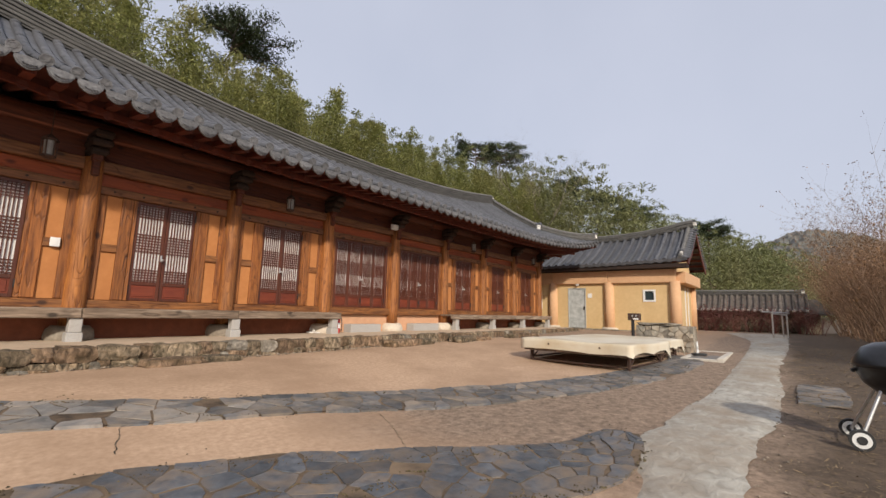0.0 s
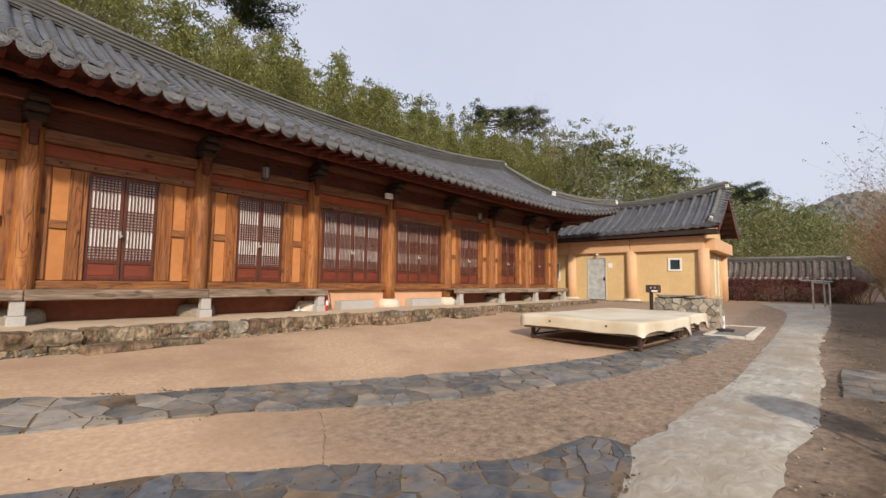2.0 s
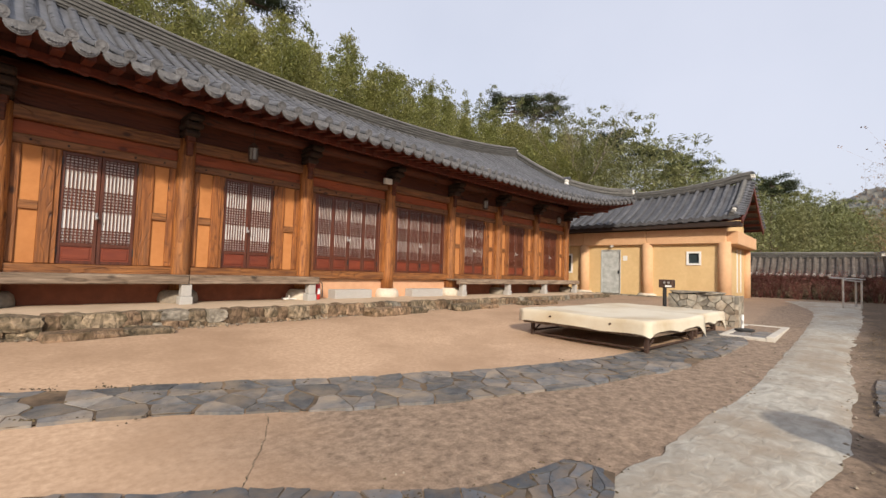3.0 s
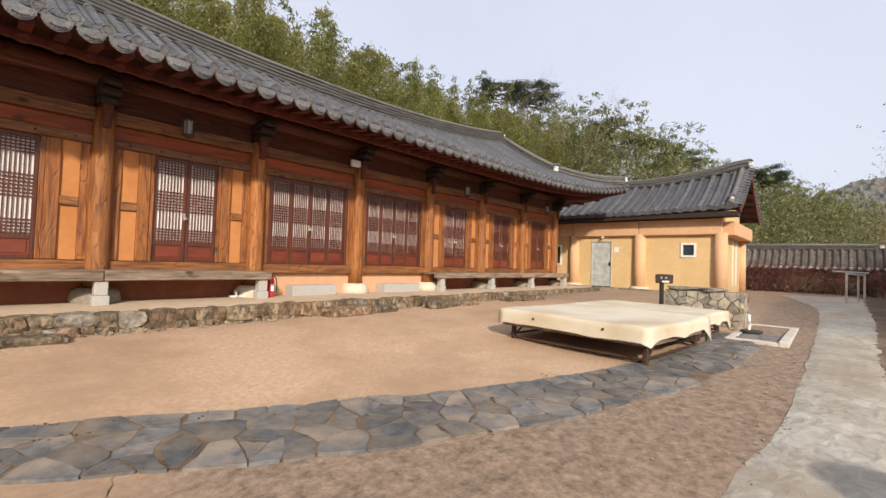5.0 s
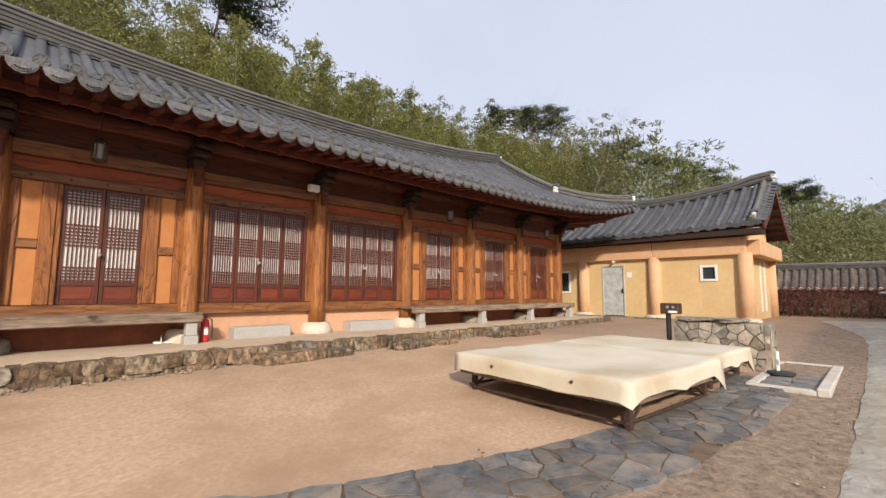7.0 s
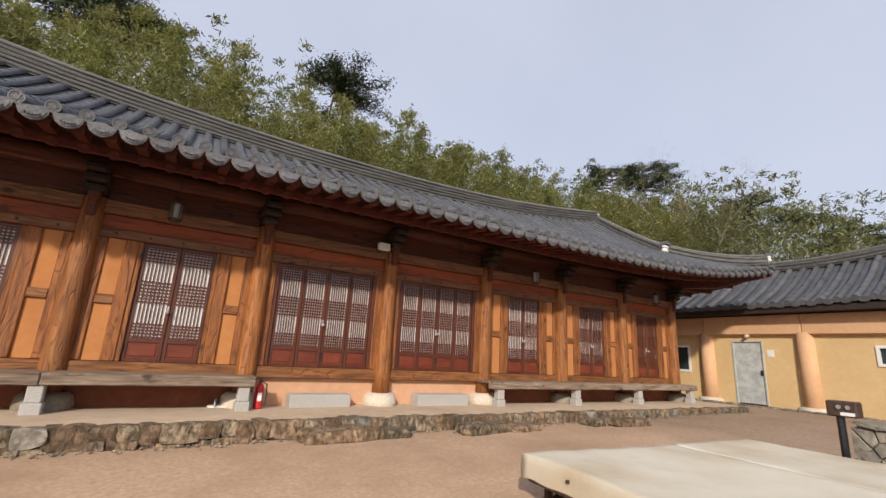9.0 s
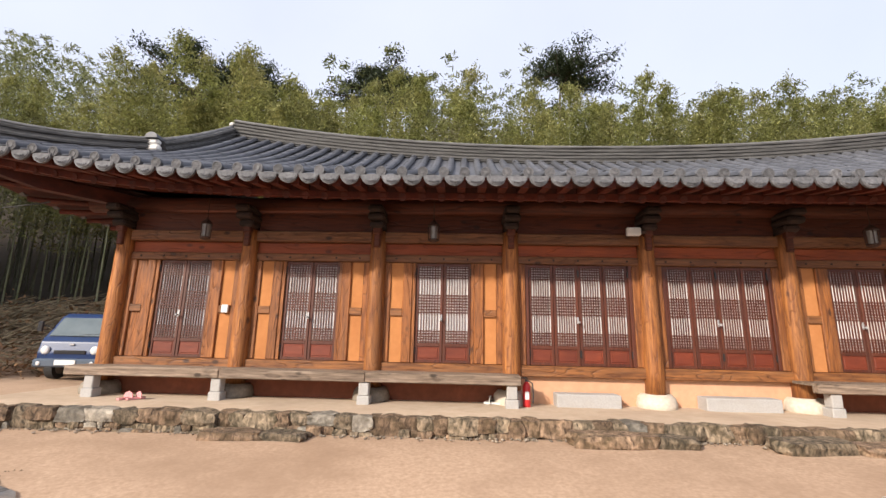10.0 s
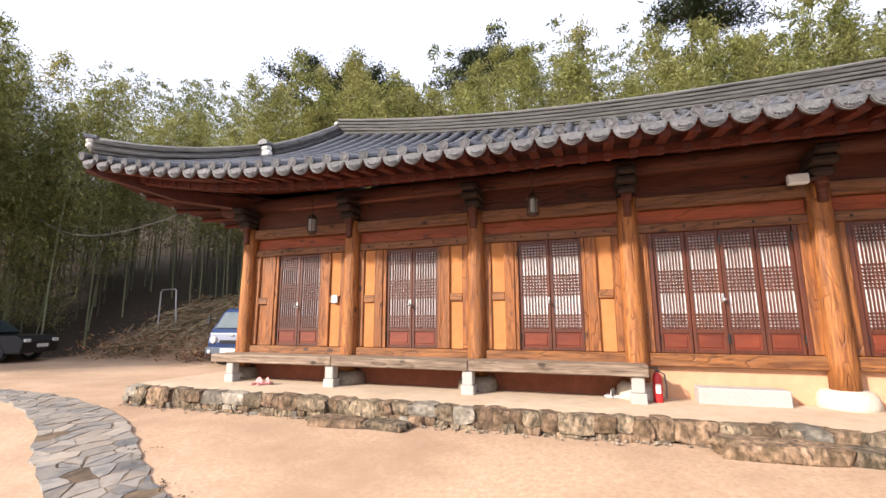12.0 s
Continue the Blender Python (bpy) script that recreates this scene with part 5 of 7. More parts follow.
    for i in range(5):
        for j in range(2):
            ob = part("basin_stone", rough_block(rng, 0.43, 0.30, 0.06), M_SLATE, c)
            ob.matrix_basis = pose(12.31 + i * 0.44, -7.38 + j * 0.31, 0.225)


build_wash()


def build_rack():
    r = thing("drying_rack", "light steel pipe drying rack", "rack", at=(21.4, -8.45, ground_z(21.4, -8.45)))
    posts = ((21.35, -8.42), (22.8, -8.86), (22.9, -8.72))
    tops = (1.44, 1.42, 1.38)
    for (x, y), z in zip(posts, tops):
        bm = bmesh.new()
        tube(bm, (x, y, ground_z(x, y) - 0.05), (x, y, z), 0.028, 8)
        part("post", bm, M_STEEL, r)
    for a, b in (((21.3, -8.1, 1.46), (22.85, -8.95, 1.44)), ((21.35, -8.42, 1.40), (22.8, -8.86, 1.36))):
        bm = bmesh.new()
        tube(bm, a, b, 0.024, 8)
        part("bar", bm, M_STEEL, r)


build_rack()


def build_grill():
    """A kettle grill on three legs with two wheels."""
    gx, gy = 6.2, -9.515
    gz = ground_z(gx, gy)
    g = thing("kettle_grill", "black kettle charcoal grill on bare metal legs", "grill", at=(gx, gy, gz))
    bm = bmesh.new()
    R = 0.31
    lathe(bm, (gx, gy, gz + 0.70), [(0.06, -0.25), (0.16, -0.22), (0.25, -0.14), (0.30, -0.04), (R, 0.0), (R + 0.012, 0.01)], 28)
    part("bowl", bm, M_BLACK, g, "black enamel bowl", smooth=True)
    bm = bmesh.new()
    lathe(bm, (gx, gy, gz + 0.715), [(R + 0.016, 0.0), (R + 0.01, 0.02), (0.295, 0.08), (0.24, 0.16), (0.15, 0.205), (0.04, 0.22)], 28)
    lid = part("lid", bm, M_BLACK, g, "black enamel lid", smooth=True)
    bm = bmesh.new()
    sweep(bm, [(gx - 0.09, gy, gz + 0.91), (gx - 0.08, gy, gz + 0.965), (gx + 0.08, gy, gz + 0.965), (gx + 0.09, gy, gz + 0.91)], circle(0.014, 8), up=Vector((0, 1, 0)))
    part("lid_handle", bm, M_RUBBER, lid)
    for s in (-1, 1):
        bm = bmesh.new()
        tube(bm, (gx - 0.05, gy + s * 0.31, gz + 0.66), (gx + 0.05, gy + s * 0.31, gz + 0.66), 0.015, 8)
        part("side_handle", bm, M_RUBBER, g)
    feet = ((gx - 0.22, gy + 0.32), (gx + 0.27, gy + 0.34), (gx + 0.02, gy - 0.36))
    for k, (x, y) in enumerate(feet):
        bm = bmesh.new()
        tube(bm, (x, y, gz + (0.09 if k < 2 else 0)), (gx + (x - gx) * 0.45, gy + (y - gy) * 0.45, gz + 0.52), 0.014, 8)
        part("leg", bm, M_STEEL, g, "bare metal leg")
    bm = bmesh.new()
    tube(bm, (*feet[0], gz + 0.09), (*feet[1], gz + 0.09), 0.009, 8)
    part("axle", bm, M_STEEL, g)
    for x, y in feet[:2]:
        d = (Vector(feet[0]) - Vector(feet[1])).normalized()
        d = Vector((d.x, d.y, 0))
        s = 1 if (x, y) == feet[0] else -1
        c = Vector((x, y, gz + 0.09)) + d * 0.02 * s
        bm = bmesh.new()
        tube(bm, c - d * 0.02, c + d * 0.02, 0.088, 20)
        wheel = part("wheel", bm, M_RUBBER, g, "black wheel with white ring")
        bm = bmesh.new()
        tube(bm, c - d * 0.023, c + d * 0.023, 0.066, 20)
        rim = part("rim", bm, M_PLASTIC, wheel, "white ring")
        bm = bmesh.new()
        tube(bm, c - d * 0.027, c + d * 0.027, 0.036, 14)
        part("hub", bm, M_RUBBER, wheel)
    bm = bmesh.new()
    lathe(bm, (gx, gy, gz + 0.36), [(0.03, 0.0), (0.13, 0.02), (0.14, 0.03)], 18)
    part("ash_pan", bm, M_STEEL, g)


build_grill()


# ---- small things on the hall ----
M_FROST = surface("frosted_glass", (0.20, 0.19, 0.17), (0.29, 0.27, 0.245), None, (15, 15, 15), 1, 0, 0.3, 0.0)


def lantern(x, z, y=-0.42):
    l = thing("hanging_lantern", "small hexagonal metal and glass lantern under the eave", "lantern", "eave lanterns", at=(x, y, z))
    bm = bmesh.new()
    lathe(bm, (x, y, z), [(0.02, 0.20), (0.075, 0.15), (0.085, 0.13), (0.085, 0.12)][::-1], 6)
    part("cap", bm, M_RUST, l)
    for k in range(6):
        a = math.pi * 2 * k / 6
        bm = bmesh.new()
        tube(bm, (x + 0.07 * math.cos(a), y + 0.07 * math.sin(a), z - 0.06), (x + 0.075 * math.cos(a), y + 0.075 * math.sin(a), z + 0.125), 0.007, 5)
        part("bar", bm, M_RUST, l)
    bm = bmesh.new()
    lathe(bm, (x, y, z), [(0.05, -0.055), (0.055, 0.12)], 12)
    part("glass", bm, M_FROST, l, "frosted glass")
    bm = bmesh.new()
    lathe(bm, (x, y, z), [(0.03, -0.10), (0.075, -0.075), (0.075, -0.055)], 6)
    part("foot", bm, M_RUST, l)
    bm = bmesh.new()
    tube(bm, (x, y, z + 0.19), (x, y, 3.85), 0.006, 5)
    part("chain", bm, M_RUST, l)
    l.matrix_basis = Matrix.Translation((x, y, z)) @ Matrix.Scale(1.25, 4)


for x in (1.85, 5.83, 13.0, 17.6):
    lantern(x, 3.33)

flood = thing("floodlight", "small white floodlight on a bracket", "lamp", at=(9.24, -0.22, 3.46))
part("housing", boxes(((9.13, -0.30, 3.40), (9.36, -0.20, 3.54)), bevel=0.015), M_PLASTIC, flood, "white housing")
part("lens", boxes(((9.15, -0.305, 3.42), (9.34, -0.301, 3.52))), M_WHITE, flood)
part("arm", boxes(((9.34, -0.26, 3.44), (9.46, -0.22, 3.48))), M_RUST, flood)

sw = thing("switch_box", "white plastic switch box on the pine rail", "switch", at=(2.14, -0.03, 2.05))
part("case", boxes(((2.08, -0.06, 1.98), (2.20, -0.018, 2.12)), bevel=0.008), M_PLASTIC, sw)
part("rocker", boxes(((2.115, -0.066, 2.01), (2.165, -0.0605, 2.09))), M_PLASTIC, sw)


def extinguisher(x, y):
    e = thing("fire_extinguisher", "red fire extinguisher with black hose on the terrace", "extinguisher", at=(x, y, FLOOR))
    bm = bmesh.new()
    lathe(bm, (x, y, FLOOR), [(0.058, -0.03), (0.062, 0.02), (0.062, 0.30), (0.05, 0.35), (0.022, 0.385)], 18)
    body = part("cylinder", bm, M_REDPAINT, e, "red steel cylinder", smooth=True)
    part("label", boxes(((x - 0.03, y - 0.066, FLOOR + 0.12), (x + 0.03, y - 0.062, FLOOR + 0.24))), M_PLASTIC, body)
    bm = boxes(((x - 0.02, y - 0.02, FLOOR + 0.38), (x + 0.02, y + 0.02, FLOOR + 0.42)), ((x - 0.11, y - 0.012, FLOOR + 0.43), (x + 0.02, y + 0.012, FLOOR + 0.45)), bevel=0.004)
    part("valve", bm, M_BLACK, e)
    bm = bmesh.new()
    sweep(bm, [(x + 0.02, y, FLOOR + 0.40), (x + 0.09, y - 0.02, FLOOR + 0.36), (x + 0.10, y - 0.04, FLOOR + 0.2), (x + 0.09, y - 0.05, FLOOR + 0.06)], circle(0.011, 7), up=Vector((0, 1, 0)))
    part("hose", bm, M_RUBBER, e)


extinguisher(7.37, -0.33)


def slipper(x, y, turn, material, label):
    s = thing("slipper", label, "slipper", "slippers on the terrace")
    bm = bmesh.new()
    pts = [(-0.13, 0.035), (-0.05, 0.032), (0.05, 0.045), (0.12, 0.035), (0.135, 0.0), (0.12, -0.035), (0.05, -0.045), (-0.05, -0.032), (-0.13, -0.035), (-0.145, 0)]
    lo = [bm.verts.new((u, v, -0.004)) for u, v in pts]
    hi = [bm.verts.new((u, v, 0.024)) for u, v in pts]
    for i in range(10):
        bm.faces.new((lo[i], lo[(i + 1) % 10], hi[(i + 1) % 10], hi[i]))
    bm.faces.new(lo[::-1])
    bm.faces.new(hi)
    part("sole", bm, material, s)
    bm = bmesh.new()
    sweep(bm, [(0.03, -0.05, 0.01), (0.035, -0.045, 0.05), (0.04, 0, 0.07), (0.035, 0.045, 0.05), (0.03, 0.05, 0.01)], [(-0.045, -0.004), (0.05, -0.004), (0.05, 0.004), (-0.045, 0.004)], up=Vector((1, 0, 0)))
    part("strap", bm, material, s)
    s.matrix_basis = pose(x, y, FLOOR + 0.012, 0, 0, turn)


M_PINK = surface("pink_foam", (0.62, 0.26, 0.26), (0.70, 0.33, 0.32), None, (20, 20, 20), 1, 0, 0.7, 0.05)
slipper(1.10, -0.70, 75, M_PINK, "pink foam slipper on the terrace")
slipper(1.25, -0.68, 60, M_PINK, "pink foam slipper on the terrace")
slipper(6.83, -0.18, 170, M_WHITE, "pale slipper under the wooden porch")
slipper(6.86, -0.06, 165, M_WHITE, "pale slipper under the wooden porch")
slipper(16.9, -0.2, 170, M_WHITE, "pale slipper under the wooden porch")


def step_block(x0, x1):
    s = thing("granite_step", "pale granite step block below the doors", "step", "granite steps", at=((x0 + x1) / 2, -0.1, FLOOR))
    part("block", boxes(((x0, -0.26, FLOOR - 0.03), (x1, 0.04, FLOOR + 0.20)), bevel=0.012), M_GRANITE, s)


step_block(7.86, 8.88)
step_block(10.2, 11.36)


def yard_rock(x, y, sx, sy, sz, turn, seed):
    rng = random.Random(seed)
    ob = part("step_rock", rubble(rng, sx, sy, sz), M_RUSTSTONE if seed % 2 else M_MOSSY)
    ob.matrix_basis = pose(x, y, ground_z(x, y) + sz * 0.28, 0, 0, turn)
    tagged(ob, "flat mossy natural stone step before the terrace", "stone", "natural step stones")


for row in ((3.35, -1.66, 0.85, 0.36, 0.13, 4, 1), (4.02, -1.64, 0.62, 0.34, 0.11, -5, 2), (8.25, -1.66, 1.1, 0.40, 0.20, 3, 3), (8.95, -1.62, 0.7, 0.35, 0.16, -6, 4), (10.6, -1.72, 0.9, 0.42, 0.18, 5, 6), (11.4, -1.78, 0.6, 0.4, 0.14, 0, 7), (14.0, -1.9, 1.0, 0.4, 0.16, -8, 5), (13.3, -1.75, 0.5, 0.35, 0.14, 10, 8)):
    yard_rock(*row)

# ---- parked vehicles ----
M_GLASS = surface("windscreen", (0.10, 0.13, 0.14), (0.14, 0.17, 0.18), None, (2, 2, 2), 1, 0, 0.06, 0.0)
M_LAMP = surface("headlamp_glass", (0.62, 0.64, 0.64), (0.75, 0.76, 0.76), None, (8, 8, 8), 1, 0, 0.1, 0.0)
M_BUMPER = surface("grey_bumper", (0.06, 0.085, 0.12), (0.09, 0.115, 0.15), None, (8, 8, 8), 1, 0, 0.5, 0.02)
M_CARBLACK = surface("black_car_paint", (0.006, 0.006, 0.007), (0.011, 0.011, 0.013), None, (5, 5, 5), 1, 0, 0.4, 0.0)


def extruded(profile, x0, x1, taper=0.0, ztop=99.0):
    """A side outline of (y, z) pulled across from x0 to x1, narrower above ztop."""
    bm = bmesh.new()

    def ring(x, s):
        return [bm.verts.new((x + s * taper * (1 if z > ztop else 0), y, z)) for y, z in profile]

    a, b = ring(x0, 1), ring(x1, -1)
    n = len(profile)
    for i in range(n):
        bm.faces.new((a[i], a[(i + 1) % n], b[(i + 1) % n], b[i]))
    bm.faces.new(a[::-1])
    bm.faces.new(b)
    bmesh.ops.recalc_face_normals(bm, faces=bm.faces[:])
    bmesh.ops.bevel(bm, geom=bm.edges[:], offset=0.035, segments=2, affect="EDGES", profile=0.6)
    return bm


def wheel_at(x, y, r, w, parent):
    bm = bmesh.new()
    tube(bm, (x - w / 2, y, r), (x + w / 2, y, r), r, 22)
    wh = part("wheel", bm, M_RUBBER, parent, "black tyre")
    bm = bmesh.new()
    tube(bm, (x - w / 2 - 0.01, y, r), (x + w / 2 + 0.01, y, r), r * 0.58, 16)
    part("rim", bm, M_STEEL, wh)


def truck(m):
    t = thing("light_truck", "blue cab-over light truck parked beside the house", "truck")
    part("cab", extruded([(0.0, 0.42), (-0.03, 0.72), (0.04, 1.02), (0.14, 1.13), (0.52, 1.70), (0.70, 1.80), (1.5, 1.82), (1.58, 1.7), (1.6, 0.42)], -0.82, 0.82, 0.1, 1.2), M_TRUCK, t, "blue painted cab")
    bm = bmesh.new()
    q = [(-0.70, 0.150, 1.165), (0.70, 0.150, 1.165), (0.62, 0.478, 1.66), (-0.62, 0.478, 1.66)]
    out = Vector((0, -0.83, 0.55)) * 0.03
    lo, hi = [bm.verts.new(Vector(p)) for p in q], [bm.verts.new(Vector(p) + out) for p in q]
    for i in range(4):
        bm.faces.new((lo[i], lo[(i + 1) % 4], hi[(i + 1) % 4], hi[i]))
    bm.faces.new(hi)
    bmesh.ops.recalc_face_normals(bm, faces=bm.faces[:])
    part("windscreen", bm, M_GLASS, t, "pale reflecting windscreen")
    part("bumper", boxes(((-0.83, -0.14, 0.36), (0.83, 0.1, 0.58)), bevel=0.04), M_BUMPER, t, "grey-blue bumper")
    part("grille", boxes(((-0.40, -0.05, 0.70), (0.40, -0.02, 0.80)), bevel=0.012), M_BLACK, t)
    part("emblem", boxes(((-0.06, -0.02, 0.93), (0.06, 0.0, 0.98)), bevel=0.01), M_STEEL, t)
    part("number_plate", boxes(((-0.26, -0.165, 0.42), (0.26, -0.145, 0.55)), bevel=0.006), M_PLASTIC, t, "white number plate")
    for s in (-1, 1):
        bm = bmesh.new()
        lathe(bm, (0, 0, 0), [(0.11, 0), (0.115, 0.03), (0.07, 0.06)], 16)
        bmesh.ops.transform(bm, matrix=pose(s * 0.62, -0.01, 0.80, 90, 0, 0), verts=bm.verts[:])
        part("headlamp", bm, M_LAMP, t, "round clear headlamp", smooth=True)
        bm = bmesh.new()
        lathe(bm, (0, 0, 0), [(0.05, 0), (0.055, 0.02), (0.03, 0.035)], 12)
        bmesh.ops.transform(bm, matrix=pose(s * 0.66, -0.135, 0.46, 90, 0, 0), verts=bm.verts[:])
        part("fog_lamp", bm, M_LAMP, t)
        mir = part("mirror", boxes(((s * 0.98 - 0.07, 0.12, 1.28), (s * 0.98 + 0.07, 0.18, 1.56)), bevel=0.02), M_BLACK, t, "black wing mirror")
        bm = bmesh.new()
        tube(bm, (s * 0.80, 0.22, 1.42), (s * 0.95, 0.16, 1.46), 0.014, 6)
        part("arm", bm, M_BLACK, mir)
        bm = bmesh.new()
        tube(bm, (s * 0.1, 0.13, 1.165), (s * 0.1 + 0.45, 0.16, 1.24), 0.009, 6)
        part("wiper", bm, M_BLACK, t)
        part("side_window", boxes(((s * 0.785 - 0.02, 0.55, 1.2), (s * 0.785 + 0.02, 1.4, 1.62)), bevel=0.01), M_GLASS, t)
        wheel_at(s * 0.72, 0.62, 0.31, 0.2, t)
        wheel_at(s * 0.72, 3.6, 0.31, 0.2, t)
    part("load_bed", boxes(((-0.82, 1.68, 0.62), (0.82, 4.5, 0.72)), ((-0.82, 1.68, 0.72), (-0.79, 4.5, 1.1)), ((0.79, 1.68, 0.72), (0.82, 4.5, 1.1)), ((-0.79, 4.47, 0.72), (0.79, 4.5, 1.1)), ((-0.79, 1.68, 0.72), (0.79, 1.72, 1.5))), M_TRUCK, t)
    part("chassis", boxes(((-0.4, 0.3, 0.42), (0.4, 4.3, 0.62))), M_BLACK, t)
    t.matrix_basis = m


truck(pose(-4.2, 4.0, ground_z(-4.2, 4.1) + 0.02, 0, 0, 8))


def dark_car(m):
    c = thing("parked_car", "black car parked under the bamboo", "car")
    part("body", extruded([(-2.1, 0.3), (-2.15, 0.7), (-1.9, 0.92), (2.1, 0.98), (2.2, 0.75), (2.15, 0.3)], -0.88, 0.88, 0.03, 0.8), M_CARBLACK, c)
    part("cabin", extruded([(-0.95, 0.93), (-0.35, 1.42), (1.3, 1.48), (1.95, 0.97)], -0.80, 0.80, 0.12, 1.2), M_CARBLACK, c)
    bm = bmesh.new()
    q = [(-0.66, -0.93, 1.0), (0.66, -0.93, 1.0), (0.58, -0.42, 1.40), (-0.58, -0.42, 1.40)]
    lo, hi = [bm.verts.new(Vector(p) + Vector((0, -0.0, 0.0))) for p in q], [bm.verts.new(Vector(p) + Vector((0, -0.03, 0.035))) for p in q]
    for i in range(4):
        bm.faces.new((lo[i], lo[(i + 1) % 4], hi[(i + 1) % 4], hi[i]))
    bm.faces.new(hi)
    bmesh.ops.recalc_face_normals(bm, faces=bm.faces[:])
    part("windscreen", bm, M_DARKGLASS, c)
    part("number_plate", boxes(((-0.26, -2.2, 0.5), (0.26, -2.17, 0.62))), M_PLASTIC, c)
    for s in (-1, 1):
        part("headlamp", boxes(((s * 0.68 - 0.14, -2.17, 0.68), (s * 0.68 + 0.14, -2.1, 0.8)), bevel=0.02), M_LAMP, c)
        part("side_window", boxes(((s * 0.74 - 0.02, -0.3, 1.05), (s * 0.74 + 0.02, 1.2, 1.38)), bevel=0.01), M_DARKGLASS, c)
        wheel_at(s * 0.80, -1.3, 0.32, 0.2, c)
        wheel_at(s * 0.80, 1.35, 0.32, 0.2, c)
    c.matrix_basis = m


dark_car(pose(-14.2, 2.4, ground_z(-12.0, 2.5) + 0.02, 0, 0, 118))


# ---- trees ----
def leaf_mesh(name, centres, rng, length, width, droop, material, flat=0.7):
    """Many single leaves round given centres, as (point, spread, count)."""
    verts, faces = [], []
    for c, spread, count in centres:
        for _ in range(count):
            p = Vector(c) + Vector((rng.gauss(0, spread), rng.gauss(0, spread), rng.gauss(0, spread * flat)))
            a, e = rng.uniform(0, 2 * math.pi), rng.uniform(-droop, droop * 0.35)
            d = Vector((math.cos(a) * math.cos(e), math.sin(a) * math.cos(e), math.sin(e)))
            s = d.cross(Vector((rng.uniform(-0.6, 0.6), rng.uniform(-0.6, 0.6), 1))).normalized()
            l, w = length * rng.uniform(0.6, 1.3), width * rng.uniform(0.7, 1.3)
            k = len(verts)
            verts += [p - d * l * 0.5, p + s * w * 0.5, p + d * l * 0.5, p - s * w * 0.5]
            faces.append((k, k + 1, k + 2, k + 3))
    me = bpy.data.meshes.new(name)
    me.from_pydata([tuple(v) for v in verts], [], faces)
    me.materials.append(material)
    return me


def bamboo(seed, tall, bare=0.26, wide=1.0):
    rng = random.Random(seed)
    t = thing("bamboo", "tall feathery green bamboo on the slope", "bamboo", "bamboo grove")
    a = rng.uniform(0, 6.28)
    lean = Vector((math.cos(a), math.sin(a), 0)) * rng.uniform(0.5, 1.4)

    def spine(z):
        u = z / tall
        return Vector((0, 0, z - 0.5 * lean.length * max(u - 0.75, 0) * 1.5)) + lean * u ** 3

    bm = bmesh.new()
    pts = [spine(tall * k / 12) - Vector((0, 0, 0.3 if k == 0 else 0)) for k in range(13)]
    rings = []
    for k, q in enumerate(pts):
        r = max(0.045 * (1 - k / 12.5), 0.005)
        rings.append([bm.verts.new(q + Vector((r * math.cos(math.pi * j / 3), r * math.sin(math.pi * j / 3), 0))) for j in range(6)])
    for p, q in zip(rings, rings[1:]):
        for j in range(6):
            bm.faces.new((p[j], p[(j + 1) % 6], q[(j + 1) % 6], q[j]))
    part("culm", bm, M_CULM, t, smooth=True)
    centres = []
    z = tall * rng.uniform(bare, bare + 0.1)
    while z < tall:
        u = max((z / tall - 0.3) / 0.7, -0.1)
        reach = (0.15 + 1.75 * (1 - u) ** 0.8) * min(1, 0.55 + 1.6 * max(u, 0)) * wide
        for _ in range(4):
            b = rng.uniform(0, 6.28)
            d = Vector((math.cos(b), math.sin(b), rng.uniform(0.25, 0.7)))
            for f in (0.4, 0.72, 1.0):
                tip = spine(z) + d * reach * f - Vector((0, 0, 0.28 * reach * f * f))
                centres.append((tip, (0.21 + 0.10 * f) * (1.15 - 0.68 * max(u, 0)), 12))
        z += 0.30
    centres.append((spine(tall), 0.09, 10))
    centres.append((spine(tall) + Vector((0, 0, 0.25)), 0.06, 5))
    ob = placed("crown", leaf_mesh("crown", centres, rng, 0.22, 0.05, 1.1, M_BAMBOO), t)
    return t


def stature(x, y):
    """How tall the grove grows along the slope."""
    k = 1 + 0.05 * smooth(-5, -1, x) * smooth(12, 8, x) - 0.08 * smooth(13, 17, x) * smooth(30, 24, x)
    if x < -9:
        k *= 1.06 if y < 6.5 else 0.86
    return k


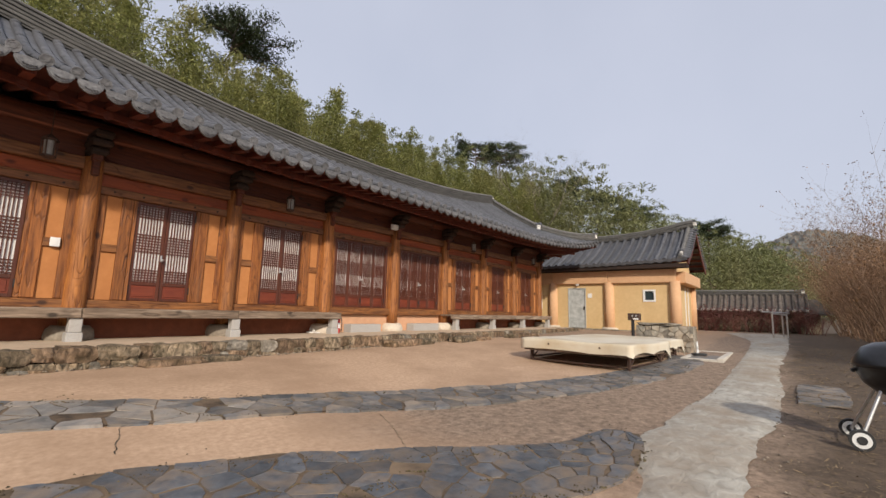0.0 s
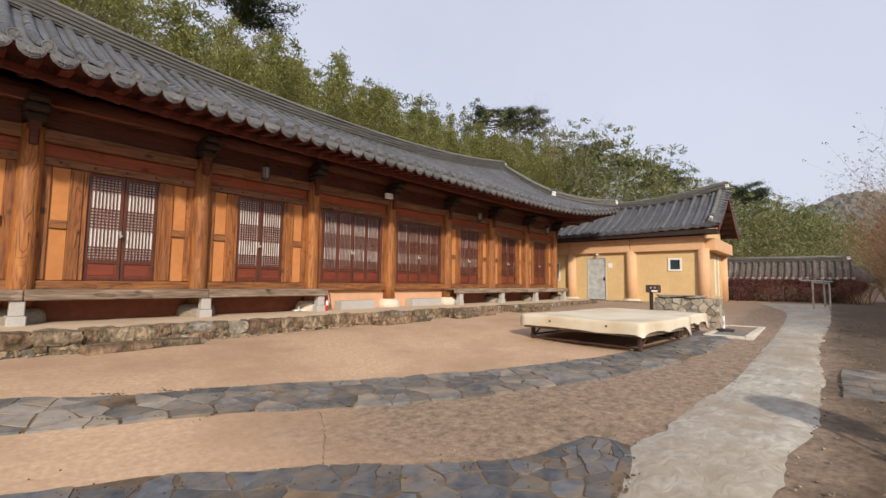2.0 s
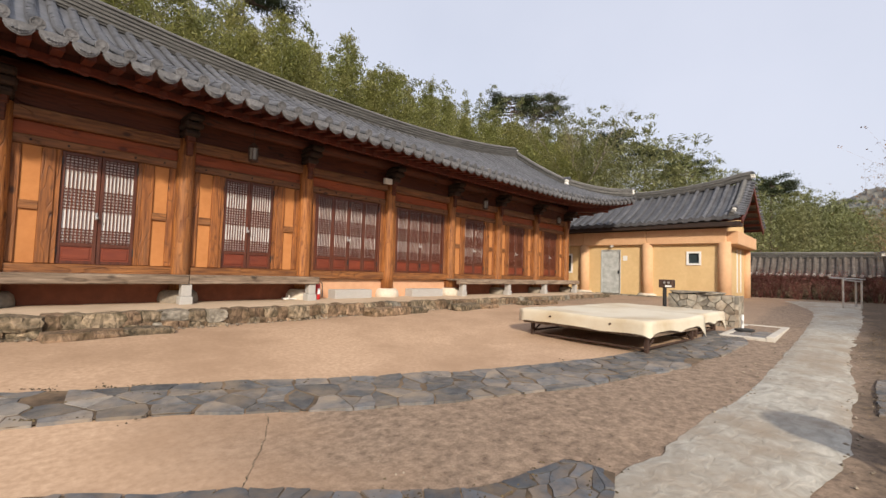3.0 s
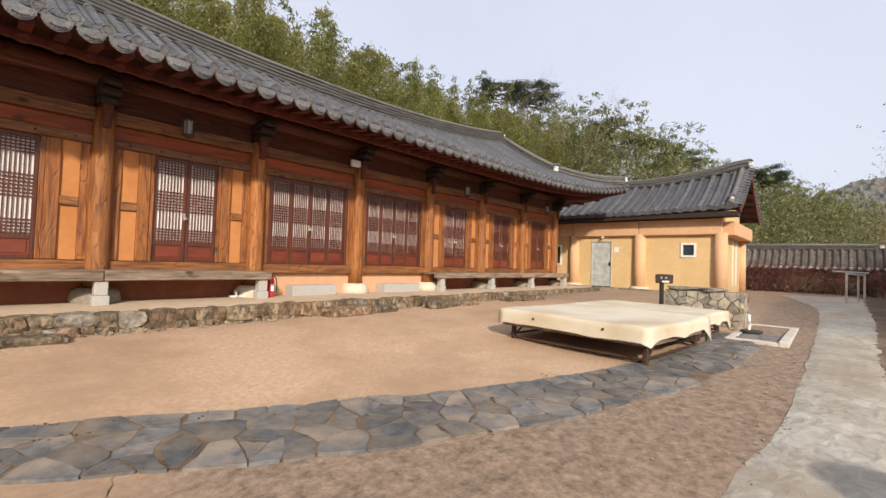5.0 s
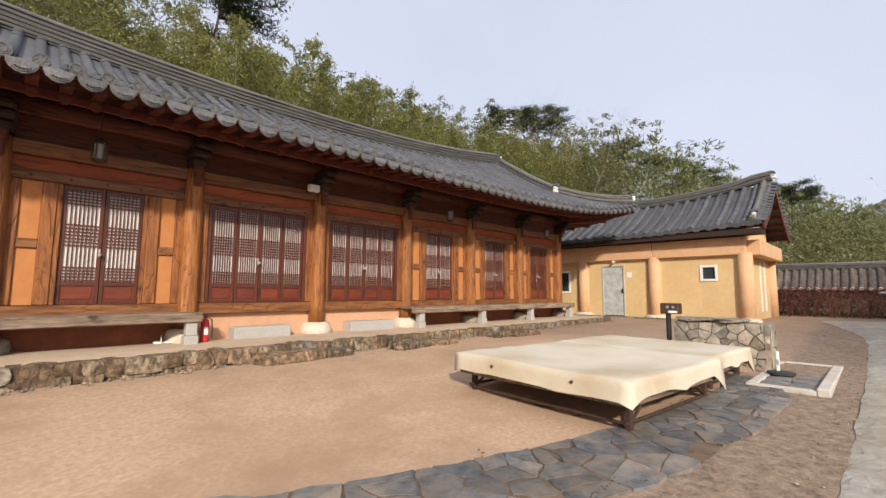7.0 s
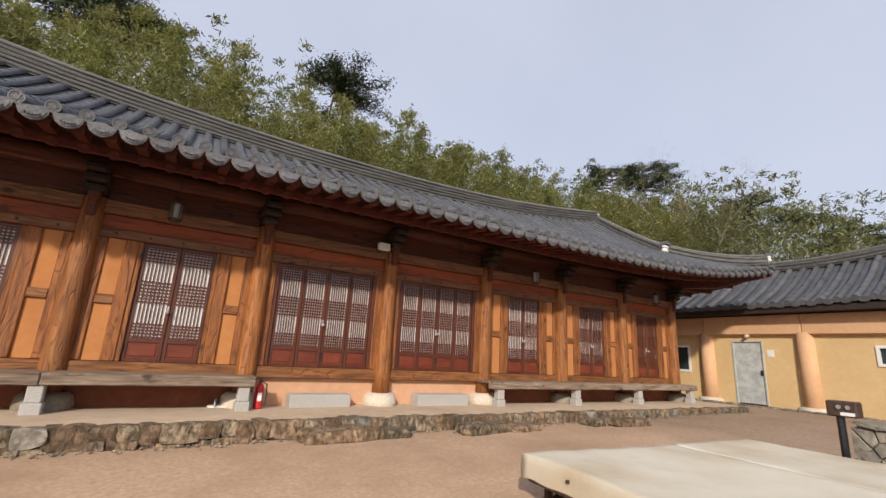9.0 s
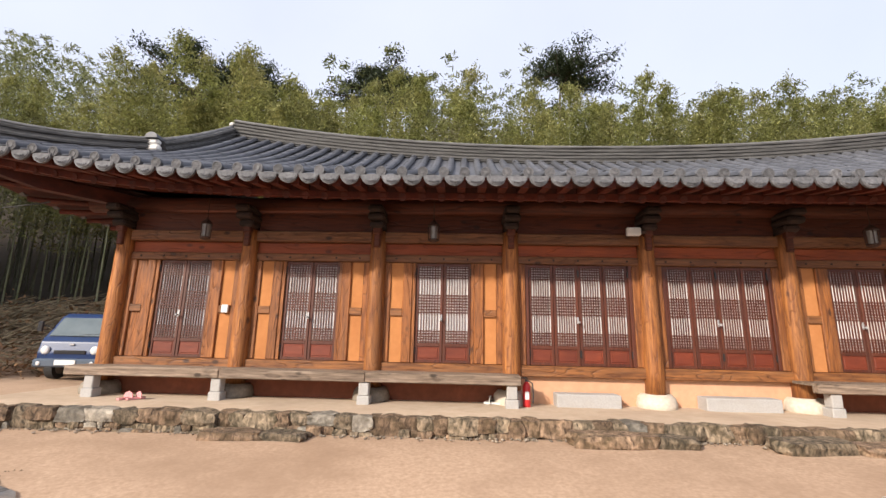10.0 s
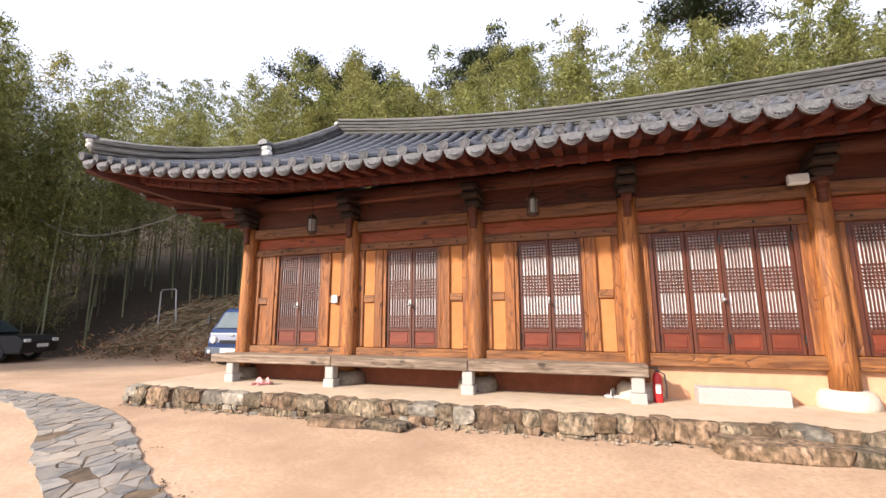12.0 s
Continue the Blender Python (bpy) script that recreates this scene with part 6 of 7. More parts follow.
def build_grove():
    rng = random.Random(2)
    kinds = [bamboo(100 + k, h) for k, h in enumerate((9.7, 10.4, 11.1, 11.6, 12.0, 10.8, 9.4, 10.5))]
    spots = []

    def try_spot(x, y, gap):
        if all((x - a) ** 2 + (y - b) ** 2 > gap * gap for a, b in spots):
            spots.append((x, y))

    for _ in range(400):
        if len(spots) >= 34:
            break
        try_spot(rng.uniform(-13, 1), rng.uniform(9.0, 12.0), 0.7)
    for _ in range(5200):
        if len(spots) >= 232:
            break
        x = rng.uniform(-13, 50)
        y = 8.8 + 0.9 * math.sin(x * 0.5) + 9.5 * rng.random() ** 1.6 + (1.3 if x > 19 else 0)
        try_spot(x, y, 1.05)
    for _ in range(900):
        if len(spots) >= 298:
            break
        try_spot(rng.uniform(-24, -14.2), rng.uniform(-5, 11), 0.95)
    # leafy to the ground where the grove meets the open yard
    rim = [bamboo(140 + k, h, 0.06, 1.25) for k, h in enumerate((10.8, 11.6, 9.8))]
    for k in range(24):
        u = k / 23
        x, y = -14.3 - 1.8 * rng.random() - 1.2 * u, -4.5 + 9.6 * u + rng.uniform(-0.3, 0.3)
        m = pose(x, y, ground_z(x, y), rng.uniform(-4, 4), rng.uniform(-2, 6), rng.uniform(0, 360)) @ Matrix.Scale(rng.uniform(0.70, 0.90), 4)
        if k < 3:
            rim[k].matrix_basis = m
        else:
            copy_thing(rim[rng.randrange(3)], m)
    for i, (x, y) in enumerate(spots):
        m = pose(x, y, ground_z(x, y), rng.uniform(-3, 3), rng.uniform(-3, 3), rng.uniform(0, 360)) @ Matrix.Scale(stature(x, y), 4)
        if i < len(kinds):
            kinds[i].matrix_basis = m
        else:
            copy_thing(kinds[rng.randrange(len(kinds))], m)


build_grove()


def build_woods():
    """The wooded rise farther off, past counting."""
    rng = random.Random(6)
    centres = []
    for _ in range(1200):
        k = rng.random()
        if k < 0.38:
            x, y = rng.uniform(-45, 40), rng.uniform(17.5, 38)
        else:
            x = rng.uniform(38, 125)
            y = max(8.5 - 0.36 * (x - 31), -26) + 30 * rng.random() ** 2.1
        h = rng.uniform(9, 13) * (1 - 0.13 * smooth(48, 66, x)) + 2.2 * smooth(36, 40, x) * smooth(56, 46, x) + 3.4 * smooth(-5, -2, x) * smooth(15, 11, x)
        g = ground_z(x, y)
        for q in range(9):
            u = q / 8
            r = (1.9 * (1 - u) + 0.35) * min(1, 0.5 + 2 * u)
            for _ in range(2):
                a = rng.uniform(0, 6.28)
                centres.append(((x + r * 0.55 * math.cos(a), y + r * 0.55 * math.sin(a), g + h * (0.15 + 0.85 * u)), 0.36 * r + 0.08, 15))
    me = leaf_mesh("woods", centres, rng, 0.46, 0.12, 1.1, M_WOODS)
    tagged(new("woods", me), "dense green bamboo and mixed woods covering the rise", "woods", kind="stuff")


build_woods()


def build_thicket():
    """The close undergrowth of stems and leaves inside the grove, past counting."""
    rng = random.Random(17)
    centres = []
    bm = bmesh.new()
    for _ in range(700):
        x = rng.uniform(-20, 46)
        y = 10.6 + 0.9 * math.sin(x * 0.5) + 7 * rng.random() + (1.3 if x > 19 else 0)
        if rng.random() < 0.36:
            x, y = rng.uniform(-27, -16.0), rng.uniform(-6, 12)
        g = ground_z(x, y)
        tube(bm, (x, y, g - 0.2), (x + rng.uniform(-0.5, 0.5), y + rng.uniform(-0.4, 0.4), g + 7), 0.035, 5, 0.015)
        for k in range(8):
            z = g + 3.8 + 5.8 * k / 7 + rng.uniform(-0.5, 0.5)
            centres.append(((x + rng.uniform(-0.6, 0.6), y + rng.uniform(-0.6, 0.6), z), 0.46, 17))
    # about half the culm colour: the shade inside the grove is put into it
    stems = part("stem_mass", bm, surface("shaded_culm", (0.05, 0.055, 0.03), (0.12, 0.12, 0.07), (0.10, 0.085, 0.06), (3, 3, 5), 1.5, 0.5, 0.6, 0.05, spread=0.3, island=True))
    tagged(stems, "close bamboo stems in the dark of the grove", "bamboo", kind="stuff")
    tagged(new("leaf_mass", leaf_mesh("leaf_mass", centres, rng, 0.27, 0.06, 1.0, M_BAMBOO)), "low bamboo leaves filling the dark grove", "bamboo", kind="stuff")


build_thicket()


def pine(x, y, tall, seed, flat=1.0):
    rng = random.Random(seed)
    g = ground_z(x, y)
    t = thing("pine_tree", "dark red-pine with a flat layered crown above the bamboo", "pine", "pines on the ridge", at=(x, y, g))
    bend = rng.uniform(-1, 1)

    def spine(u):
        return Vector((x + bend * math.sin(u * 2.4), y + 0.5 * bend * u, g - 0.3 + tall * u))

    bm = bmesh.new()
    for k in range(10):
        tube(bm, spine(k / 10), spine((k + 1) / 10), 0.22 * (1 - k / 11), 8, 0.22 * (1 - (k + 1) / 11))
    centres = []
    for k in range(18):
        u = 0.86 + 0.13 * (k // 4) / 4 + rng.uniform(-0.015, 0.015)
        a = rng.uniform(0, 6.28)
        reach = flat * rng.uniform(1.1, 2.3) * (1.25 - 3.6 * (u - 0.86))
        p = spine(u)
        e = p + Vector((math.cos(a) * reach, math.sin(a) * reach, rng.uniform(0.1, 0.5)))
        tube(bm, p, e, 0.07, 6, 0.025)
        for f in (0.55, 0.8, 1.0):
            centres.append((p.lerp(e, f) + Vector((rng.uniform(-0.2, 0.2), rng.uniform(-0.2, 0.2), 0.15)), 0.36, 190))
    centres.append((spine(1.0), 0.4, 260))
    part("trunk", bm, M_BARK, t, smooth=True)
    placed("crown", leaf_mesh("crown", centres, rng, 0.24, 0.07, 1.3, M_PINE, 0.42), t)


for row in ((13.4, 19.4, 15.0, 1, 1.45), (-0.2, 20.2, 15.2, 2, 1.4), (1.4, 21.5, 14.6, 12, 1.3), (-9.5, 16.0, 12.6, 4, 1.5), (-7.6, 17.5, 12.4, 13, 1.5), (42, 19, 14.6, 5, 1.4), (45, 17.5, 15.0, 6, 1.4), (66, -1.6, 12.0, 7, 1.0), (60, 6, 11.2, 8, 1.4), (55, 9, 11.4, 9, 1.4), (51, 11, 12.0, 10, 1.4)):
    pine(*row)


def branch(bm, p, d, length, r, depth, rng, tips):
    n = 3
    for k in range(n):
        e = p + d * (length / n)
        tube(bm, p, e, r, 5 if depth > 1 else 3, r * 0.8)
        p, r = e, r * 0.8
        d = (d + Vector((rng.uniform(-0.2, 0.2), rng.uniform(-0.2, 0.2), rng.uniform(-0.05, 0.15)))).normalized()
        if depth > 0:
            for _ in range(2 if k else 1):
                side = Vector((rng.uniform(-1, 1), rng.uniform(-1, 1), rng.uniform(0.0, 0.8))).normalized()
                branch(bm, p, (d * 0.55 + side * 0.75).normalized(), length * rng.uniform(0.45, 0.65), r * 0.6, depth - 1, rng, tips)
    tips.append(p)


def bare_tree(x, y, tall, seed):
    rng = random.Random(seed)
    g = ground_z(x, y)
    t = thing("bare_tree", "leafless deciduous tree with fine grey twigs", "tree", at=(x, y, g))
    bm = bmesh.new()
    tips = []
    branch(bm, Vector((x, y, g - 0.3)), Vector((0, 0, 1)), tall * 0.66, 0.15, 5, rng, tips)
    part("trunk", bm, M_GREYTWIG, t, "grey-brown trunk and limbs")


bare_tree(38.6, 9.6, 13.2, 3)
bare_tree(5.4, 12.4, 9.6, 8)


def shrub(seed, tall, spread, twigs, leaves, twig_mat, leaf_mat, name, label, group):
    rng = random.Random(seed)
    t = thing(name, label, "shrub", group)
    bm = bmesh.new()
    tips = []
    for _ in range(twigs):
        a, r = rng.uniform(0, 6.28), spread * 0.35 * rng.random()
        d = Vector((math.cos(a) * rng.uniform(0.1, 0.6), math.sin(a) * rng.uniform(0.1, 0.6), 1)).normalized()
        branch(bm, Vector((r * math.cos(a), r * math.sin(a), -0.1)), d, tall * rng.uniform(0.55, 0.85), 0.015, 2, rng, tips)
    part("twig_mass", bm, twig_mat, t)
    placed("dry_leaf_mass", leaf_mesh("dry_leaf_mass", [(p, 0.05, leaves) for p in tips], rng, 0.06, 0.03, 1.0, leaf_mat), t)
    return t


def build_shrubs():
    rng = random.Random(12)
    kinds = [shrub(300 + k, h, 1.7, 26, 3, M_TWIG, M_DRYLEAF, "dry_shrub", "leggy brown winter shrub with dry leaves", "garden shrubs") for k, h in enumerate((2.7, 3.3, 4.0))]
    spots = [(14.2, -11.2), (15.8, -11.6), (17.2, -11.2), (18.4, -11.7), (19.6, -11.3), (21.0, -11.6), (22.2, -11.2), (23.6, -11.7), (25.0, -11.2), (26.4, -11.6), (28.0, -11.2), (29.4, -11.8), (31.0, -11.4), (33.0, -11.8), (24.2, -14.4), (27.2, -14.6), (20.6, -13.8), (30.5, -14.6), (16.9, -13.0), (12.4, -12.2)]
    for i, (x, y) in enumerate(spots):
        m = pose(x, y, ground_z(x, y), 0, 0, rng.uniform(0, 360))
        if i < 3:
            kinds[i].matrix_basis = m
        else:
            copy_thing(kinds[rng.randrange(3)], m)
    red = [shrub(330 + k, 1.1, 1.0, 12, 3, M_REDTWIG, M_REDTWIG, "red_shrub", "low dark red winter shrub before the wall", "red shrubs") for k in range(2)]
    for i, (x, y) in enumerate(((28.6, -5.2), (28.7, -6.0), (28.5, -6.8), (28.7, -7.6), (28.6, -8.4), (28.9, -5.6), (28.9, -9.4), (28.3, -10.0))):
        m = pose(x, y, ground_z(x, y), 0, 0, rng.uniform(0, 360))
        if i < 2:
            red[i].matrix_basis = m
        else:
            copy_thing(red[i % 2], m)


build_shrubs()


def build_heap():
    """Cut bamboo thrown on the foot of the slope."""
    rng = random.Random(9)
    bm = bmesh.new()
    for _ in range(900):
        x, y = rng.uniform(-12.5, -1.5), rng.uniform(5.2, 9.4)
        a = rng.gauss(0.5, 0.7)
        l = rng.uniform(0.6, 2.6)
        z = ground_z(x, y) + rng.uniform(0.0, 0.5)
        e = Vector((x + l * math.cos(a), y + l * math.sin(a) * 0.7, 0))
        e.z = ground_z(e.x, e.y) + rng.uniform(0.02, 0.6)
        r = rng.uniform(0.012, 0.034)
        tube(bm, (x, y, z), e, r, 5, r * 0.6)
    tagged(part("cut_bamboo_heap", bm, surface("dead_bamboo", (0.20, 0.15, 0.085), (0.38, 0.30, 0.18), None, (4, 4, 4), 1, 0, 0.85, 0.1, spread=0.4, island=True)), "heap of dry cut bamboo stems on the slope", "heap", kind="stuff")
    me = leaf_mesh("dry_litter", [((rng.uniform(-12.5, -1), y, ground_z(-6, y) + 0.15), 0.55, 60) for y in [rng.uniform(5.2, 9.3) for _ in range(170)]], rng, 0.3, 0.06, 0.8, M_DRYLEAF)
    tagged(new("dry_litter", me), "dry bamboo leaves lying on the cut stems", "litter", kind="stuff")
    p = thing("pipe_frame", "bent grey steel pipe standing before the bamboo", "pipe", at=(-10.8, 7.0, ground_z(-10.8, 7.0)))
    bm = bmesh.new()
    g = ground_z(-10.8, 7.0)
    sweep(bm, [(-11.3, 7.0, g - 0.3), (-11.3, 7.0, g + 1.75), (-11.22, 7.0, g + 1.83), (-10.5, 7.0, g + 1.85), (-10.42, 7.0, g + 1.78), (-10.2, 7.0, g - 0.3)], circle(0.03, 8), up=Vector((0, 1, 0)))
    part("pipe", bm, M_STEEL, p)


build_heap()


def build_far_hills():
    """Wooded hills on the skyline, the haze of distance mixed into their colour."""
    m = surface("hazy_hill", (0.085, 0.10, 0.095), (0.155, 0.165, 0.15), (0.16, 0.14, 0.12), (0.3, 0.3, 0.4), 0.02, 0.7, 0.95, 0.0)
    for k, (cx, cy, rx, ry, h) in enumerate(((330, -26, 70, 60, 54), (420, 70, 110, 120, 56), (300, -150, 90, 90, 40), (-320, 90, 150, 120, 60))):
        bm = bmesh.new()
        grid = []
        for i in range(121):
            row = []
            for j in range(121):
                u, v = i / 60 - 1, j / 60 - 1
                d = max(0.0, 1 - u * u - v * v)
                x, y = cx + rx * u * 1.3, cy + ry * v * 1.3
                z = h * d ** 1.2 + (3.0 * noise.noise((x * 0.04, y * 0.04, k)) + 2.0 * noise.noise((x * 0.2, y * 0.2, k)) + 2.2 * noise.noise((x * 0.45, y * 0.45, k))) * min(1, d * 4) - 2
                row.append(bm.verts.new((x, y, z)))
            grid.append(row)
        for p, q in zip(grid, grid[1:]):
            for j in range(120):
                bm.faces.new((p[j], q[j], q[j + 1], p[j + 1]))
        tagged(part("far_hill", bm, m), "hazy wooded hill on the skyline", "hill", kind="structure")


build_far_hills()

# ---- paving and stones, piece by piece ----
def path_at(line, s):
    d = [0.0]
    for a, b in zip(line, line[1:]):
        d.append(d[-1] + math.hypot(b[0] - a[0], b[1] - a[1]))
    s = min(max(s, 0), d[-1] - 1e-6)
    i = max(k for k in range(len(d)) if d[k] <= s and k < len(line) - 1)
    f = (s - d[i]) / (d[i + 1] - d[i])
    return [line[i][k] + f * (line[i + 1][k] - line[i][k]) for k in range(len(line[0]))], d[-1]


def smooth_line(line, n=6):
    out = []
    p = [line[0], *line, line[-1]]
    for i in range(1, len(p) - 2):
        for k in range(n):
            t = k / n
            out.append([0.5 * (2 * p[i][c] + (p[i + 1][c] - p[i - 1][c]) * t + (2 * p[i - 1][c] - 5 * p[i][c] + 4 * p[i + 1][c] - p[i + 2][c]) * t * t + (3 * p[i][c] - p[i - 1][c] - 3 * p[i + 1][c] + p[i + 2][c]) * t ** 3) for c in range(len(line[0]))])
    out.append(list(line[-1]))
    return out


def flag_band(name, line, across, pitch, seed, label, stone):
    """A curved band of split slate flags in odd shapes; the line gives x, y and width."""
    band = thing(name, label, "paving", kind="structure", at=(line[0][0], line[0][1], 0))
    line = smooth_line(line)
    total = path_at(line, 0)[1]
    rng = random.Random(seed)
    mean = sum(r[2] for r in line) / len(line)

    def at(s, o):
        (x, y, w), _ = path_at(line, s)
        (x2, y2, _), _ = path_at(line, s + 0.05)
        (x1, y1, _), _ = path_at(line, s - 0.05)
        t = Vector((x2 - x1, y2 - y1)).normalized()
        rag = 1 + 0.16 * noise.noise((s * 2.1, o * 0.8, seed))
        return Vector((x, y)) + Vector((-t.y, t.x)) * o * w / mean * rag

    # a dark earth bed under the joints
    bm = bmesh.new()
    n = int(total / 0.2)
    rows = []
    for i in range(n + 1):
        row = []
        for j in range(5):
            p = at(total * i / n, (j / 4 - 0.5) * mean * 0.97)
            row.append(bm.verts.new((*p, ground_z(*p) + 0.017)))
        rows.append(row)
    for p, q in zip(rows, rows[1:]):
        for j in range(4):
            bm.faces.new((p[j], q[j], q[j + 1], p[j + 1]))
    part("joint_bed", bm, M_JOINT, band, "earth and moss in the joints")
    seeds = []
    step = mean / across
    for i in range(int(total / pitch)):
        for j in range(across):
            seeds.append(Vector(((i + 0.5 + 0.5 * (j % 2) + rng.uniform(-0.55, 0.55)) * pitch, (j + 0.5 + rng.uniform(-0.48, 0.48)) * step - mean / 2)))
    for k, c in enumerate(seeds):
        poly = cell(seeds, k, -mean / 2, mean / 2)
        if len(poly) < 3 or rng.random() < 0.03:
            continue
        ring = []
        m = len(poly)
        for i in range(m):
            p, q = poly[i], poly[(i + 1) % m]
            size = (q - p).length
            if size < 0.03:
                ring.append(p.lerp(q, 0.5))
                continue
            ring.append(p.lerp(q, 0.05))
            if size > 0.14:
                ring.append(p.lerp(q, 0.5) + Vector((rng.uniform(-0.022, 0.022), rng.uniform(-0.022, 0.022))))
            ring.append(p.lerp(q, 0.95))
        if len(ring) < 3:
            continue
        mid = sum(ring, Vector((0, 0))) / len(ring)
        gap = rng.uniform(0.001, 0.008) if rng.random() < 0.8 else rng.uniform(0.012, 0.03)
        ring = [p + (mid - p).normalized() * min(gap, (mid - p).length * 0.3) for p in ring]
        ring = [at(p.x, p.y) for p in ring]
        c = at(mid.x, mid.y)
        lift = 0.023 + rng.uniform(-0.003, 0.003)
        tilt = Vector((rng.uniform(-0.02, 0.02), rng.uniform(-0.02, 0.02)))
        bm = bmesh.new()
        lo = [bm.verts.new((*p, ground_z(*p) - 0.01)) for p in ring]
        hi = [bm.verts.new((*(p + (c - p) * 0.03), ground_z(*p) + lift + (p - c).dot(tilt))) for p in ring]
        for i in range(len(ring)):
            j = (i + 1) % len(ring)
            bm.faces.new((lo[i], lo[j], hi[j], hi[i]))
        bm.faces.new(hi)
        bmesh.ops.recalc_face_normals(bm, faces=bm.faces[:])
        # towards the west the flags take the slate with the painted glare
        part("flagstone", bm, stone if c.x > 2.4 + rng.uniform(-1.6, 1.6) or stone == M_SLATEDARK else M_SLATEGLARE, band)


flag_band("flag_path", [(-5.5, -1.4, 0.6), (-3.2, -1.6, 0.75), (-1.6, -2.04, 0.82), (-0.4, -2.52, 0.92), (0.65, -3.05, 0.95), (1.5, -3.53, 0.85), (2.25, -3.93, 0.76), (3.0, -4.22, 0.68), (4.1, -4.62, 0.78), (5.2, -5.2, 0.98), (6.3, -5.75, 1.0), (7.6, -6.3, 0.95), (9.3, -6.75, 0.85), (11.2, -6.98, 0.75), (12.1, -6.85, 0.6), (12.5, -6.55, 0.5)], 4, 0.30, 4, "curved band of split slate flagstones in the earth", M_SLATE)
flag_band("flag_path", [(-1.0, -5.1, 1.2), (0.8, -5.5, 1.2), (1.9, -5.85, 1.2), (2.7, -6.3, 1.25), (3.5, -6.98, 1.2), (4.3, -7.42, 0.8), (5.2, -7.43, 0.3)], 6, 0.25, 9, "dark split slate flagstones beside the concrete path", M_SLATEDARK)
flag_band("flag_path", [(7.9, -9.05, 0.5), (8.8, -9.1, 0.6), (9.7, -9.1, 0.5)], 2, 0.34, 14, "small patch of slate flagstones beyond the concrete path", M_SLATE)


def build_path():
    """The pale concrete strip, cast in two long bays with a ragged edge."""
    def strip(name, left, right, lift, label):
        bm = bmesh.new()
        L, R = smooth_line(left, 8), smooth_line(right, 8)
        n = 260
        rows = []
        for i in range(n + 1):
            (a, la), (b, lb) = path_at(L, path_at(L, 0)[1] * i / n), path_at(R, path_at(R, 0)[1] * i / n)
            rag = 0.25 + 0.75 * smooth(7.0, 5.0, a[0])
            a = (a[0], a[1] + rag * (0.12 * noise.noise((i * 0.16, 0, 7)) + 0.06 * noise.noise((i * 0.55, 0, 3))))
            b = (b[0], b[1] + 0.07 * noise.noise((i * 0.14, 4, 7)) + 0.04 * noise.noise((i * 0.5, 4, 3)))
            row = []
            for j in range(7):
                x, y = a[0] + (b[0] - a[0]) * j / 6, a[1] + (b[1] - a[1]) * j / 6
                row.append(bm.verts.new((x, y, ground_z(x, y) + lift - (0.03 if j in (0, 6) else 0.010 * (1 + noise.noise((x * 1.7, y * 1.7, 2)))))))
            rows.append(row)
        for p, q in zip(rows, rows[1:]):
            for j in range(6):
                bm.faces.new((p[j], q[j], q[j + 1], p[j + 1]))
        bmesh.ops.recalc_face_normals(bm, faces=bm.faces[:])
        tagged(part(name, bm, M_CONCRETE, None, smooth=True), label, "path", kind="structure")

    strip("concrete_path", [(1.6, -8.2), (3.4, -7.95), (4.1, -7.84), (4.86, -7.62), (6.67, -7.72), (8.1, -7.86), (10.4, -7.9), (14.6, -7.92), (19, -7.8), (22, -7.2), (25, -6.6)], [(1.6, -9.1), (3.2, -8.75), (4.2, -8.46), (5.4, -8.46), (6.6, -8.62), (7.6, -8.64), (9, -8.66), (12, -8.62), (16.4, -8.8), (22, -8.85), (26, -8.9)], 0.035, "pale weathered concrete strip path across the yard")


build_path()


def edge_stones():
    """The rubble that faces the terrace: large stones on top, small ones packed below."""
    rng = random.Random(31)

    def lay(x, y, z, w, d, h, turn):
        k = rng.random()
        ob = part("stone", rubble(rng, w, d, h), M_STONE if k < 0.16 else M_MOSSY if k < 0.66 else M_RUSTSTONE, terrace)
        ob.matrix_basis = pose(x, y, z, rng.uniform(-5, 5), rng.uniform(-3, 3), rng.uniform(-turn, turn))

    x = TX0
    while x < TX1 - 0.05:
        w = min(rng.choice((rng.uniform(0.16, 0.26), rng.uniform(0.24, 0.5))), TX1 - x)
        low = ground_z(x, EDGE_Y) - 0.03
        h = min(rng.choice((rng.uniform(0.14, 0.2), rng.uniform(0.19, 0.30))), FLOOR - 0.06 - low)
        lay(x + w / 2, EDGE_Y + 0.11 + rng.uniform(-0.06, 0.03), FLOOR - 0.014 - h / 2 - rng.uniform(0, 0.015), w + 0.045, 0.27, h + 0.02, 3)
        base = FLOOR - 0.03 - h
        while base - low > 0.03:
            g = min(rng.uniform(0.06, 0.13), base - low)
            s = x
            while s < x + w - 0.03:
                l = min(rng.uniform(0.08, 0.24), x + w - s)
                lay(s + l / 2, EDGE_Y + 0.09 + rng.uniform(-0.05, 0.03), base - g / 2, l + 0.025, 0.25, g + 0.025, 7)
                s += l
            base -= g
        x += w
    for xs in (TX0 + 0.08, TX1 - 0.08):
        y = EDGE_Y + 0.25
        while y < 5.5:
            w = rng.uniform(0.25, 0.5)
            lay(xs, y + w / 2, FLOOR - 0.19, 0.26, w, 0.32, 4)
            y += w


edge_stones()


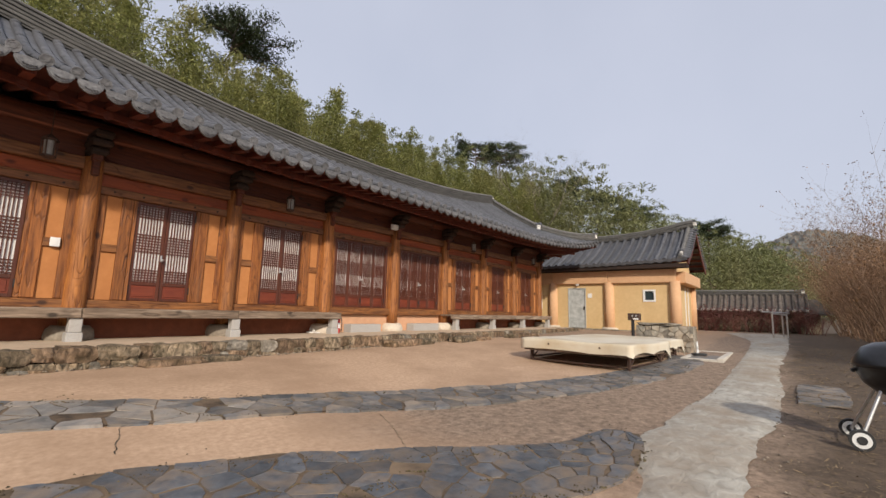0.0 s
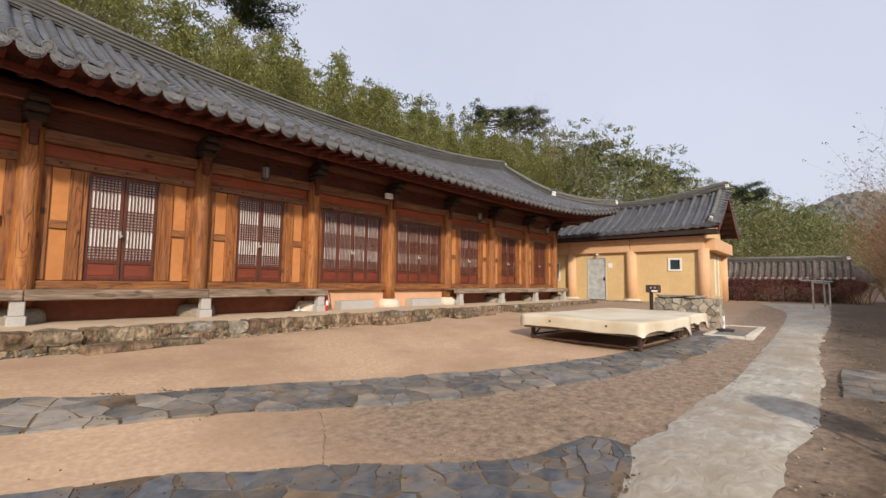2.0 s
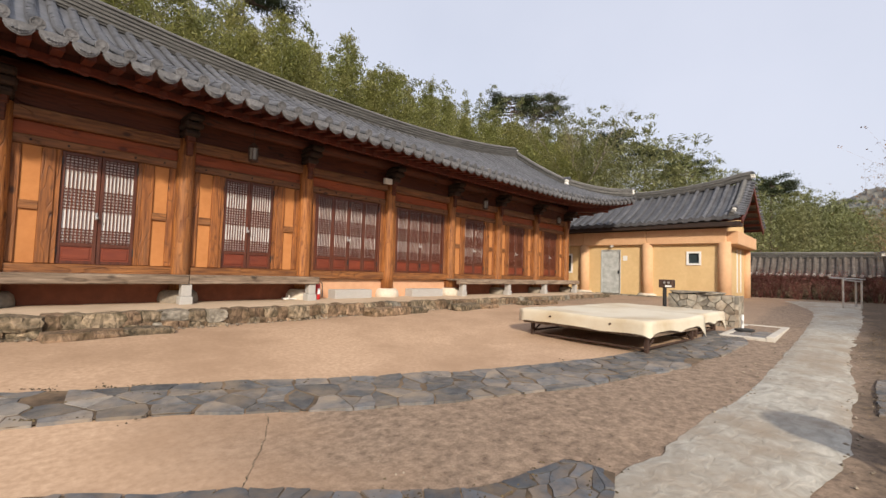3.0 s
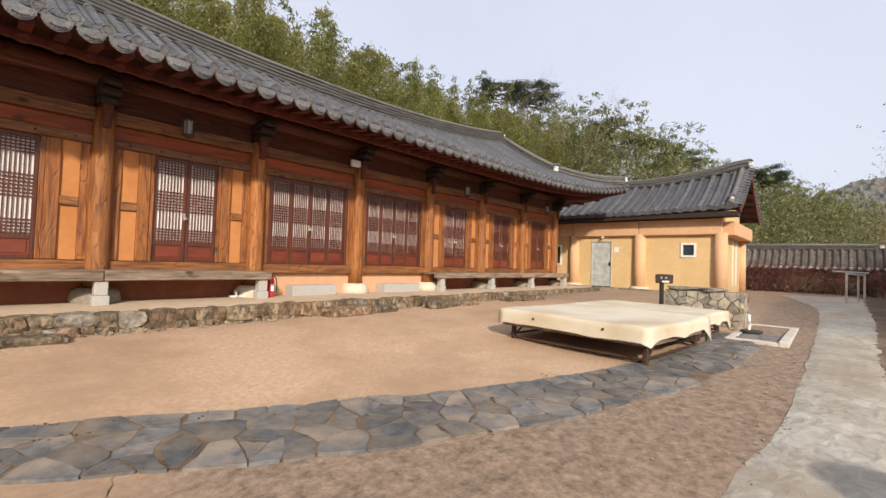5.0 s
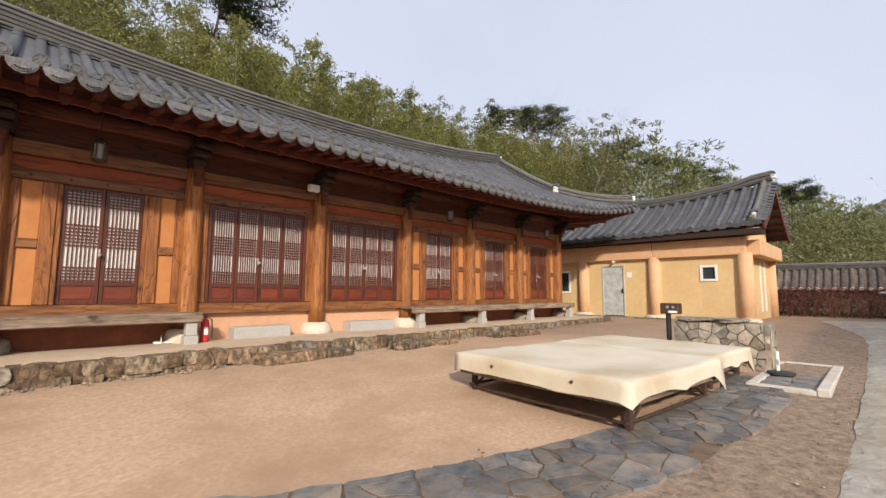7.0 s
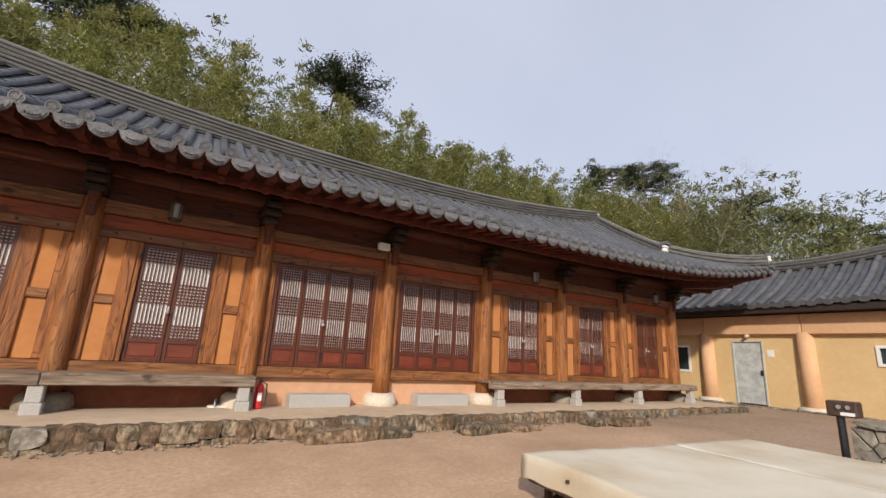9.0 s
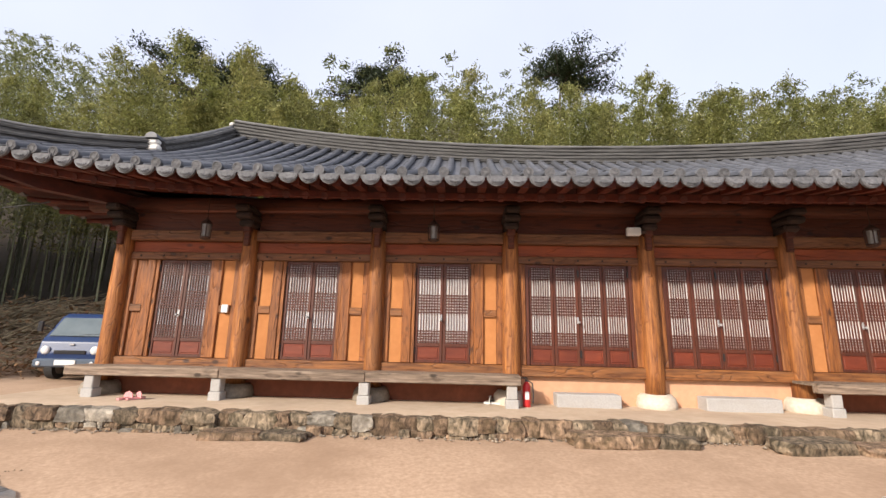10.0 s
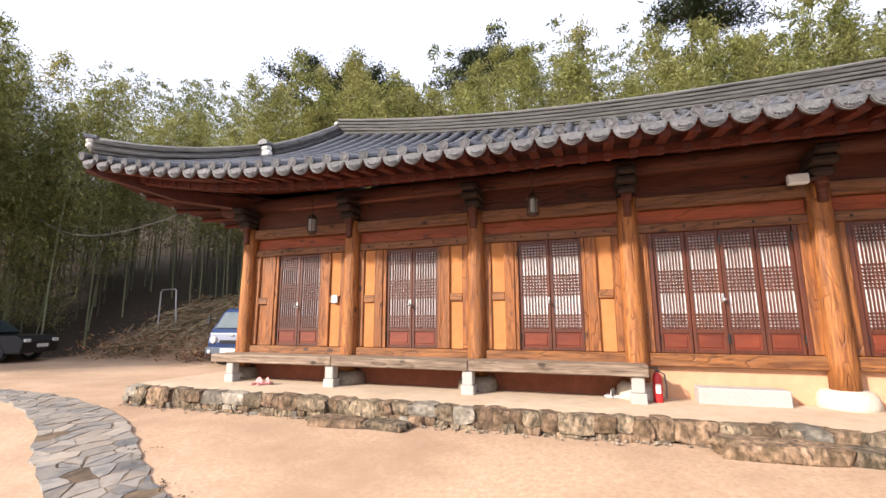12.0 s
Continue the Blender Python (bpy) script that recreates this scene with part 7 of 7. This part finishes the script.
def crack(points, seed):
    """A thin open crack in the trodden ground."""
    rng = random.Random(seed)
    bm = bmesh.new()
    rows = []
    pts = smooth_line(points, 10)
    for i, (x, y) in enumerate(pts):
        x, y = x + rng.uniform(-0.012, 0.012), y + rng.uniform(-0.01, 0.01)
        w = 0.0015 + 0.004 * rng.random()
        z = max(ground_z(x, y) + 0.012 * noise.noise((x * 0.7, y * 0.7, 0)), ground_z(x, y) - 0.02) + 0.005
        rows.append((bm.verts.new((x - w, y, z)), bm.verts.new((x + w, y, z))))
    for a, b in zip(rows, rows[1:]):
        bm.faces.new((a[0], a[1], b[1], b[0]))
    tagged(part("ground_crack", bm, M_MOSSY), "thin dark crack in the trodden earth", "crack", kind="structure")


crack([(4.17, -5.02), (3.95, -5.5), (3.7, -5.88), (3.5, -6.17)], 1)
crack([(2.06, -4.1), (1.95, -4.4), (1.81, -4.82)], 2)


def scatter_pebbles():
    """Grit and small stones fallen along the terrace foot and the path's edges, past counting."""
    rng = random.Random(55)
    verts, faces = [], []
    for i in range(1500):
        k = rng.random()
        if k < 0.5:
            x, y = rng.uniform(TX0, TX1), EDGE_Y - abs(rng.gauss(0, 0.10)) - 0.02
            r = rng.uniform(0.006, 0.03)
        elif k < 0.8:
            x = rng.uniform(3.5, 16)
            y = rng.choice((-7.82, -8.62)) + rng.gauss(0, 0.10)
            r = rng.uniform(0.004, 0.016)
        else:
            x, y = rng.uniform(4, 16), rng.uniform(-7.8, -6.2)
            r = rng.uniform(0.003, 0.011)
        z = ground_z(x, y) + r * 0.3 + 0.008
        b = len(verts)
        for dx, dy, dz in ((1, 0, 0), (-1, 0, 0), (0, 1, 0), (0, -1, 0), (0, 0, 0.7), (0, 0, -0.7)):
            q = rng.uniform(0.7, 1.3) * r
            verts.append((x + dx * q, y + dy * q, z + dz * q))
        faces += [(b + p, b + q, b + t) for p, q, t in ((0, 2, 4), (2, 1, 4), (1, 3, 4), (3, 0, 4), (2, 0, 5), (1, 2, 5), (3, 1, 5), (0, 3, 5))]
    me = bpy.data.meshes.new("pebbles")
    me.from_pydata(verts, [], faces)
    me.materials.append(surface("pebble", (0.14, 0.11, 0.08), (0.34, 0.28, 0.21), None, (20, 20, 20), 1, 0, 0.9, 0.1, spread=0.4, island=True))
    tagged(new("pebbles", me), "loose pebbles and grit along the terrace and path", "pebbles", kind="stuff")


scatter_pebbles()


def joint_litter():
    """Moss cushions and crumbs of earth that have filled the joints of the flags, past counting."""
    rng = random.Random(71)
    lines = [smooth_line([(-1.0, -5.1, 1.2), (0.8, -5.5, 1.2), (1.9, -5.85, 1.2), (2.7, -6.3, 1.25), (3.5, -6.98, 1.2), (4.3, -7.42, 0.8), (5.2, -7.43, 0.3)]), smooth_line([(-1.1, -2.36, 0.56), (0.65, -3.02, 0.66), (2.15, -3.82, 0.72), (4.1, -4.62, 0.78), (6.3, -5.75, 1.0), (9.3, -6.75, 0.85), (12.1, -6.85, 0.6)])]
    verts, faces = [], []
    for line, heaps in zip(lines, (110, 60)):
        total = path_at(line, 0)[1]
        for _ in range(heaps):
            (x, y, w), _n = path_at(line, rng.random() * total)
            cx, cy = x + rng.gauss(0, 0.04), y + rng.choice((rng.uniform(-0.45, 0.45), 0.46, -0.46)) * w
            turn, long = rng.uniform(-0.9, 0.9), rng.uniform(0.03, 0.16)
            for _ in range(rng.randint(6, 16)):
                u = rng.gauss(0, 1) * long
                px, py = cx + u * math.cos(turn) + rng.gauss(0, 0.012), cy + u * math.sin(turn) + rng.gauss(0, 0.012)
                r = rng.uniform(0.004, 0.012)
                b = len(verts)
                z = ground_z(px, py) + 0.024
                ring = [(px + r * rng.uniform(0.6, 1.5) * math.cos(k * 1.257), py + r * rng.uniform(0.6, 1.5) * math.sin(k * 1.257), z - 0.004) for k in range(5)]
                verts += ring + [(px, py, z + r * 0.55)]
                faces += [(b + k, b + (k + 1) % 5, b + 5) for k in range(5)]
    me = bpy.data.meshes.new("joint_moss")
    me.from_pydata(verts, [], faces)
    me.materials.append(surface("joint_moss", (0.025, 0.019, 0.012), (0.13, 0.09, 0.05), (0.08, 0.066, 0.025), (9, 9, 9), 3.0, 0.7, 0.95, 0.3, spread=0.5, island=True))
    tagged(new("joint_moss", me), "dry moss and earth crumbs in the flagstone joints", "moss", kind="stuff")


joint_litter()


def garden_litter():
    """Dry grass blades and dead leaves on the dark soil beside the path, past counting."""
    rng = random.Random(83)
    centres = []
    for _ in range(520):
        x = rng.uniform(3.5, 17)
        y = -8.75 - 0.12 * rng.random() - abs(rng.gauss(0, 0.9))
        centres.append(((x, y, ground_z(x, y) + 0.03), rng.uniform(0.03, 0.13), 9))
    me = leaf_mesh("dry_grass", centres, rng, 0.055, 0.008, 0.5, surface("dry_grass", (0.11, 0.075, 0.04), (0.24, 0.17, 0.095), None, (5, 5, 5), 1, 0, 0.9, 0.0, spread=0.4, island=True), flat=0.12)
    tagged(new("dry_grass", me), "withered grass and leaves on the dark soil", "grass", kind="stuff")


garden_litter()

cable = thing("overhead_cable", "thin dark cable slung from the eave corner", "cable", at=(-0.6, -0.9, 3.7))
bm = bmesh.new()
pts = []
for k in range(13):
    t = k / 12
    pts.append((-0.6 - 14 * t, -0.9 + 4.5 * t, 3.72 + 2.3 * t - 0.7 * math.sin(math.pi * t)))
sweep(bm, pts, circle(0.012, 5))
part("wire", bm, M_RUBBER, cable)
